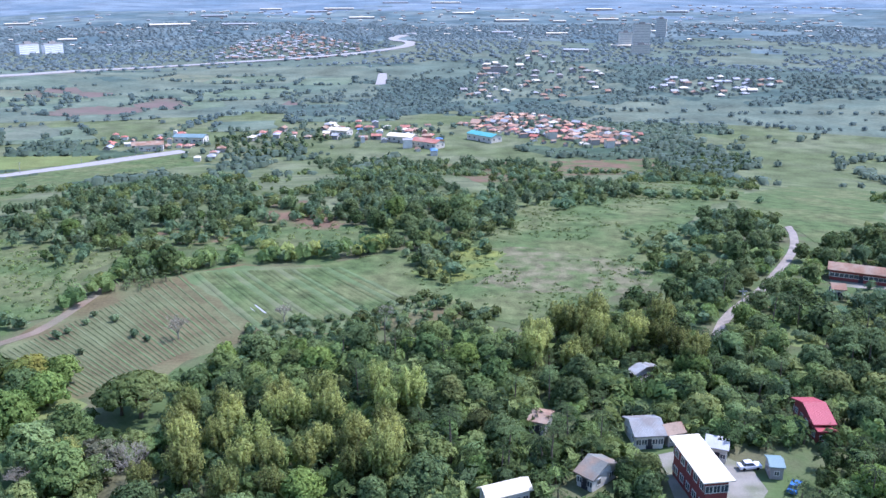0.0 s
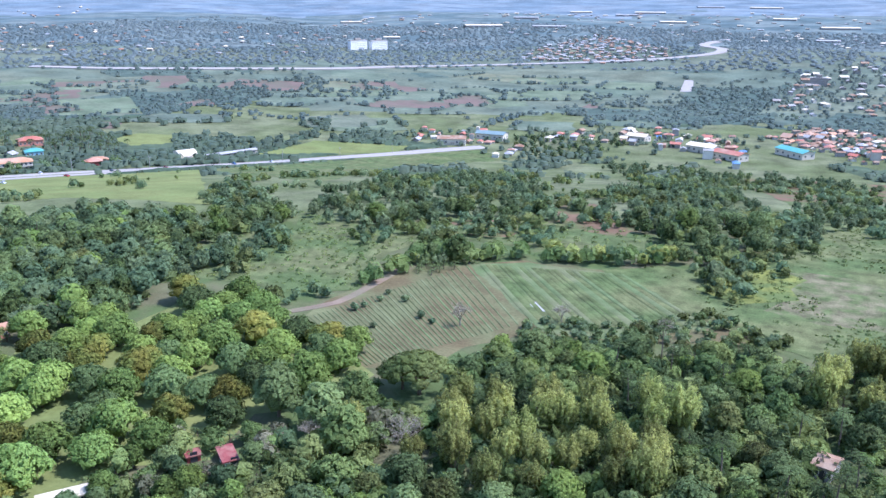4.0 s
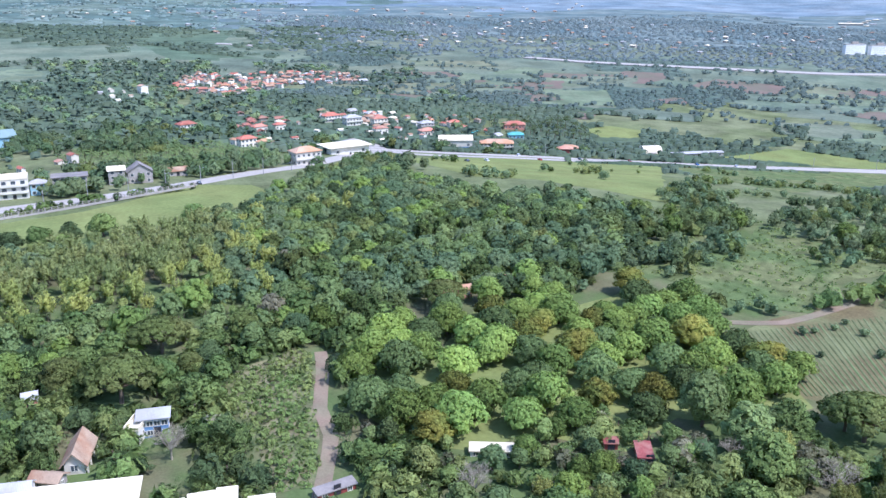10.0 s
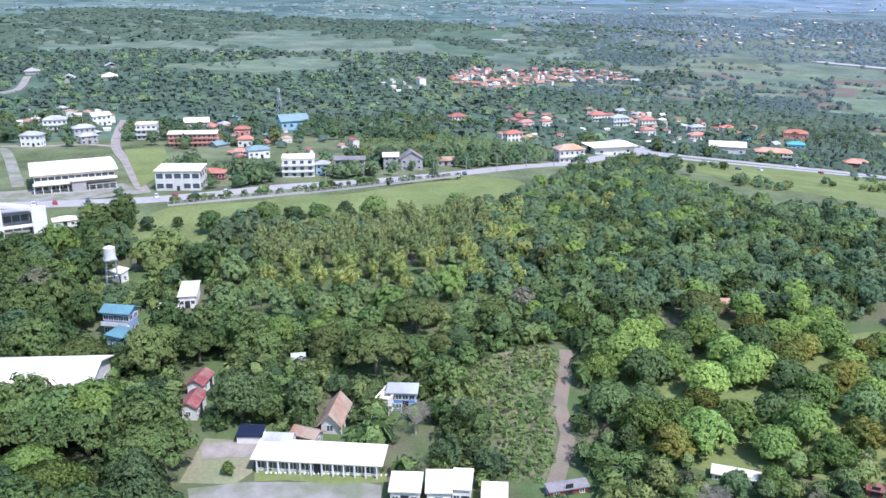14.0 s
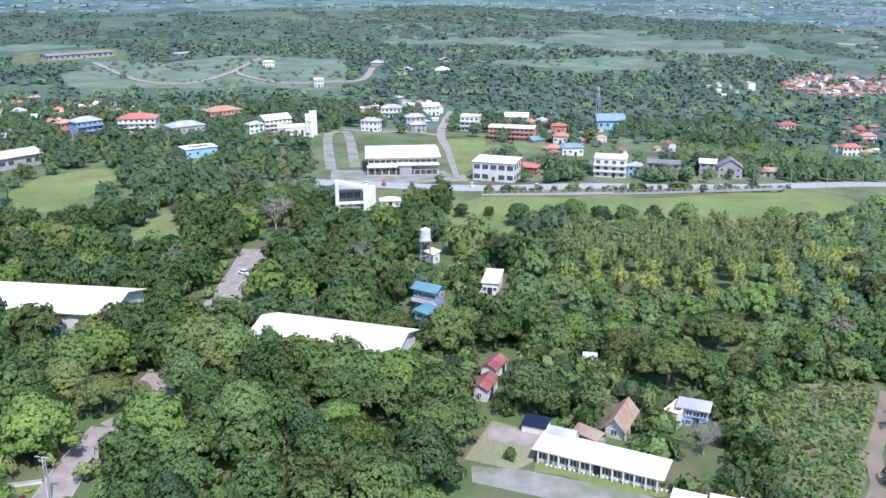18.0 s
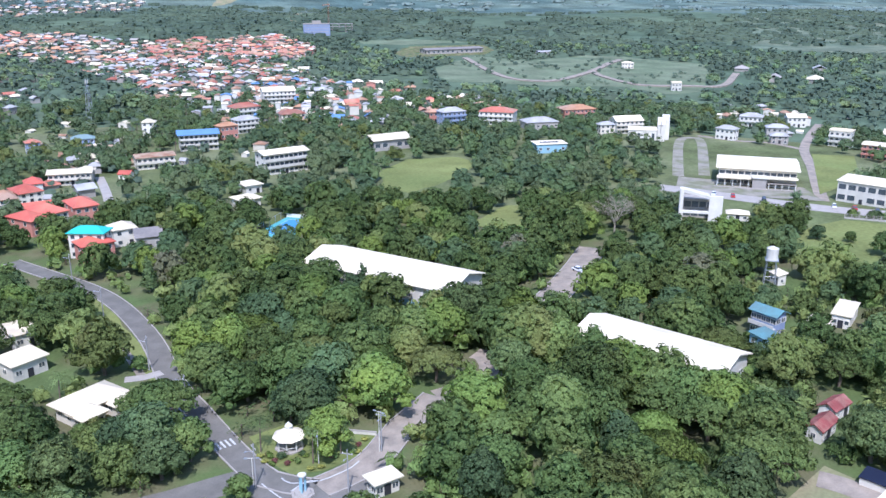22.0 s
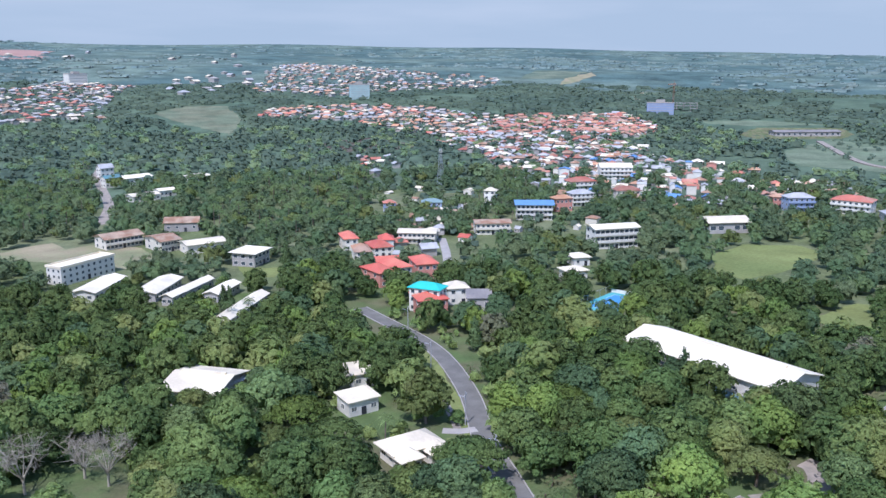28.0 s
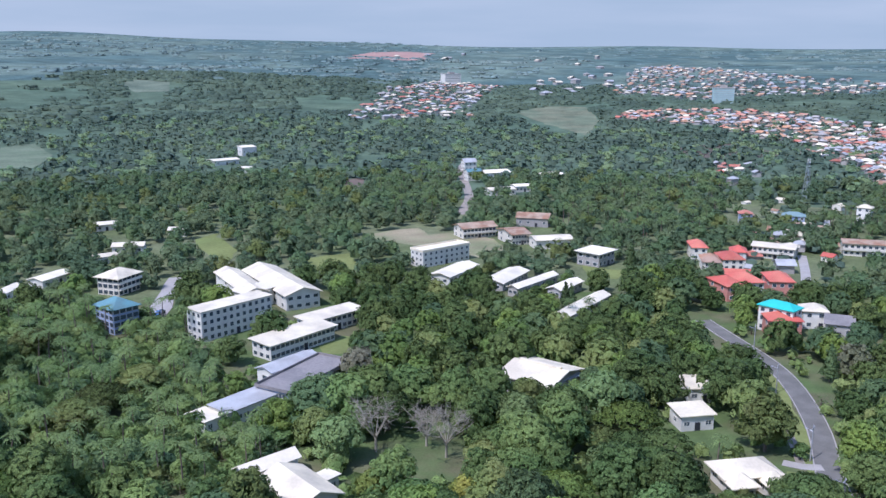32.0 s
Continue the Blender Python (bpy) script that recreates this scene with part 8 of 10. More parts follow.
def broad(rng, w, h, n, size, lobes=7, low=0.32, flat=0.35, limbs=5, rough=0.0, ball=ROUGH):
    """A broadleaf tree of width w and height h: a domed crown of many bulges."""
    base = h * (low + 0.12)
    L = [(0, 0, base + 0.3 * (h - base), w * 0.36, w * 0.36, (h - base) * 0.58)]
    for k in range(lobes):
        a = 2.4 * k + rng.uniform(-0.35, 0.35)
        u = math.sqrt((k + 0.6) / lobes) * rng.uniform(0.9, 1.08)
        s = w * rng.uniform(0.1, 0.185)
        r = w * 0.37 * u
        L.append((r * math.cos(a), r * math.sin(a), base + (h - base) * (0.78 - 0.62 * u ** 2.2) * rng.uniform(0.85, 1.12), s, s, s * rng.uniform(0.7, 0.95)))
    cloud = leaf_cloud(rng, L, n, size, flat=flat + rough, ball=ball)
    segs = [((0, 0, -0.4), (rng.uniform(-.3, .3), rng.uniform(-.3, .3), h * 0.42), w * 0.035, w * 0.024)]
    for lb in L[-limbs:] if limbs else []:
        segs.append(((0, 0, h * rng.uniform(0.2, 0.36)), (lb[0] * 0.8, lb[1] * 0.8, lb[2]), w * 0.018, w * 0.006))
    return cloud, tubes(segs)


def umbrella(rng, w, h, n, size):
    """A rain tree: a wide flat crown on spreading limbs."""
    L = [(0, 0, h * 0.80, w * 0.26, w * 0.26, h * 0.16)]
    for k in range(26):
        a = 2.4 * k
        r = w * 0.42 * math.sqrt((k + 1) / 27)
        s = w * rng.uniform(0.08, 0.125)
        L.append((r * math.cos(a), r * math.sin(a), h * (0.86 - 0.34 * (r / (w * 0.42)) ** 2), s, s, h * 0.11))
    cloud = leaf_cloud(rng, L, n, size, flat=0.25)
    segs = [((0, 0, -0.4), (0.2, 0, h * 0.36), w * 0.03, w * 0.024)]
    for lb in L[14:]:
        segs.append(((0.2, 0, h * 0.34), (lb[0] * 0.85, lb[1] * 0.85, lb[2]), w * 0.014, w * 0.004))
    return cloud, tubes(segs)


def bamboo(rng, w, h, n, size, culms=26):
    """A clump of culms that arch outwards into drooping plumes of fine leaves."""
    segs, lobes = [], []
    for k in range(culms):
        a, lean = 2.4 * k + rng.uniform(-.3, .3), math.sqrt((k + 0.5) / culms)
        hh = h * rng.uniform(0.75, 1.0) * (1 - 0.18 * lean)
        p, q = (rng.normal() * 0.3, rng.normal() * 0.3, -0.2), (math.cos(a) * lean * w * 0.22, math.sin(a) * lean * w * 0.22, hh * 0.6)
        r = (math.cos(a) * lean * w * 0.42, math.sin(a) * lean * w * 0.42, hh)
        segs += [(p, q, 0.07, 0.055), (q, r, 0.055, 0.02)]
        lobes += [((q[0] + r[0]) / 2, (q[1] + r[1]) / 2, hh * 0.78, w * 0.085, w * 0.085, hh * 0.26), (q[0], q[1], hh * 0.5, w * 0.085, w * 0.085, hh * 0.28)]
    return leaf_cloud(rng, lobes, n, size, core=0.62, flat=0.6, droop=0.8, slim=(0.22, 0.4)), tubes(segs, 3)


def fronds(rng, base, count, length, width, lift, sag, n=5):
    V, Q = [], []
    for k in range(count):
        a = 6.283 * (k + rng.uniform(-.3, .3)) / count
        up = lift * rng.uniform(0.2, 1.2)
        d, side = np.array((math.cos(a), math.sin(a), 0)), np.array((-math.sin(a), math.cos(a), 0))
        o = len(V)
        for j in range(n + 1):
            t = j / n
            c = np.array(base) + d * length * t + np.array((0, 0, length * (up * t - sag * t * t)))
            w = width * math.sin(math.pi * (0.12 + 0.86 * t)) * 0.5
            V += [c - side * w - (0, 0, w * 0.5), c, c + side * w - (0, 0, w * 0.5)]
            if j:
                b = o + 3 * (j - 1)
                Q += [[b, b + 3, b + 4, b + 1], [b + 1, b + 4, b + 5, b + 2]]
    return np.array(V), np.array(Q)


def palm(rng, h):
    lean = rng.uniform(-1, 1, 2)
    top = (lean[0], lean[1], h)
    mid = (lean[0] * 0.3, lean[1] * 0.3, h * 0.55)
    return fronds(rng, top, 19, 3.3, 0.95, 0.75, 0.95), tubes([((0, 0, -0.3), mid, 0.22, 0.16), (mid, top, 0.16, 0.12)], 6)


def banana(rng):
    V, Q = fronds(rng, (0, 0, 1.6), 8, 2.3, 0.85, 1.1, 0.9, 4)
    return (V, Q), tubes([((0, 0, -0.2), (0, 0, 1.9), 0.16, 0.12)], 5)


def bare(rng, w, h):
    """A leafless tree: forked limbs and twigs."""
    segs = [((0, 0, -0.4), (0, 0, h * 0.35), 0.32, 0.24)]
    tips = []
    for k in range(9):
        a = 2.4 * k
        q = (w * 0.25 * math.cos(a), w * 0.25 * math.sin(a), h * rng.uniform(0.55, 0.75))
        segs.append(((0, 0, h * rng.uniform(0.22, 0.36)), q, 0.13, 0.07))
        for _ in range(5):
            r = np.array(q) + rng.normal(size=3) * (w * 0.16, w * 0.16, h * 0.08) + (q[0] * 0.4, q[1] * 0.4, h * 0.14)
            segs.append((q, r, 0.06, 0.025))
            tips.append(r)
    twigs = []
    for r in tips:
        for _ in range(11):
            twigs.append((r, r + rng.normal(size=3) * (0.9, 0.9, 0.6) + (0, 0, 0.5), 0.035, 0.015))
    return tubes(twigs, 3), tubes(segs)


def conifer(rng, w, h, n, size):
    L = [(rng.uniform(-.3, .3), rng.uniform(-.3, .3), h * (0.2 + 0.75 * k / 8), w * 0.5 * (1 - 0.8 * k / 8), w * 0.5 * (1 - 0.8 * k / 8), h * 0.09) for k in range(9)]
    return leaf_cloud(rng, L, n, size, flat=0.8, droop=0.3), tubes([((0, 0, -0.3), (0, 0, h * 0.9), 0.22, 0.05)])


def shrub(rng, w, h, n, size):
    L = [(rng.uniform(-.3, .3) * w, rng.uniform(-.3, .3) * w, h * 0.45, w * 0.32, w * 0.32, h * 0.5) for _ in range(2 if n < 20 else 3)]
    return leaf_cloud(rng, L, n, size, core=0.7, flat=0.5), tubes([((0, 0, -0.2), (0, 0, h * 0.4), 0.08, 0.05)], 4)


g = np.random.default_rng(3)
NO_TRUNK = np.zeros((0, 3)), np.zeros((0, 4), int)
KINDS = {
    "mango": [broad(g, 10.4, 7.6, 900, 0.46, 24, 0.06, 0.24) for _ in range(3)],
    "tree": [broad(g, w, h, 950, 0.48, nl, 0.1, 0.28) for w, h, nl in ((11, 9.5, 22), (9.5, 10, 18), (12.5, 10, 26), (10.5, 9, 20))],
    "copse": [broad(g, w, h, 420, 0.6, nl, 0.08, 0.3, 3) for w, h, nl in ((11, 9, 14), (9.5, 10, 11), (12, 9.5, 16))],
    "belt": [(skyward(broad(g, w, h, 170, 0.78, nl, 0.06, 0.26, 0)[0], 0.35), NO_TRUNK) for w, h, nl in ((11, 9, 10), (9.5, 9.5, 8), (12.5, 10, 11), (10, 8.5, 9))],
    "rain": [umbrella(g, w, h, 1500, 0.5) for w, h in ((19, 11), (16, 10))],
    "bamboo": [bamboo(g, 10, 13, 1500, 0.46, 19) for _ in range(2)],
    "bamboo_far": [bamboo(g, 10, 11, 330, 0.8, 8) for _ in range(2)],
    "palm": [palm(g, h) for h in (9, 7, 11)],
    "banana": [banana(g) for _ in range(2)],
    "bare": [bare(g, 9, 10), bare(g, 7, 8)],
    "conifer": [conifer(g, 6, 12, 380, 0.6)],
    "shrub": [shrub(g, 4.0, 2.8, 90, 0.5), shrub(g, 3.0, 2.0, 70, 0.42)],
    "under": [shrub(g, 4.0, 2.8, 12, 1.0), shrub(g, 3.4, 2.2, 10, 0.9)],
    "tuft": [leaf_cloud(g, [(0, 0, 0.2, 1.5, 1.5, 0.7)], 10, 0.75, core=0, flat=0.3) for _ in range(2)],
    "mid": [(skyward(broad(g, w, h, 34, 1.3, 5, 0.05, 0.22, 0)[0], 0.6), NO_TRUNK) for w, h in ((10, 9), (8, 9.5), (12, 10))],
    "far": [(skyward(broad(g, w, h, 12, 2.0, 2, 0.05, 0.3, 0)[0]), NO_TRUNK) for w, h in ((13, 9), (11, 10), (16, 10))],
    "dot": [skyward(leaf_cloud(g, [(0, 0, 2.4, 3.2, 3.2, 2.8), (g.uniform(-2.8, 2.8), g.uniform(-2.8, 2.8), 1.8, 2.4, 2.4, 2.0)], 4, 1.5, core=0.95, flat=0.3)) for _ in range(3)],
    "grove": [skyward(leaf_cloud(g, [(g.uniform(-8, 8), g.uniform(-8, 8), 4.0, 7, 7, g.uniform(3.5, 6.0)) for _ in range(3)], 5, 3.0, core=1.0)) for _ in range(4)],
}
TREE_MESH = {}


def tree(kind, x, y, s, rot, leaf, label, category="tree", group="", v=0):
    """One tree: its trunk with limbs, and its crown."""
    key = (kind, v % len(KINDS[kind]), leaf)
    if key not in TREE_MESH:
        crown, (tv, tq) = KINDS[kind][key[1]]
        leafmat = M["twig"] if kind == "bare" else LEAF[leaf]
        TREE_MESH[key] = quads_mesh("crown", crown[0], crown[1], [leafmat], normals=normals_of(crown)), quads_mesh("trunk", tv, tq, [M["twig"] if kind == "bare" else M["trunk"]], smooth=True)
    ob = new({"mango": "mango_tree", "rain": "rain_tree", "bamboo": "bamboo_clump", "palm": "palm_tree", "banana": "banana_plant", "bare": "bare_tree", "conifer": "conifer_tree", "shrub": "shrub"}.get(kind, "tree"))
    ob.matrix_basis = pose(x, y, ground_z(x, y), 0, 0, rot) @ Matrix.Diagonal((s, s, s, 1))
    tagged(ob, label, category, group)
    if kind in ("bare", "conifer", "rain"):
        LOTS.append((x, y, 0, 7 if kind != "rain" else 10, 7 if kind != "rain" else 10, 0.05 if kind != "rain" else 0.02))
    crown, trunk = piece("branchwork" if kind == "bare" else "crown", TREE_MESH[key][0], ob), piece("culm" if kind == "bamboo" else "trunk", TREE_MESH[key][1], ob)
    if kind == "bare":
        tagged(crown, kind="stuff")
    if kind == "bamboo":
        tagged(trunk, kind="stuff")
    return ob


def thinned(P, keep, seed):
    """Drops most of the points in built-up land."""
    rng = np.random.default_rng(seed)
    hit = np.zeros(len(P), bool)
    for t in THIN:
        hit |= inside(P, t) | inside(P * 1.05, t)
    return P[~hit | (rng.uniform(size=len(P)) < keep)]


def mixed_woods(name, P, kinds, shares, seed, label, smin, smax, trunks=True, squash=1.0):
    """Woods of several leaf colours: shares gives each colour's part."""
    u = np.random.default_rng(seed).uniform(size=len(P))
    low = 0.0
    for k, (leaf, share, word) in enumerate(shares):
        sel = (u >= low) & (u < low + share)
        low += share
        if sel.any():
            woods(name, P[sel], kinds, leaf, seed + k, f"{word} {label}", smin, smax, trunks, squash=squash)


def woods(name, P, kinds, leaf, seed, label, smin=0.8, smax=1.25, trunks=True, sink=0.0, squash=1.0):
    """Trees past counting, joined: every point of P gets one of the kinds."""
    rng = np.random.default_rng(seed)
    allV, allQ, allI, allN, n = [], [], [], [], 0
    pool = [t for k in kinds for t in KINDS[k]]
    pick = rng.integers(0, len(pool), len(P))
    for i, t in enumerate(pool):
        pts = P[pick == i]
        if not len(pts):
            continue
        a = rng.uniform(0, 6.283, len(pts))
        s = rng.uniform(smin, smax, len(pts))
        z = np.array([ground_z(x, y) for x, y in pts]) - sink
        both = [(t[0], 0), (t[1], 1)] if isinstance(t[0], tuple) else [(t, 0)]
        for mesh, j in both:
            V, Q = mesh[:2]
            D = normals_of(mesh)
            if j and not trunks or not len(V):
                continue
            W = np.empty((len(pts), len(V), 3))
            c, sn = np.cos(a)[:, None], np.sin(a)[:, None]
            W[:, :, 0] = pts[:, 0:1] + s[:, None] * (V[:, 0] * c - V[:, 1] * sn)
            W[:, :, 1] = pts[:, 1:2] + s[:, None] * (V[:, 0] * sn + V[:, 1] * c)
            W[:, :, 2] = z[:, None] + s[:, None] * V[:, 2] * squash
            allV.append(W.reshape(-1, 3))
            W = W.copy()
            W[:, :, 0], W[:, :, 1], W[:, :, 2] = D[:, 0] * c - D[:, 1] * sn, D[:, 0] * sn + D[:, 1] * c, D[:, 2]
            allN.append(W.reshape(-1, 3))
            allQ.append((Q[None] + (np.arange(len(pts)) * len(V))[:, None, None] + n).reshape(-1, 4))
            allI.append(np.full(len(pts) * len(Q), j))
            n += len(pts) * len(V)
    me = quads_mesh(name, np.vstack(allV), np.vstack(allQ), [LEAF[leaf], M["trunk"]], np.concatenate(allI), normals=np.vstack(allN))
    return tagged(new(name, me), label, "woods", kind="stuff")


def polar(P):
    az = np.degrees(np.arctan2(-P[:, 0], P[:, 1]))
    return np.hypot(P[:, 0], P[:, 1]), np.where(az < -140, az + 360, az)


def field_noise(P, scale, seed):
    return np.array([noise.noise((x / scale + seed, y / scale, seed)) for x, y in P])


def ring(r0, r1, az0, az1, gap, seed, jitter=0.38):
    R = [(r1 * s, r1 * t) for s in (-1, 1) for t in (-1, 1)]
    P = spots([R[0], R[1], R[3], R[2]], gap, 17, seed, check=False, jitter=jitter)
    r, az = polar(P)
    return P[(r > r0) & (r < r1) & (az > az0) & (az < az1)]


# orchard of mango trees
orng = random.Random(5)
ORCHARD = [(-143.7, 78.3), (-163.7, 91.3), (-175.3, 105.9), (-181.0, 120.7), (-180.5, 137.5), (-185.7, 155.7), (-170.8, 169.7), (-169.2, 190.3), (-157.4, 203.3), (-132.7, 192.2), (-116.9, 179.7), (-99.7, 176.9), (-89.3, 164.0), (-105.0, 138.0), (-99.6, 126.7), (-113.0, 117.4), (-120.5, 108.9), (-118.7, 95.5), (-130.4, 81.9)]
for x, y in spots(ORCHARD, 8.8, 12, 41, margin=3, jitter=0.22):
    if orng.random() < 0.06 or (math.hypot(x, y) > 175 and noise.noise((x / 17, y / 17, 4)) > 0.36):
        continue
    q = orng.random()
    leaf, lab = ("mango", "round bright green mango tree in the orchard") if q < 0.62 else ("mango_dark", "round dark green mango tree in the orchard") if q < 0.82 else ("mango_gold", "mango tree with golden new leaves in the orchard")
    tree("mango", x, y, orng.uniform(0.92, 1.25), orng.uniform(0, 360), leaf, lab, "tree", "orchard", orng.randrange(3))
CLEAR.append([(x * 1.03, y * 1.03) for x, y in ORCHARD])

# single trees that stand out
tree("rain", -182.0, 43.5, 1.05, 20, "rain", "wide rain tree with a flat olive crown")
tree("rain", -203.5, 59.7, 0.9, 80, "rain", "wide rain tree with a flat olive crown")
tree("rain", -187.2, 135.7, 0.8, 10, "rain", "wide rain tree with a flat olive crown")
tree("rain", -152.1, -7.6, 1.0, 30, "wood", "wide dense rain tree beside the yard")
tree("rain", -164.1, -80.7, 0.8, 50, "rain", "wide rain tree with a flat olive crown beside the lane")
tree("rain", -76.5, 161.5, 0.95, 15, "rain", "wide dark olive tree at the edge of the field")
tree("rain", 15.3, -224.2, 0.85, 15, "rain", "wide olive rain tree")
tree("bare", -46.4, -182.6, 1.2, 0, "dry", "leafless grey-brown tree among green crowns")
tree("bare", -58.6, -181.6, 1.15, 60, "dry", "leafless grey-brown tree among green crowns", v=1)
tree("bare", -61.1, -174.5, 1.1, 130, "dry", "leafless grey-brown tree among green crowns")
tree("bare", -303.0, -75.6, 1.3, 60, "dry", "leafless grey tree beside the avenue", v=0)
tree("bare", -128.8, 100.2, 0.7, 60, "dry", "leafless grey tree at the orchard", v=1)
tree("bare", -152.2, 44.4, 0.8, 10, "dry", "leafless dark tree beside the blue house", v=1)
tree("mango", -58.3, -152.1, 0.95, 0, "mango_gold", "round golden-green tree with dense leaves")
tree("mango", -40.1, -160.8, 0.9, 0, "mango_gold", "round golden-green tree with dense leaves")
tree("conifer", -199.2, -121.4, 1.05, 0, "dark", "dark feathery casuarina before the sports hall")
tree("conifer", -181.0, -184.7, 0.9, 0, "dark", "dark casuarina beside the road")
tree("conifer", -196.8, -319.7, 1.05, 0, "dark", "tall dark feathery casuarina tree")
tree("conifer", -143.7, -277.2, 0.8, 0, "dark", "narrow dark conifer beside the roof")
tree("conifer", -145.8, -276.7, 0.75, 0, "dark", "narrow dark conifer beside the roof")
tree("tree", -125.8, -85.9, 1.1, 0, "bright", "tall pale-trunked tree on the junction lawn", v=1)
for x, y in ((-121.7, -86.6), (-127.1, -83.7), (-120.8, -98.4)):
    tree("palm", x, y, 0.8, 40, "palm", "slim palm on the junction lawn")
tree("tree", -150.8, -127.0, 1.15, 0, "bright", "big bright green tree beside the road", v=0)
tree("tree", -151.0, -140.0, 1.15, 60, "bright", "big bright green tree beside the road", v=2)
tree("tree", -137.2, -114.4, 1.0, 60, "wood", "round green tree beside the road", v=2)
tree("tree", -109.7, -117.0, 1.2, 60, "dark", "tall dark tree above the road bend", v=2)
tree("tree", -105.2, -120.3, 1.1, 0, "dark", "tall dark tree above the road bend", v=0)
tree("tree", -112.2, -108.7, 1.0, 0, "wood", "dense tree above the road bend", v=0)
tree("tree", -106.3, -92.1, 0.55, 0, "wood", "small round roadside tree", v=3)
tree("tree", -138.5, -147.6, 0.45, 0, "wood", "small round roadside tree", v=3)
tree("palm", -136.5, -260.8, 0.9, 0, "palm", "coconut palm before the white roof")
tree("palm", -146.6, -265.0, 0.9, 90, "palm", "coconut palm before the white roof", v=1)
tree("palm", -118.5, -151.3, 0.9, 90, "palm", "palm beside the cream roof", v=1)
tree("shrub", -120.0, -95.6, 0.5, 0, "bright", "clipped bush on the junction lawn", "bush", "junction bushes")
for k in range(14):
    x, y = [(a + (b - a) * k / 13) for a, b in zip((-117.7, -94.5), (-129.0, -80.6))]
    tree("shrub", x + 1.2 * math.sin(k * 2.1), y + 1.1 * math.cos(k * 1.7), 0.34 + 0.12 * (k % 3), k * 40, ("bright", "shrub", "dark")[k % 3], "low garden bush on the junction lawn", "bush", "junction bushes", v=k)
for word, m, at in (("yellow flowers", "yellow", ((-133.6, -81.9), (-128.8, -80.8), (-119.1, -97.1), (-117.8, -95.1), (-119.6, -85.6), (-121.0, -84.2))), ("dark red leaves", "rose", ((-120.0, -96.4), (-118.6, -93.8), (-131.0, -82.3), (-119.0, -91.1), (-125.0, -84.7)))):
    flower = quads_mesh("blossom", *shrub(g, 1.5, 0.9, 110, 0.17)[0][:2], [M[m]])
    for x, y in at:
        tagged(piece("flower_bush", flower, None, pose(x, y, 0.1)), "bush of " + word + " on the junction lawn", "bush", "flower bushes")

for k, (x, y) in enumerate(((-186.3, -58.5), (-180.1, -48.3), (-175.3, -39.2), (-172.4, -31.3), (-171.0, -23.5), (-183.1, -127.2), (-182.7, -117.6), (-178.4, -92.8), (-181.7, -87.3))):
    tree("tree", x, y, 1.3 + 0.08 * (k % 3), 70 * k, ("wood", "wood", "bright")[k % 3], "tall broad tree standing before the white hall", "tree", "hall trees", v=k)
for k, (x, y, sc) in enumerate(((-315.6, 14.3, 0.85), (-311.8, 24.5, 0.8), (-319.1, 35.3, 0.9), (-314.8, 45.1, 0.85), (-311.8, 54.1, 0.9), (-312.0, 64.1, 0.85), (-320.2, 77.2, 0.8), (-326.7, -7.7, 0.55), (-328.3, 3.2, 0.4), (-293.0, -16.0, 0.7), (-315.7, 110.4, 0.8))):
    tree("tree", x, y, sc * 1.15, 50 * k, ("wood", "dark")[k % 2], "broad dark tree at the playing field", "tree", "field trees", v=k)
STAND = spots([(-288.9, 26.0), (-305.1, 58.6), (-307.2, 89.8), (-306.4, 117.8), (-268.2, 104.7), (-254.1, 76.2), (-253.1, 51.7), (-262.6, 27.6)], 6.2, 10, 104, margin=1)
woods("bamboo_grove", STAND, ["bamboo_far"], "straw", 105, "pale feathery bamboo stand beside the playing field", 0.7, 1.0)
CLEAR.append([(x * 1.06, y * 1.06) for x, y in ((-288.9, 26.0), (-305.1, 58.6), (-307.2, 89.8), (-306.4, 117.8), (-268.2, 104.7), (-254.1, 76.2), (-253.1, 51.7), (-262.6, 27.6))])

# trees standing close before the halls: x, y, turn, length, depth, size, gaps in metres along the front
frng = random.Random(41)
for hx, hy, turn, n, d, size, gaps in (
        (-214.9, -120.5, 84.3, 53.6, 20.5, 0.95, ((9, 19),)), (-194.6, -35.9, 75.4, 39.2, 16.7, 0.85, ((13, 21),)), (-100.4, -206.9, 123.6, 17.9, 19.2, 0.85, ((-2, 2),)), (-100.4, -206.9, 33.6, 19.2, 17.9, 0.85, ()),
        (-118.0, -141.6, 171.5, 14.2, 9.2, 0.42, ((-3, 3),)),
        (-119.5, -331.5, -138.5, 26.0, 10.5, 0.55, ((-6, 0),)), (-143.5, -305.0, -148.3, 30.0, 5.8, 0.5, ((3, 9),)), (-144.9, -266.9, -143.6, 38.0, 6.7, 0.5, ((-8, -2), (10, 14)))):
    c, e = math.cos(radians(turn)), math.sin(radians(turn))
    side = 1 if -(-e * hx + c * hy) > 0 else -1
    u = -n / 2 - 1
    while u < n / 2 + 1:
        v = side * (d / 2 + 3.6 * size + frng.uniform(1.2, 2.8))
        if not any(a < u < b for a, b in gaps):
            sort = frng.choice(("wood", "wood", "dark", "rain"))
            tree("tree", hx + c * u - e * v, hy + e * u + c * v, size * frng.uniform(0.8, 1.15), frng.uniform(0, 360), sort, {"wood": "leafy green tree before a hall", "dark": "dark green tree before a hall", "rain": "olive green tree before a hall"}[sort], "tree", "hall trees", frng.randrange(4))
        u += 8.0 * size * frng.uniform(0.8, 1.2)

# overgrown strip before the orchard, with its half hidden sheds
SHEDS = ((-117.2, 96.9, 5.6), (-123.5, 64.9, 5.5), (-98.6, 120.2, 3.4), (-105.2, 117.9, 3.0))
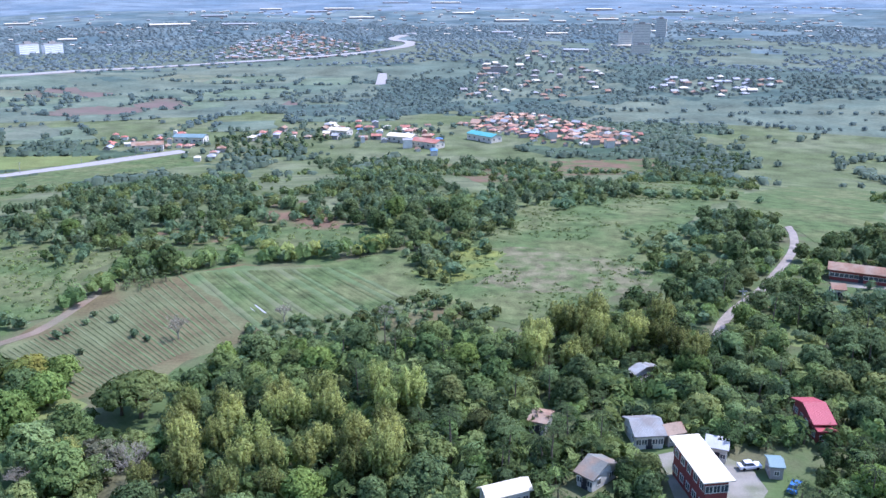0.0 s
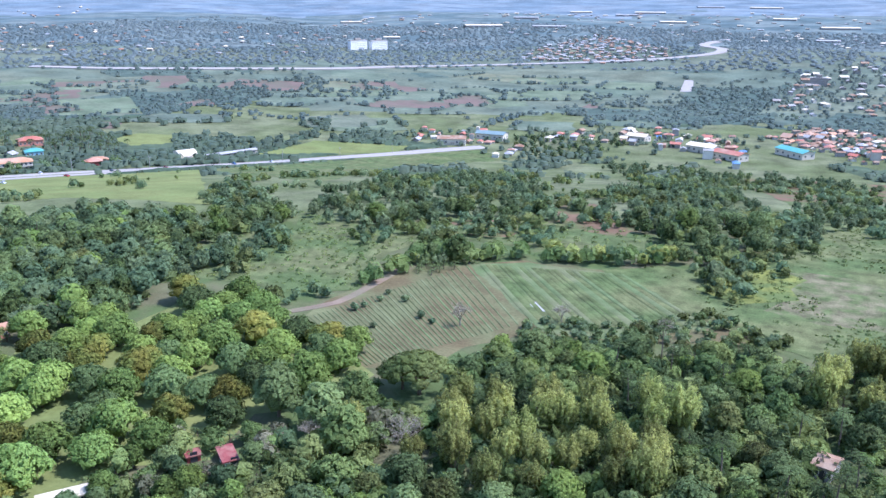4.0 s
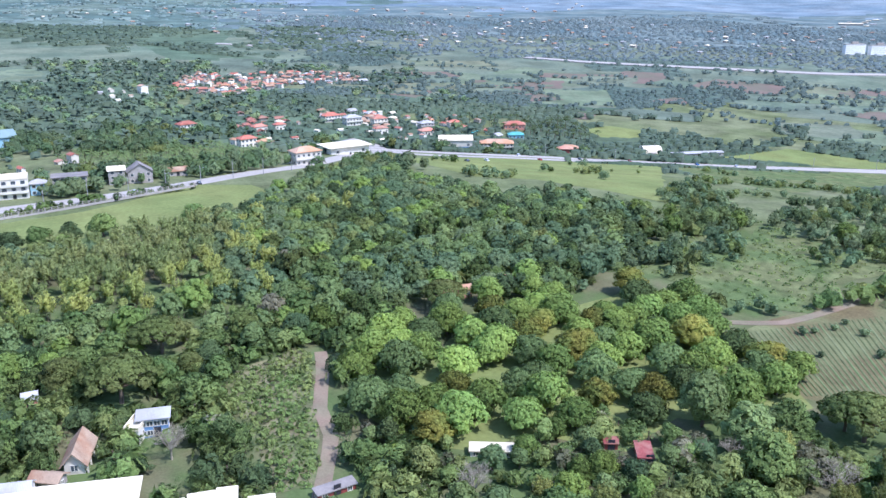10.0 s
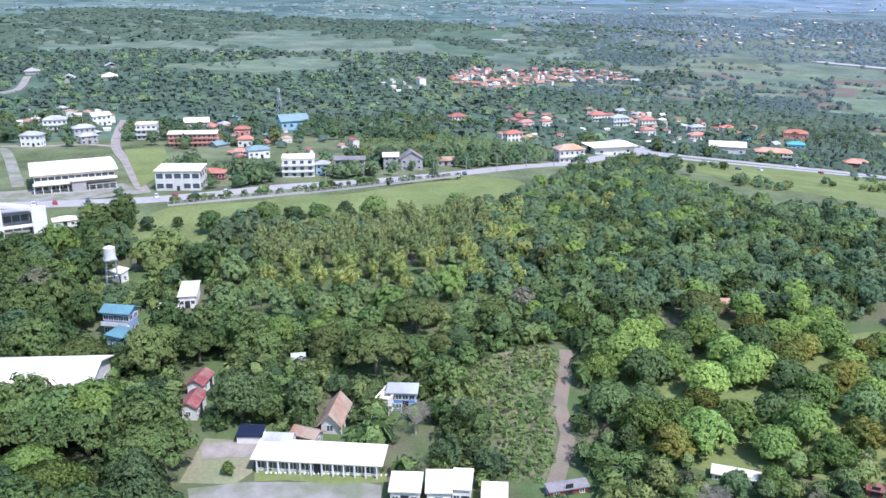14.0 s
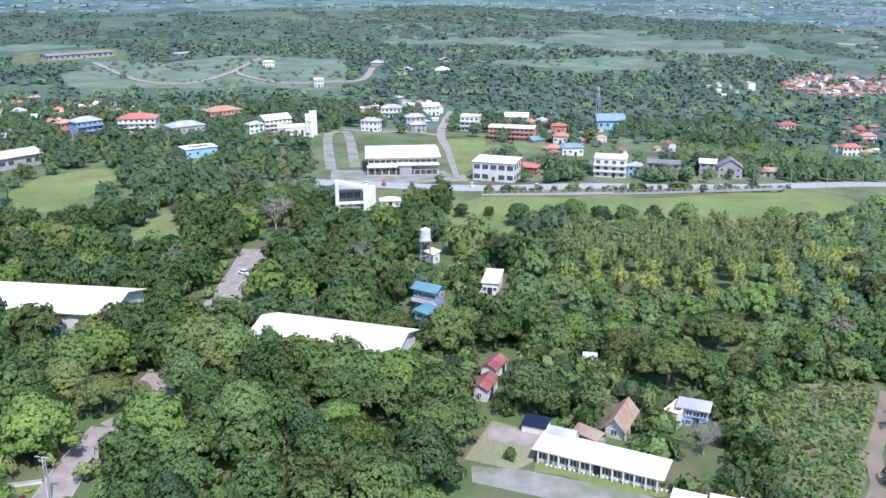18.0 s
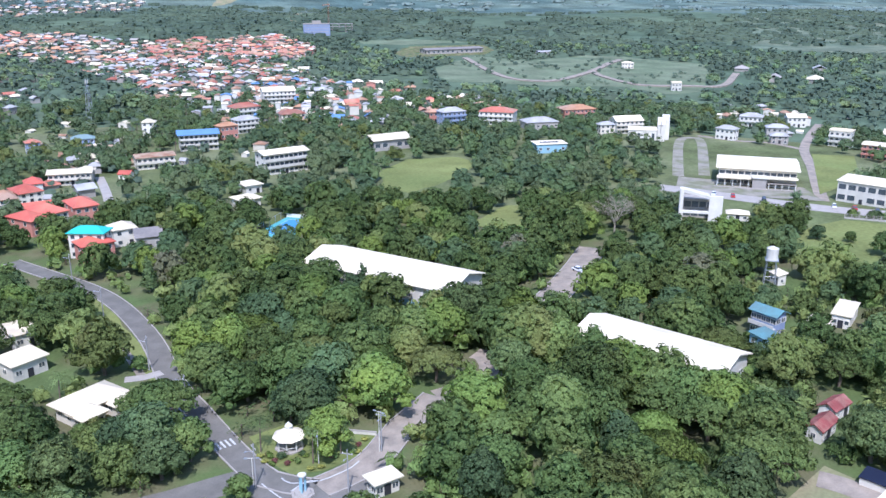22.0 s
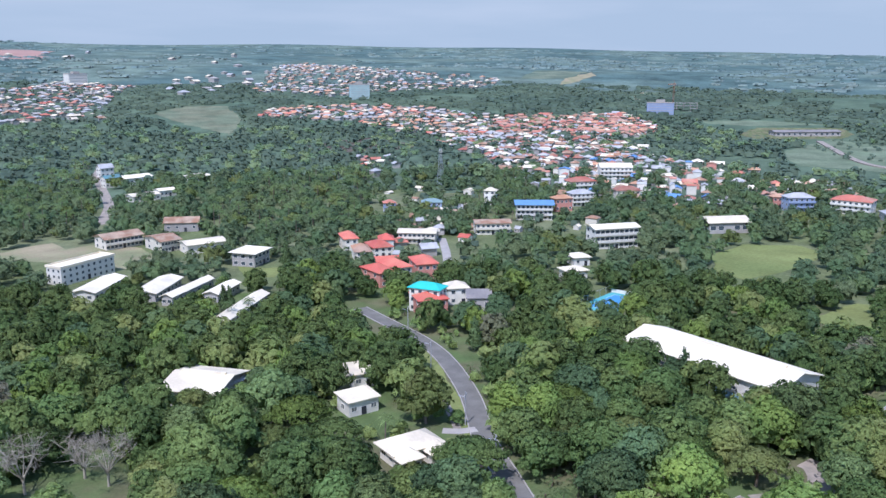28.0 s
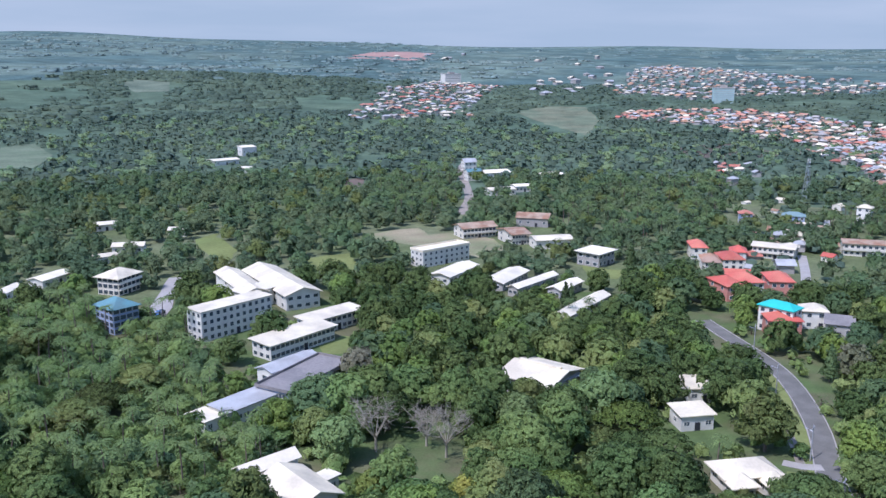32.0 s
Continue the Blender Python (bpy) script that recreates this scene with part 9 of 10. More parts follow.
for x, y in spots([(-139.5, 75.0), (-134.0, 86.5), (-126.0, 97.0), (-113.5, 111.5), (-119.0, 119.0), (-112.0, 126.5), (-99.0, 131.0), (-90.0, 122.0), (-86.6, 107.9), (-119.0, 70.0)], 4.6, 48, 141, margin=1, jitter=0.5, check=False):
    if any(math.hypot(x - a, y - b) < r for a, b, r in SHEDS):
        continue
    q = frng.random()
    if q < 0.45:
        tree("shrub", x, y, frng.uniform(1.0, 1.9), frng.uniform(0, 360), frng.choice(("shrub", "dry", "wood", "shrub")), "tall bush in the overgrown strip", "bush", "rough bushes", frng.randrange(2))
    elif q < 0.85:
        tree("tree", x, y, frng.uniform(0.36, 0.62), frng.uniform(0, 360), frng.choice(("wood", "vine", "bright", "dark")), "small leafy tree before the orchard", "tree", "woodland trees", frng.randrange(4))
    else:
        tree("banana", x, y, frng.uniform(0.9, 1.3), frng.uniform(0, 360), "palm", "banana plant in the overgrown strip", "banana", "banana plants", frng.randrange(2))

# weedy bushes at the lower end of the vegetable plots
LOWER = spots([(-69.0, 214.0), (-41.0, 221.0), (-23.1, 238.5), (-11.9, 236.0), (1.5, 223.3), (-12.5, 207.0), (-50.5, 193.0), (-66.1, 199.0)], 3.4, 20, 143, margin=0.5, jitter=0.5, check=False)
mixed_woods("scrub_bushes", LOWER, ["under"], [("vine", 0.4, "pale"), ("mid", 0.4, "green"), ("rain", 0.2, "olive")], 860, "bushes at the lower end of the vegetable plots", 0.5, 1.3, False)
for x, y, size in ((-83.9, 203.8, 0.7), (-59.0, 217.0, 0.6), (-31.0, 219.0, 0.55)):
    tree("bare", x, y, size, 70 * x, "dry", "small leafless tree beside the vegetable plots", "tree", "bare trees", int(-x) % 2)

# palms and bananas on the slope below the dormitories
SLOPE = [(52.3, -324.3), (25.5, -337.8), (-9.0, -293.4), (-18.8, -257.4), (-12.7, -222.4), (-28.6, -191.7), (-11.1, -171.9), (17.0, -181.4), (36.2, -204.4)]
P = spots(SLOPE, 7.0, 30, 151, margin=1, jitter=0.5)
woods("palm_grove", P, ["palm"], "palm", 152, "dense palms on the slope below the dormitories", 0.7, 1.1)
P = spots(SLOPE, 4.0, 10, 153, margin=1, jitter=0.5)
woods("banana_plants", P[field_noise(P, 30, 3) > -0.1], ["banana"], "palm", 154, "banana thicket on the slope below the dormitories", 0.9, 1.5)
P = spots(SLOPE, 3.4, 60, 155, margin=0, jitter=0.5)
mixed_woods("undergrowth", P, ["under"], [("wood", 0.5, "green"), ("dark", 0.3, "dark green"), ("shrub", 0.2, "pale green")], 156, "thicket on the slope below the dormitories", 1.0, 2.1, False)
P = spots(SLOPE, 15.0, 40, 158, margin=2, jitter=0.5)
woods("woodland", P, ["copse"], "wood", 159, "scattered leafy trees on the palm slope", 0.5, 0.95)
CLEAR.append(SLOPE)
for k, (x, y) in enumerate([(20.1, -215.0), (4.9, -236.8), (36.5, -276.1)]):
    tree("rain", x, y, 0.85 + 0.05 * k, 80 * k, "rain", "wide olive rain tree above the palms", "tree", "rain trees", k)

# trees close before the farm houses
for x, y, size, sort, lab in ((28.0, 144.1, 0.62, "rain", "round olive tree before the bungalow"), (24.0, 142.0, 0.5, "wood", "leafy green tree before the bungalow"), (44.8, 186.0, 0.95, "bright", "fresh green tree behind the bungalow")):
    tree("tree", x, y, size, 50 * x, sort, lab, "tree", "farm trees", int(abs(x)) % 4)

# nearest tall trees of the campus and the slope
trng = random.Random(9)
NEAR = np.vstack([ring(118, 215, 86, 192, 10.0, 51), ring(112, 215, -30, 86, 7.6, 51)])
NEAR = NEAR[free(NEAR, 4.2)]
NEAR = NEAR[np.argsort(NEAR[:, 0] * 0.37 + NEAR[:, 1] * 0.61)]
r_, az_ = polar(NEAR)
bam = ((az_ > 6) & (az_ < 25) & (r_ > 136) & (r_ < 174)) | ((az_ > -14) & (az_ < -2) & (r_ > 185))
scrubby = (az_ > 52) & (az_ < 86) & (r_ < 175)
REST = []
count = 0
ROUGH_LAND = inside(NEAR, [(-126.7, 90.4), (-114.4, 120.3), (-105.6, 148.0), (-82.9, 157.6), (-56.3, 169.8), (-45.7, 144.1), (-109.2, 72.6)])
for (x, y), r, az, b, sc, rough in zip(NEAR, r_, az_, bam, scrubby, ROUGH_LAND):
    q = trng.random()
    if b and q < 0.9:
        tree("bamboo", x, y, trng.uniform(0.75, 1.1), trng.uniform(0, 360), "bamboo", "feathery yellow-green bamboo clump", "bamboo", "bamboo stand", trng.randrange(2))
    elif sc and q < 0.5:
        tree("shrub", x, y, trng.uniform(1.0, 1.6), trng.uniform(0, 360), trng.choice(("dry", "shrub", "dry")), "low dry bush in rough land", "bush", "rough bushes", trng.randrange(2))
    elif az > 88 and q < 0.18:
        leaf = trng.choice(("rain", "wood", "wood", "bright"))
        tree("rain", x, y, trng.uniform(0.72, 1.0), trng.uniform(0, 360), leaf, {"wood": "wide green rain tree in the woods", "rain": "wide olive rain tree in the woods", "bright": "wide fresh green rain tree in the woods"}[leaf], "tree", "rain trees", trng.randrange(2))
    elif rough and q < 0.7:
        kind = trng.choice(("shrub", "shrub", "bamboo", "bare", "shrub"))
        if kind == "shrub":
            tree("shrub", x, y, trng.uniform(1.6, 2.6), trng.uniform(0, 360), trng.choice(("dry", "shrub", "shrub")), "tall pale bush in rough land", "bush", "rough bushes", trng.randrange(2))
        elif kind == "bamboo":
            tree("bamboo", x, y, trng.uniform(0.6, 0.85), trng.uniform(0, 360), "bamboo", "feathery yellow-green bamboo clump", "bamboo", "bamboo stand", trng.randrange(2))
        else:
            tree("bare", x, y, trng.uniform(0.5, 0.8), trng.uniform(0, 360), "dry", "small leafless tree in rough land", "tree", "bare trees", trng.randrange(2))
    elif az < 0 and q < 0.3:
        tree("palm", x, y, trng.uniform(0.7, 1.0), trng.uniform(0, 360), "palm", "coconut palm among farm trees", "tree", "palms", trng.randrange(3))
    elif count < 380 and q < (0.75 if az > 86 else 0.6):
        count += 1
        leaf = trng.choice(("wood", "wood", "wood", "bright", "bright", "dark", "rain", "vine") if az > 60 else ("wood", "vine", "vine", "bright", "dark", "rain"))
        tree("tree", x, y, trng.uniform(1.0, 1.6) if az > 86 else trng.uniform(0.55, 0.95), trng.uniform(0, 360), leaf, {"wood": "leafy green tree in the woods", "bright": "fresh bright green tree in the woods", "vine": "pale green tree overgrown with vines", "dark": "dark green tree in the woods", "rain": "olive green tree in the woods"}[leaf], "tree", "woodland trees", trng.randrange(4))
    else:
        REST.append((x, y))
REST = np.array(REST)
r_, az_ = polar(REST)
woods("woodland", REST[az_ > 86], ["copse"], "wood", 61, "dense green broadleaf woodland on the campus", 1.0, 1.5)
mixed_woods("woodland", REST[az_ <= 86], ["copse"], [("vine", 0.45, "pale overgrown"), ("wood", 0.35, "dense green"), ("bright", 0.1, "fresh bright green"), ("rain", 0.1, "olive green")], 610, "broadleaf woodland on the slope", 0.5, 0.95)
UNDER = ring(112, 300, -32, 194, 6.4, 52)
UNDER = UNDER[free(UNDER, 1.6)]
UNDER = UNDER[field_noise(UNDER, 30, 3) > -0.25]
woods("undergrowth", UNDER, ["under"], "shrub", 62, "thick green undergrowth between the trees", 0.9, 1.9, False)
BAN = ring(115, 300, -32, 194, 6.5, 57)
BAN = BAN[free(BAN, 1.6) & (field_noise(BAN, 45, 9) > 0.16)]
woods("banana_plants", BAN, ["banana"], "palm", 66, "clumps of banana plants in the gaps of the woods", 0.8, 1.5)

FILL = ring(112, 222, -32, 98, 4.1, 67)
r_, az_ = polar(FILL)
FILL = FILL[free(FILL, 1.4) & ((az_ < 18) | (az_ > 52))]
mixed_woods("undergrowth", FILL, ["under"], [("wood", 0.45, "green"), ("shrub", 0.3, "pale green"), ("dark", 0.25, "dark green")], 680, "thicket round farm houses and sheds", 0.9, 2.1, False)
FILL = ring(112, 235, -32, 96, 4.6, 68)
r_, az_ = polar(FILL)
FILL = FILL[free(FILL, 1.6) & (field_noise(FILL, 30, 6) > np.where(az_ < 14, -0.05, 0.05)) & ((az_ < 14) | ((az_ > 55) & (r_ < 200)))]
woods("banana_plants", FILL, ["banana"], "palm", 690, "banana thicket round the farm houses", 0.9, 1.6)
FILL = ring(118, 260, -32, 12, 11, 69)
FILL = FILL[free(FILL, 2.5) & (field_noise(FILL, 40, 2) > 0.0)]
woods("palm_grove", FILL, ["palm"], "palm", 691, "coconut palms rising from the thicket", 0.7, 1.05)

FILL = ring(118, 215, 16, 36, 4.4, 72)
FILL = FILL[free(FILL, 1.2)]
mixed_woods("undergrowth", FILL, ["under"], [("wood", 0.4, "green"), ("vine", 0.35, "pale overgrown"), ("dark", 0.25, "dark green")], 685, "thicket below the vegetable field", 1.0, 2.2, False)
for (x, y), kind, leaf, s, label in (
        ((-98.0, 148.3), "tree", "bright", 1.25, "fresh bright green tree beside the field"),
        ((-87.3, 137.6), "tree", "vine", 1.2, "pale green tree overgrown with vines"),
        ((-84.4, 147.0), "tree", "wood", 1.1, "leafy green tree beside the field"),
        ((-99.9, 139.7), "tree", "vine", 1.3, "pale green tree overgrown with vines"),
        ((-81.2, 162.4), "rain", "rain", 0.8, "wide olive rain tree beside the field"),
        ((-78.0, 129.8), "tree", "wood", 1.25, "leafy green tree beside the field")):
    tree(kind, x, y, s, 40 * x, leaf, label, "tree", "woodland trees" if kind == "tree" else "rain trees", 1)

# second belt of woods
BELT = ring(215, 345, -32, 194, 9.2, 53)
BELT = BELT[free(BELT, 3.4)]
n1 = field_noise(BELT, 70, 5)
r_, az_ = polar(BELT)
bam = ((n1 > 0.22) & (az_ > 60) & (az_ < 86)) | ((az_ > 66) & (az_ < 84) & (r_ > 240) & (r_ < 330) & (n1 > -0.3))
pal = (field_noise(BELT, 50, 8) > 0.25) & ~bam & (az_ < 60)
low = az_ < 62
slope = ~bam & ~pal & ~low & (az_ < 88)
mixed_woods("woodland", BELT[slope], ["belt"], [("vine", 0.4, "pale overgrown"), ("wood", 0.34, "dense green"), ("bright", 0.14, "fresh bright green"), ("rain", 0.1, "olive green"), ("dry", 0.02, "dry brownish")], 640, "thicket and low woodland on the slope", 0.6, 1.15)
mixed_woods("woodland", BELT[~bam & ~pal & ~low & ~slope], ["belt"], [("wood", 0.62, "dense green"), ("bright", 0.13, "fresh bright green"), ("dark", 0.15, "dark green"), ("rain", 0.09, "olive green"), ("dry", 0.01, "dry brownish")], 630, "broadleaf woodland on level land", 0.85, 1.5)
mixed_woods("woodland", BELT[~bam & ~pal & low], ["belt"], [("vine", 0.5, "pale overgrown"), ("wood", 0.22, "dense green"), ("bright", 0.1, "fresh bright green"), ("dark", 0.08, "dark green"), ("rain", 0.1, "olive green")], 650, "broadleaf woodland beside the orchard", 0.55, 1.05)
woods("bamboo_grove", BELT[bam], ["bamboo_far"], "bamboo", 64, "pale feathery bamboo grove", 0.6, 0.95)
woods("palm_grove", BELT[pal], ["palm", "belt"], "palm", 65, "coconut palms and trees mixed", 0.7, 1.1)

# wooded strips between fields, and the woods that go on behind
STRIPS = (
    [(-178.1, 277.6), (-214.3, 345.3), (-210.5, 401.7), (-229.8, 572.5), (-134.2, 421.6), (-94.4, 330.8), (-86.0, 292.3), (-113.9, 295.2), (-141.4, 286.0), (-148.4, 263.7)],
    [(-97.6, 360.8), (-87.3, 450.4), (-53.9, 544.2), (-14.7, 379.5), (-19.6, 333.3), (-53.0, 315.6), (-74.8, 325.4)],
    [(-117.3, 203.7), (-120.9, 223.4), (-117.6, 250.1), (-81.8, 251.2), (-37.0, 261.1), (-31.5, 277.4), (-12.0, 313.2), (-10.8, 282.1), (-26.2, 261.7), (-48.5, 244.3), (-73.3, 240.0), (-94.0, 235.1), (-101.6, 224.6), (-110.4, 218.4)],
    [(-22.2, 378.6), (21.5, 452.3), (62.1, 445.1), (62.8, 393.3), (26.7, 357.2), (-3.6, 313.9), (-18.1, 308.2)],
    [(60.8, 290.1), (79.5, 331.6), (101.0, 364.0), (83.1, 295.2), (73.9, 280.6), (62.0, 281.2)],
    [(58.9, 244.7), (76.0, 274.3), (88.8, 268.9), (85.3, 246.4), (76.3, 226.7), (66.3, 235.2), (56.3, 225.4)],
    [(94.0, 263.3), (111.3, 283.0), (143.1, 321.2), (141.1, 301.5), (102.7, 211.8), (76.6, 218.1)],
    [(-358.9, 205.4), (-311.7, 218.4), (-282.6, 231.7), (-278.4, 249.0), (-270.2, 270.7), (-212.5, 254.9), (-176.2, 235.3), (-172.8, 237.3), (-182.2, 200.5), (-178.5, 176.3), (-166.5, 166.1), (-175.8, 157.9), (-205.4, 118.1), (-213.0, 113.7)],
    [(-283.9, 346.4), (-265.0, 355.4), (-191.1, 286.7), (-168.8, 253.0), (-172.8, 237.3), (-229.0, 290.4)],
    [(-329.6, 131.8), (-343.7, 176.4), (-374.2, 223.8), (-329.0, 233.3), (-285.4, 238.6), (-254.2, 253.2), (-234.6, 278.0), (-167.3, 228.4), (-181.7, 184.0), (-174.4, 167.3), (-201.3, 121.9), (-226.3, 79.8), (-279.8, 82.6)],
    [(-325.8, 135.6), (-360.7, 172.9), (-375.1, 220.3), (-327.1, 236.7), (-283.4, 233.1), (-246.9, 171.2), (-252.6, 109.6), (-271.5, 96.4)],
    [(-286.3, 8.4), (-307.5, 11.4), (-315.0, 40.3), (-302.4, 71.8), (-296.4, 74.5), (-275.1, 42.0), (-274.4, 20.0)],
    [(-177.5, 717.1), (-118.9, 715.8), (-42.2, 717.9), (5.4, 721.6), (50.6, 690.8), (28.6, 604.3), (-44.7, 619.1), (-117.1, 605.1)],
    [(120.9, 736.9), (186.6, 799.3), (222.8, 747.1), (200.6, 700.0), (111.1, 544.0), (86.9, 506.0)],
    [(-256.5, 732.0), (-285.1, 834.8), (-210.5, 856.1), (-159.6, 895.4), (-171.9, 808.8), (-181.6, 734.2)],
    [(-418.6, 74.1), (-452.6, 158.8), (-421.2, 148.4), (-407.5, 127.2), (-391.7, 74.7)],
)
MID = []
for k, s in enumerate(STRIPS):
    P = spots(s, 8.6, 20, 70 + k, margin=2, jitter=0.4)
    r, az = polar(P)
    MID.append(P[r > 215])
MID = np.vstack(MID)
RM = ring(345, 680, 40, 194, 11.2, 54)
r_, az_ = polar(RM)
nz = field_noise(RM, 90, 2)
edge = np.interp(az_, [-30, 60, 85, 100, 140, 190], [345, 345, 330, 480, 600, 900])
RM = RM[free(RM, 2.5) & ((r_ < edge) | (nz > np.interp(az_, [-30, 50, 64, 95, 130], [0.42, 0.34, 0.02, -0.1, -0.3])))]
MID = np.vstack([MID[free(MID, 1.5, False)], RM])
MID = thinned(MID[~inside(MID, CLEAR[0]) & ~inside(MID, CLEAR[1])], 0.6, 5)
r_, az_ = polar(MID)
small = az_ < 42
thin = field_noise(MID, 26, 9) + 0.4 * field_noise(MID, 9, 3) > -0.16
mixed_woods("woodland", MID[small & thin], ["mid"], [("mid", 0.58, "dense green"), ("vine", 0.1, "pale overgrown"), ("dark", 0.28, "dark green"), ("rain", 0.04, "olive green")], 850, "hedges and strips of trees between fields", 0.42, 0.82, False)
MID = MID[~small]
r_, az_ = polar(MID)
close = (r_ < 440) & (az_ < 84)
mixed_woods("woodland", MID[close], ["belt"], [("vine", 0.2, "pale overgrown"), ("mid", 0.52, "dense green"), ("bright", 0.08, "fresh bright green"), ("rain", 0.06, "olive green"), ("dark", 0.14, "dark green")], 830, "low woodland behind the orchard", 0.5, 1.0)
MID = MID[~close]
mixed_woods("woodland", MID, ["mid"], [("mid", 0.66, "dense green"), ("dark", 0.26, "dark green"), ("rain", 0.08, "olive green")], 810, "woodland strips between the fields", 0.8, 1.45, False, 0.85)
LOW = ring(215, 640, -32, 66, 5.2, 63)
near = np.zeros(len(LOW), bool)
for st in STRIPS:
    for k in (1.0, 1.03):
        near |= inside(LOW * k, st)
nz = field_noise(LOW, 38, 7) + 0.4 * field_noise(LOW, 12, 8)
tilled = inside(LOW, CLEAR[0]) | inside(LOW, CLEAR[1])
LOW = LOW[~tilled & free(LOW, 2.0, False) & ((near & (nz > -0.05)) | (nz > 0.34))]
mixed_woods("scrub_bushes", LOW, ["under"], [("mid", 0.5, "green"), ("shrub", 0.3, "pale green"), ("rain", 0.2, "olive")], 640, "bushes and low trees along the field edges", 0.7, 1.9, False)
PLANT = spots([(-511.2, 94.5), (-587.7, 165.6), (-581.7, 214.8), (-496.5, 229.5), (-446.2, 192.4), (-454.0, 160.9), (-472.1, 132.9)], 6.5, 30, 90, jitter=0.15)
woods("banana_plantation", PLANT, ["banana"], "palm", 91, "rows of banana plants behind the houses", 1.2, 1.8)
for k, (pts, g1) in enumerate((([(-154.8, -605.6), (-281.7, -758.9), (-176.5, -474.8), (-128.4, -453.1)], 11), ([(-325.9, -358.7), (-502.5, -461.2), (-365.3, -324.7), (-328.5, -323.8)], 11), ([(-205.9, -427.5), (-327.3, -549.0), (-425.8, -548.9), (-273.6, -372.0), (-217.3, -361.8)], 13), ([(-667.5, 477.8), (-614.5, 597.5), (-547.1, 574.7), (-530.4, 519.0), (-579.4, 505.4)], 11))):
    P = spots(pts, g1, 15, 95 + k, jitter=0.3)
    woods("palm_grove", P, ["palm"], "palm", 95 + k, "coconut palms standing in loose rows", 0.9, 1.2)

# far trees and horizon
FAR = ring(560, 1250, 52, 194, 15.0, 55, 0.55)
r_, az_ = polar(FAR)
nz = field_noise(FAR, 130, 4) + 0.5 * field_noise(FAR, 45, 6)
FAR = thinned(FAR[free(FAR, 3) & (r_ > np.interp(az_, [52, 95, 120], [560, 600, 640])) & (nz > np.interp(az_, [52, 62, 72, 130], [0.2, -0.05, -0.6, -0.6]))], 0.5, 6)
mixed_woods("distant_trees", FAR, ["far"], [("far", 0.6, "dark"), ("mid", 0.25, "green"), ("field", 0.15, "pale")], 83, "distant woods on rolling land", 0.55, 1.35, False, 0.72)
def ground_many(x, y):
    """ground_z for arrays."""
    r, az = np.hypot(x, y), np.degrees(np.arctan2(-x, y))
    az = np.where(az < -140, az + 360, az)
    u = np.clip((r - 300) / 480, 0, 1)
    low = -np.interp(az, FALL_KEYS, FALL) * u * u * (3 - 2 * u)
    k = np.maximum((r - 1100) / 3700, 0)
    top = 90 + 4800 * np.tan(np.radians(np.interp(az, AZ_KEYS, RIM)))
    swell = np.minimum(1, k * 6) * 7 * (np.sin(x / 310 + 1) * np.cos(y / 270) + 0.7 * np.sin((x + y) / 190))
    return np.where(k > 0, low + (top - low) * k ** 0.9 + swell, low)


def crowns(x, y, cell):
    """Height of a closed canopy from 0 to 1: a dome of its own size over every jittered cell."""
    best = np.zeros_like(x)
    ci, cj = np.floor(x / cell), np.floor(y / cell)
    for di in (-1, 0, 1):
        for dj in (-1, 0, 1):
            a, b = ci + di, cj + dj
            h1, h2, h3 = [np.modf(np.abs(np.sin(a * p + b * q + o) * 43758.5453))[0] for p, q, o in ((12.9898, 78.233, 0), (39.346, 11.135, 1), (73.156, 52.235, 2))]
            d2 = ((x - (a + h1) * cell) ** 2 + (y - (b + h2) * cell) ** 2) / (cell * (0.75 + 0.35 * h3)) ** 2
            best = np.maximum(best, (0.55 + 0.45 * h3) * np.sqrt(np.maximum(0, 1 - 0.8 * d2)))
    return best


def fast_noise(x, y, scale, seed):
    """Smooth value noise from -0.5 to 0.5."""
    u, v = x / scale + seed * 17.3, y / scale - seed * 9.1
    a, b = np.floor(u), np.floor(v)
    f, e = u - a, v - b
    f, e = f * f * (3 - 2 * f), e * e * (3 - 2 * e)

    def at(p, q):
        return np.modf(np.abs(np.sin(p * 127.1 + q * 311.7) * 43758.5453))[0]
    return (at(a, b) * (1 - f) + at(a + 1, b) * f) * (1 - e) + (at(a, b + 1) * (1 - f) + at(a + 1, b + 1) * f) * e - 0.5


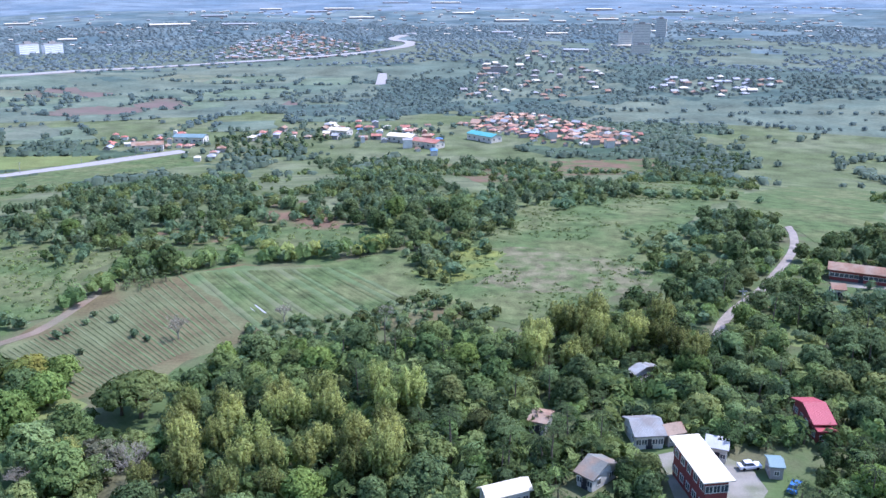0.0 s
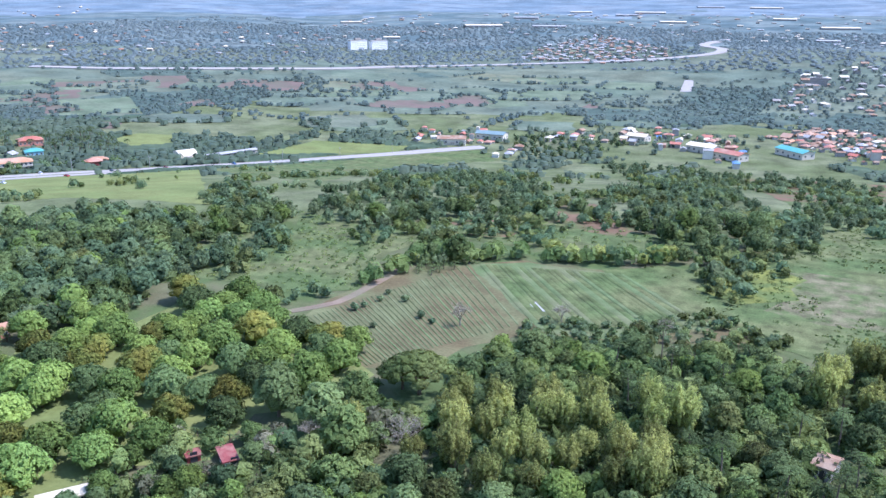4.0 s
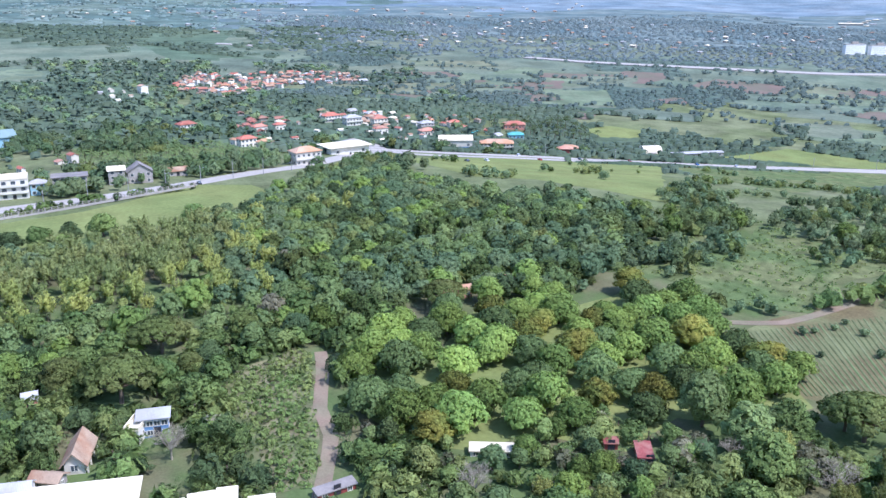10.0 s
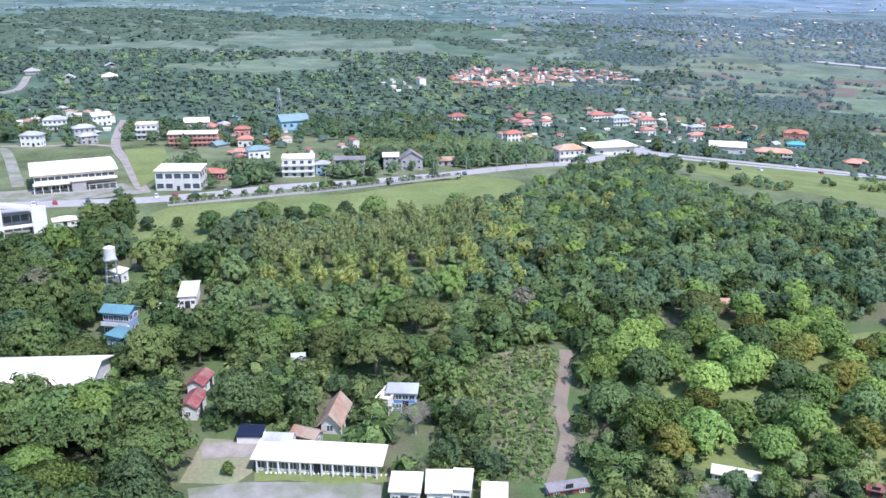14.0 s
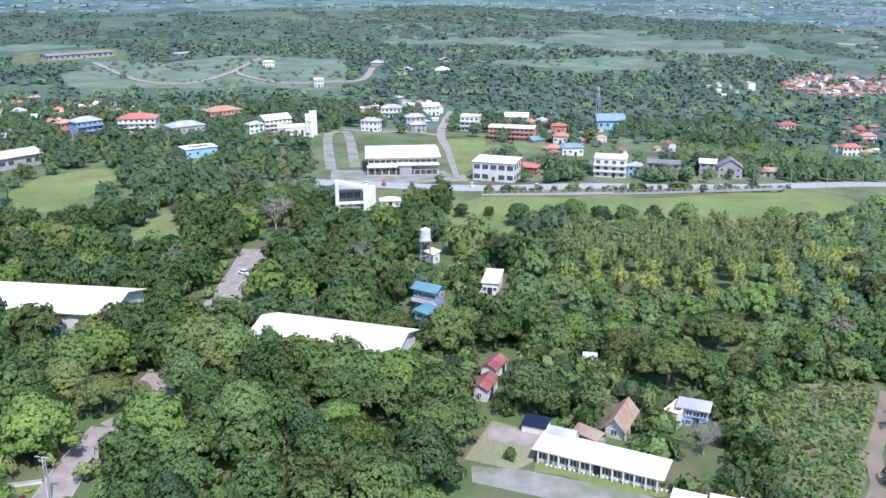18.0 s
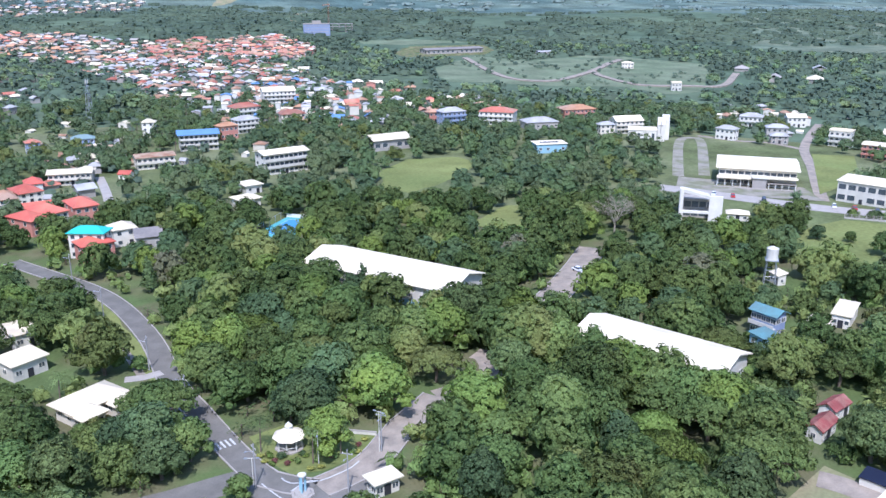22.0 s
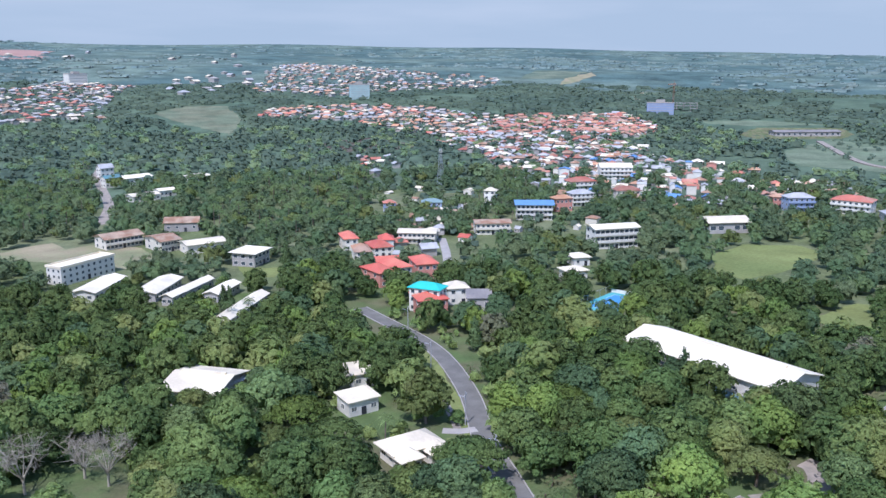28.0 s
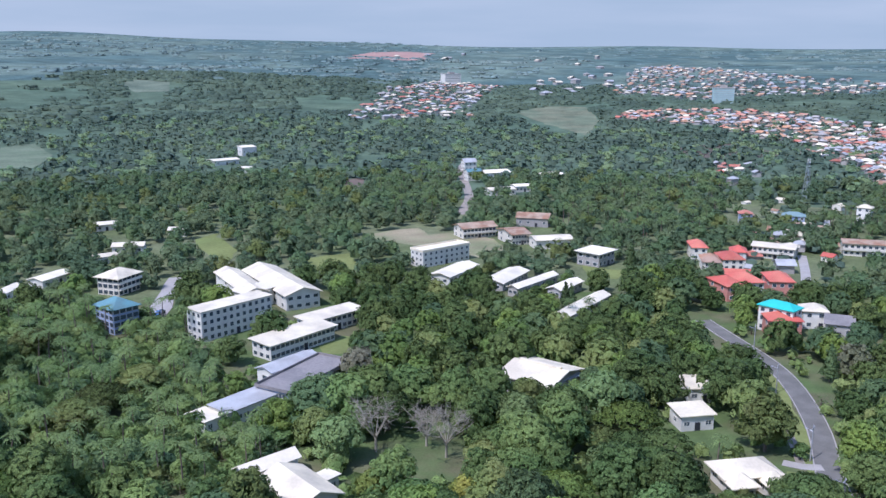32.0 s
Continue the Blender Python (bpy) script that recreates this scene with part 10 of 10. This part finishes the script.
def canopy(name, az0, az1, r0, r1, step, grow, cell, height, cover, leaf, label, seed):
    """Woods past counting as one closed, bumpy canopy; cover(r, az) is the noise level above which woods stand."""
    radii = [r0]
    while radii[-1] < r1:
        radii.append(radii[-1] * (1 + grow))
    A, Rr = np.meshgrid(np.radians(np.arange(az0, az1, step)), np.array(radii))
    rng = np.random.default_rng(seed)
    A = A + rng.uniform(-0.3, 0.3, A.shape) * math.radians(step)
    Rr = Rr * (1 + rng.uniform(-0.3, 0.3, Rr.shape) * grow)
    x, y = -Rr * np.sin(A), Rr * np.cos(A)
    nz = 0.9 * fast_noise(x, y, 170, seed) + 0.5 * fast_noise(x, y, 60, seed + 1) + 0.3 * fast_noise(x, y, 22, seed + 2)
    level = nz - cover(Rr, np.degrees(A))
    P = np.stack([x.ravel(), y.ravel()], 1)
    shut = np.zeros(len(P), bool)
    for c in CLEAR:
        if max(math.hypot(*p) for p in c) > r0:
            lo, hi = np.min(c, 0), np.max(c, 0)
            near = np.flatnonzero(((P > lo) & (P < hi)).all(1))
            if len(near):
                shut[near] |= inside(P[near], list(c))
    for pts, half, _ in LINES:
        if max(math.hypot(*p) for p in pts) > r0:
            for (ax, ay), (bx, by) in zip(pts, pts[1:]):
                near = np.flatnonzero((np.abs(P - ((ax + bx) / 2, (ay + by) / 2)) < abs(bx - ax) + abs(by - ay) + 30).all(1))
                if len(near):
                    d = np.array([bx - ax, by - ay])
                    t = np.clip(((P[near] - (ax, ay)) @ d) / max(d @ d, 1e-6), 0, 1)
                    shut[near] |= np.hypot(*(P[near] - (ax, ay) - t[:, None] * d).T) < half + 6
    for c in THIN:
        lo, hi = np.min(c, 0), np.max(c, 0)
        near = np.flatnonzero(((P > lo) & (P < hi)).all(1))
        if len(near):
            shut[near] |= inside(P[near], list(c))
    level = np.where(shut.reshape(level.shape), -1, level)
    rise = np.clip(level / 0.1, 0, 1)
    k = np.arange(rise.shape[0])[:, None]
    rise = rise * np.clip(np.minimum(k, rise.shape[0] - 1 - k) / 3, 0, 1)
    z = ground_many(x, y) - 0.25 + rise * (0.5 + height * crowns(x, y, cell))
    n, m = x.shape
    idx = np.arange(n * m).reshape(n, m)
    Q = np.stack([idx[:-1, :-1], idx[:-1, 1:], idx[1:, 1:], idx[1:, :-1]], -1).reshape(-1, 4)
    on = rise.ravel() > 0.02
    Q = Q[on[Q].sum(1) >= 2]
    used = np.unique(Q)
    remap = np.zeros(n * m, int)
    remap[used] = np.arange(len(used))
    V = np.stack([x.ravel(), y.ravel(), z.ravel()], 1)[used]
    me = quads_mesh(name, V, remap[Q][:, ::-1], [CANOPY[leaf]], smooth=True)
    return tagged(new(name, me), label, "woods", kind="stuff")


def lowland_level(r, az):
    """Woods behind the highway, open fields, then woods again to the far plain."""
    west = np.interp(r, [560, 640, 850, 940, 1000, 1330, 1430, 1600, 2400], [0.05, -0.16, -0.2, 0.05, 0.26, 0.26, 0.08, -0.2, -0.26])
    north = np.interp(r, [560, 800, 950, 1050, 1250, 2400], [0.2, 0.1, -0.02, -0.18, -0.2, -0.26])
    east = np.interp(r, [560, 900, 1050, 1300, 1500, 2400], [0.24, 0.16, 0.2, 0.16, -0.1, -0.26])
    u, v = np.clip((az - 6) / 8, 0, 1), np.clip((az + 12) / 8, 0, 1)
    return west * u + (1 - u) * (north * v + east * (1 - v))


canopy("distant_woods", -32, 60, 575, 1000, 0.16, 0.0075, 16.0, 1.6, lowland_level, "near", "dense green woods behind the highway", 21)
canopy("distant_woods", -32, 62, 985, 1500, 0.16, 0.008, 18.0, 1.2, lowland_level, "low", "woods between far fields with haze in their colour", 21)
DOTS = np.vstack([ring(560, 1000, -32, 66, 8.8, 58, 0.5), ring(1000, 1400, -32, 66, 10.5, 258, 0.5), ring(1400, 2400, -32, 66, 16.5, 158, 0.5)])
DOTS = DOTS[free(DOTS, 1)]
r_, az_ = polar(DOTS)
nz = 0.9 * fast_noise(*DOTS.T, 170, 21) + 0.5 * fast_noise(*DOTS.T, 60, 22) + 0.3 * fast_noise(*DOTS.T, 22, 23)
hedge = np.abs(fast_noise(*DOTS.T, 120, 31)) < np.interp(r_, [560, 900, 1400], [0.012, 0.03, 0.03])
lone = np.random.default_rng(2).uniform(size=len(DOTS)) < 0.015
DOTS = np.vstack([thinned(DOTS[(nz > lowland_level(r_, az_)) | hedge | lone], 0.2, 7), HEDGEROWS])
r_, az_ = polar(DOTS)
# each farther band gets a paler, bluer leaf: haze in the colour
for lo, hi, kind, word in ((560, 950, "field", "small trees and hedges scattered over far pastures"), (950, 1450, "lowland", "lowland trees and hedges in haze-tinted dull green"), (1450, 2400, "pale", "trees on the far plain with haze in their colour")):
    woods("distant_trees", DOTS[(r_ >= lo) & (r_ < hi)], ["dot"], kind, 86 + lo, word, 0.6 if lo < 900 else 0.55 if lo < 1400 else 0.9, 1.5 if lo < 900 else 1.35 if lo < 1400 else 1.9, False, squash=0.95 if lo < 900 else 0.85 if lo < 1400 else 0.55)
TT = []
for k, pts in enumerate(THIN):
    P = spots(pts, 11.5, 20 + k, 300 + k, margin=1.0, jitter=0.45)
    if len(P):
        TT.append(P[np.random.default_rng(k).uniform(size=len(P)) < 0.36])
TT = np.vstack(TT)
r_, az_ = polar(TT)
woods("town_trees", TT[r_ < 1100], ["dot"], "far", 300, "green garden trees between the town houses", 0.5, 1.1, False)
# beyond 1100 m the town trees use the haze-tinted leaf
woods("town_trees", TT[(r_ >= 1100) & (r_ < 2200)], ["dot"], "lowland", 301, "haze-tinted green trees between far houses", 0.6, 1.1, False)
HW = []
hrng = np.random.default_rng(77)
for a, b, n in (((-387.6, -17.5), (-420.7, 218.8), 70), ((-413.3, 22.0), (-448.9, 229.6), 120), ((-545.7, 333.8), (-483.3, 505.8), 30)):
    u = hrng.uniform(size=(n, 1))
    HW.append(np.array(a) * (1 - u) + np.array(b) * u + hrng.normal(size=(n, 2)) * (8 if n < 100 else 16))
HW = np.vstack(HW)
u = np.linspace(0, 1, 90)[:, None]
FH = np.array((-367.5, 1.4)) * (1 - u) + np.array((-386.7, 136.3)) * u + hrng.normal(size=(90, 2)) * 1.0
mixed_woods("hedge", FH[hrng.uniform(size=90) < 0.7], ["under"], [("wood", 0.6, "green"), ("dark", 0.4, "dark green")], 306, "hedge along the playing field fence", 0.7, 1.6, False)
HW = HW[free(HW, 1.5, False)]
mixed_woods("roadside_trees", HW, ["mid"], [("mid", 0.6, "green"), ("dark", 0.4, "dark green")], 305, "trees along the highway houses", 0.45, 0.9)
# bushes and small trees scattered over the far pastures
for k, pts in enumerate(([(-896.9, -437.6), (-822.3, -353.8), (-767.8, -262.1), (-795.0, -161.1), (-855.5, -112.7), (-1057.5, -174.4), (-1052.1, -359.2), (-1011.4, -450.0)], [(-1118.5, 5.3), (-1065.9, 139.6), (-1215.5, 156.5), (-1212.3, 45.7)])):
    P = spots(pts, 17.0, 25, 501 + k, margin=1, jitter=0.6, check=False)
    P = P[field_noise(P, 60, 4) + 0.5 * field_noise(P, 20, 7) > -0.02]
    woods("distant_trees", P, ["dot"], "far", 505 + k, "scattered bushes on a far pasture", 0.4, 1.0, False, squash=0.8)


def hill_level(r, az):
    return np.interp(az, [56, 66, 80, 100, 130], [0.06, 0.0, -0.08, -0.1, -0.24])


OUT = ring(1230, 2000, 56, 194, 23, 56, 0.6)
r_, az_ = polar(OUT)
nz = 0.9 * fast_noise(*OUT.T, 170, 23) + 0.5 * fast_noise(*OUT.T, 60, 24) + 0.3 * fast_noise(*OUT.T, 22, 25)
OUT = thinned(OUT[free(OUT, 0) & (nz > hill_level(r_, az_))], 0.3, 8)
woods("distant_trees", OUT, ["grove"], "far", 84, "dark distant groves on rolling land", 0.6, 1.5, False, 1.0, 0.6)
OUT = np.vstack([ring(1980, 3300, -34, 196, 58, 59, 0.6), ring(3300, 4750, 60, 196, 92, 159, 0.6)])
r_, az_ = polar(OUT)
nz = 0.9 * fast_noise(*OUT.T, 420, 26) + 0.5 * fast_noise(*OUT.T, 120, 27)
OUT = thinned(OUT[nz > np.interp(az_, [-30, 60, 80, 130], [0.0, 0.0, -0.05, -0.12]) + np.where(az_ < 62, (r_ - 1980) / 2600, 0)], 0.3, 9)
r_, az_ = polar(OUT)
# horizon groves wear the bluest and palest leaves, painted as haze
woods("horizon_woods", OUT[az_ > 64], ["grove"], "upland", 85, "woods towards the horizon with haze blue in their colour", 0.8, 1.9, False, 1.0, 0.45)
woods("plain_groves", OUT[az_ <= 64], ["grove"], "pale", 87, "groves on the far plain with haze in their colour", 0.6, 1.4, False, 1.0, 0.5)

for k in range(9):
    x, y = [(a + (b - a) * (k + 0.2 * math.sin(3 * k)) / 8) for a, b in zip((-147.6, 14.0), (-140.2, 34.1))]
    tree("shrub", x, y, 0.3 + 0.08 * (k % 3), 50 * k, "wood", "small round bush before the long building", "bush", "yard bushes", v=k)
tree("tree", -148.4, 6.3, 0.3, 0, "bright", "small young tree in the yard", v=1)

HEDGE = []
for a, b in zip([(-117.6, 221.2), (-118.5, 235.9), (-115.9, 246.3), (-106.4, 256.7), (-92.9, 260.9), (-80.6, 264.0), (-60.9, 268.8), (-46.7, 274.6)], [(-118.5, 235.9), (-115.9, 246.3), (-106.4, 256.7), (-92.9, 260.9), (-80.6, 264.0), (-60.9, 268.8), (-46.7, 274.6), (-32.7, 287.0)]):
    n = int(math.hypot(b[0] - a[0], b[1] - a[1]) / 2.2)
    HEDGE += [(a[0] + (b[0] - a[0]) * k / n, a[1] + (b[1] - a[1]) * k / n) for k in range(n)]
HEDGE = np.array(HEDGE) * 1.02 + np.random.default_rng(8).normal(size=(len(HEDGE), 2)) * 1.8
mixed_woods("hedge", HEDGE, ["under"], [("wood", 0.5, "green"), ("dark", 0.25, "dark green"), ("bamboo", 0.25, "pale")], 870, "hedge along the vegetable field", 1.2, 2.4, False)

# green rows of the vegetable plots
plot_ob = thing("vegetable_rows", -98.7, 256.0, 0, "low green vegetable rows on dark soil", "field", z=0.14)
px, py = -98.7, 256.0
for k in range(22):
    t = k / 21
    (ax, ay), (bx, by) = [(p[0] * (1 - t) + q[0] * t - px, p[1] * (1 - t) + q[1] * t - py) for p, q in (((-97.8, 256.1), (-52.6, 264.6)), ((-62.3, 209.9), (-22.4, 230.3)))]
    d = Vector((bx - ax, by - ay))
    n = Vector((-d.y, d.x)).normalized() * (0.95 + 0.2 * math.sin(k * 1.7))
    V, F = [], []
    for j in range(15):
        c = Vector((ax, ay)) + d * (j / 14)
        hgt = 0.1 + 0.04 * math.sin(j * 1.9 + k)
        V += [(c.x + n.x, c.y + n.y, 0), (c.x + n.x * 0.4, c.y + n.y * 0.4, hgt), (c.x - n.x * 0.4, c.y - n.y * 0.4, hgt), (c.x - n.x, c.y - n.y, 0)]
        if j:
            b = 4 * (j - 1)
            F += [(b + i, b + i + 1, b + 5 + i, b + 4 + i) for i in range(3)]
    piece("ridge", poly_mesh("ridge", V, F, [M[("crop", "meadow", "meadow", "meadow", "meadow", "crop", "meadow")[k % 7]]]), plot_ob)

# furrows of the tilled field
(ax, ay), (bx, by) = (-102.2, 253.0), (-69.4, 210.6)
(cx, cy), (ex, ey) = (-125.1, 192.3), (-94.6, 170.4)
field_ob = thing("crop_rows", ax, ay, 0, "raised furrow rows with low plants on brown soil", "field", z=0.06)
for k in range(34):
    t = (k / 33) ** 0.8
    p = Vector((cx - ax, cy - ay)) * t
    q = Vector((bx - ax, by - ay)) * (1 - t) + Vector((ex - ax, ey - ay)) * t
    d = q - p
    n = Vector((-d.y, d.x)).normalized() * 0.34
    pts = [p + (q - p) * j / 14 for j in range(15)]
    V, F = [], []
    for j, c in enumerate(pts):
        hgt = 0.1 + 0.04 * math.sin(j * 2.3 + k)
        V += [(c.x + n.x, c.y + n.y, 0), (c.x + n.x * 0.3, c.y + n.y * 0.3, hgt), (c.x - n.x * 0.3, c.y - n.y * 0.3, hgt), (c.x - n.x, c.y - n.y, 0)]
        if j:
            b = 4 * (j - 1)
            F += [(b + i, b + i + 1, b + 5 + i, b + 4 + i) for i in range(3)]
    piece("furrow", poly_mesh("furrow", V, F, [M["furrow" if k % 4 else "crop"]]), field_ob)
for x, y in ((-113.1, 211.8), (-113.6, 218.0), (-116.3, 202.6), (-115.1, 205.7), (-105.3, 192.5), (-96.2, 203.9), (-91.2, 201.6), (-106.2, 214.3)):
    tree("shrub", x, y, 0.8, x * 7, "mid", "dark bush standing in the tilled field", "bush", "field bushes", v=int(x) % 2)
FB = spots([(-120.1, 243.4), (-122.3, 256.8), (-116.4, 263.0), (-103.3, 263.8), (-101.0, 249.9), (-107.6, 239.1), (-113.4, 236.3)], 3.6, 10, 102, margin=1)
woods("banana_plants", FB, ["banana"], "palm", 103, "dense banana plants at the field's corner", 0.9, 1.4)
SC = spots([(-182.4, 67.2), (-186.2, 87.9), (-174.8, 89.6), (-153.9, 78.0), (-128.0, 63.8), (-128.9, 55.0), (-149.2, 60.8), (-164.7, 62.8)], 2.0, 10, 98, margin=0.5)
woods("young_shrubs", SC, ["tuft"], "shrub", 98, "young shrubs in rough cleared land", 0.55, 1.2, False)
WEEDS = spots([(-60.4, 266.5), (-43.4, 278.6), (-24.1, 279.8), (-1.5, 339.0), (29.8, 396.3), (131.8, 643.9), (148.4, 562.9), (67.4, 316.0), (65.9, 274.4), (40.6, 251.0), (18.5, 228.6), (-5.2, 222.8)], 2.6, 10, 99, margin=1, jitter=0.5)
WEEDS = WEEDS[field_noise(WEEDS, 25, 4) + 0.6 * field_noise(WEEDS, 7, 5) > 0.04]
woods("weeds", WEEDS, ["tuft"], "shrub", 99, "rough tufts and weeds across the meadow", 0.2, 0.65, False)
WEED2 = np.vstack([spots([(-190.3, 190.2), (-196.5, 222.1), (-195.6, 253.9), (-173.9, 276.5), (-137.5, 273.4), (-128.8, 239.8), (-122.8, 217.7), (-142.2, 206.2), (-157.6, 209.5), (-173.6, 206.6)], 4.5, 10, 100, margin=1), spots([(-169.4, 254.2), (-196.2, 298.0), (-152.3, 280.8), (-135.5, 309.6), (-98.6, 319.5), (-53.3, 316.0), (-40.4, 300.7), (-48.5, 286.0), (-91.1, 280.1), (-128.0, 281.4), (-131.7, 250.6), (-136.4, 234.8)], 5, 10, 101, margin=1)])
woods("weeds", WEED2, ["tuft"], "shrub", 100, "low green weeds covering the field", 0.35, 0.9, False)
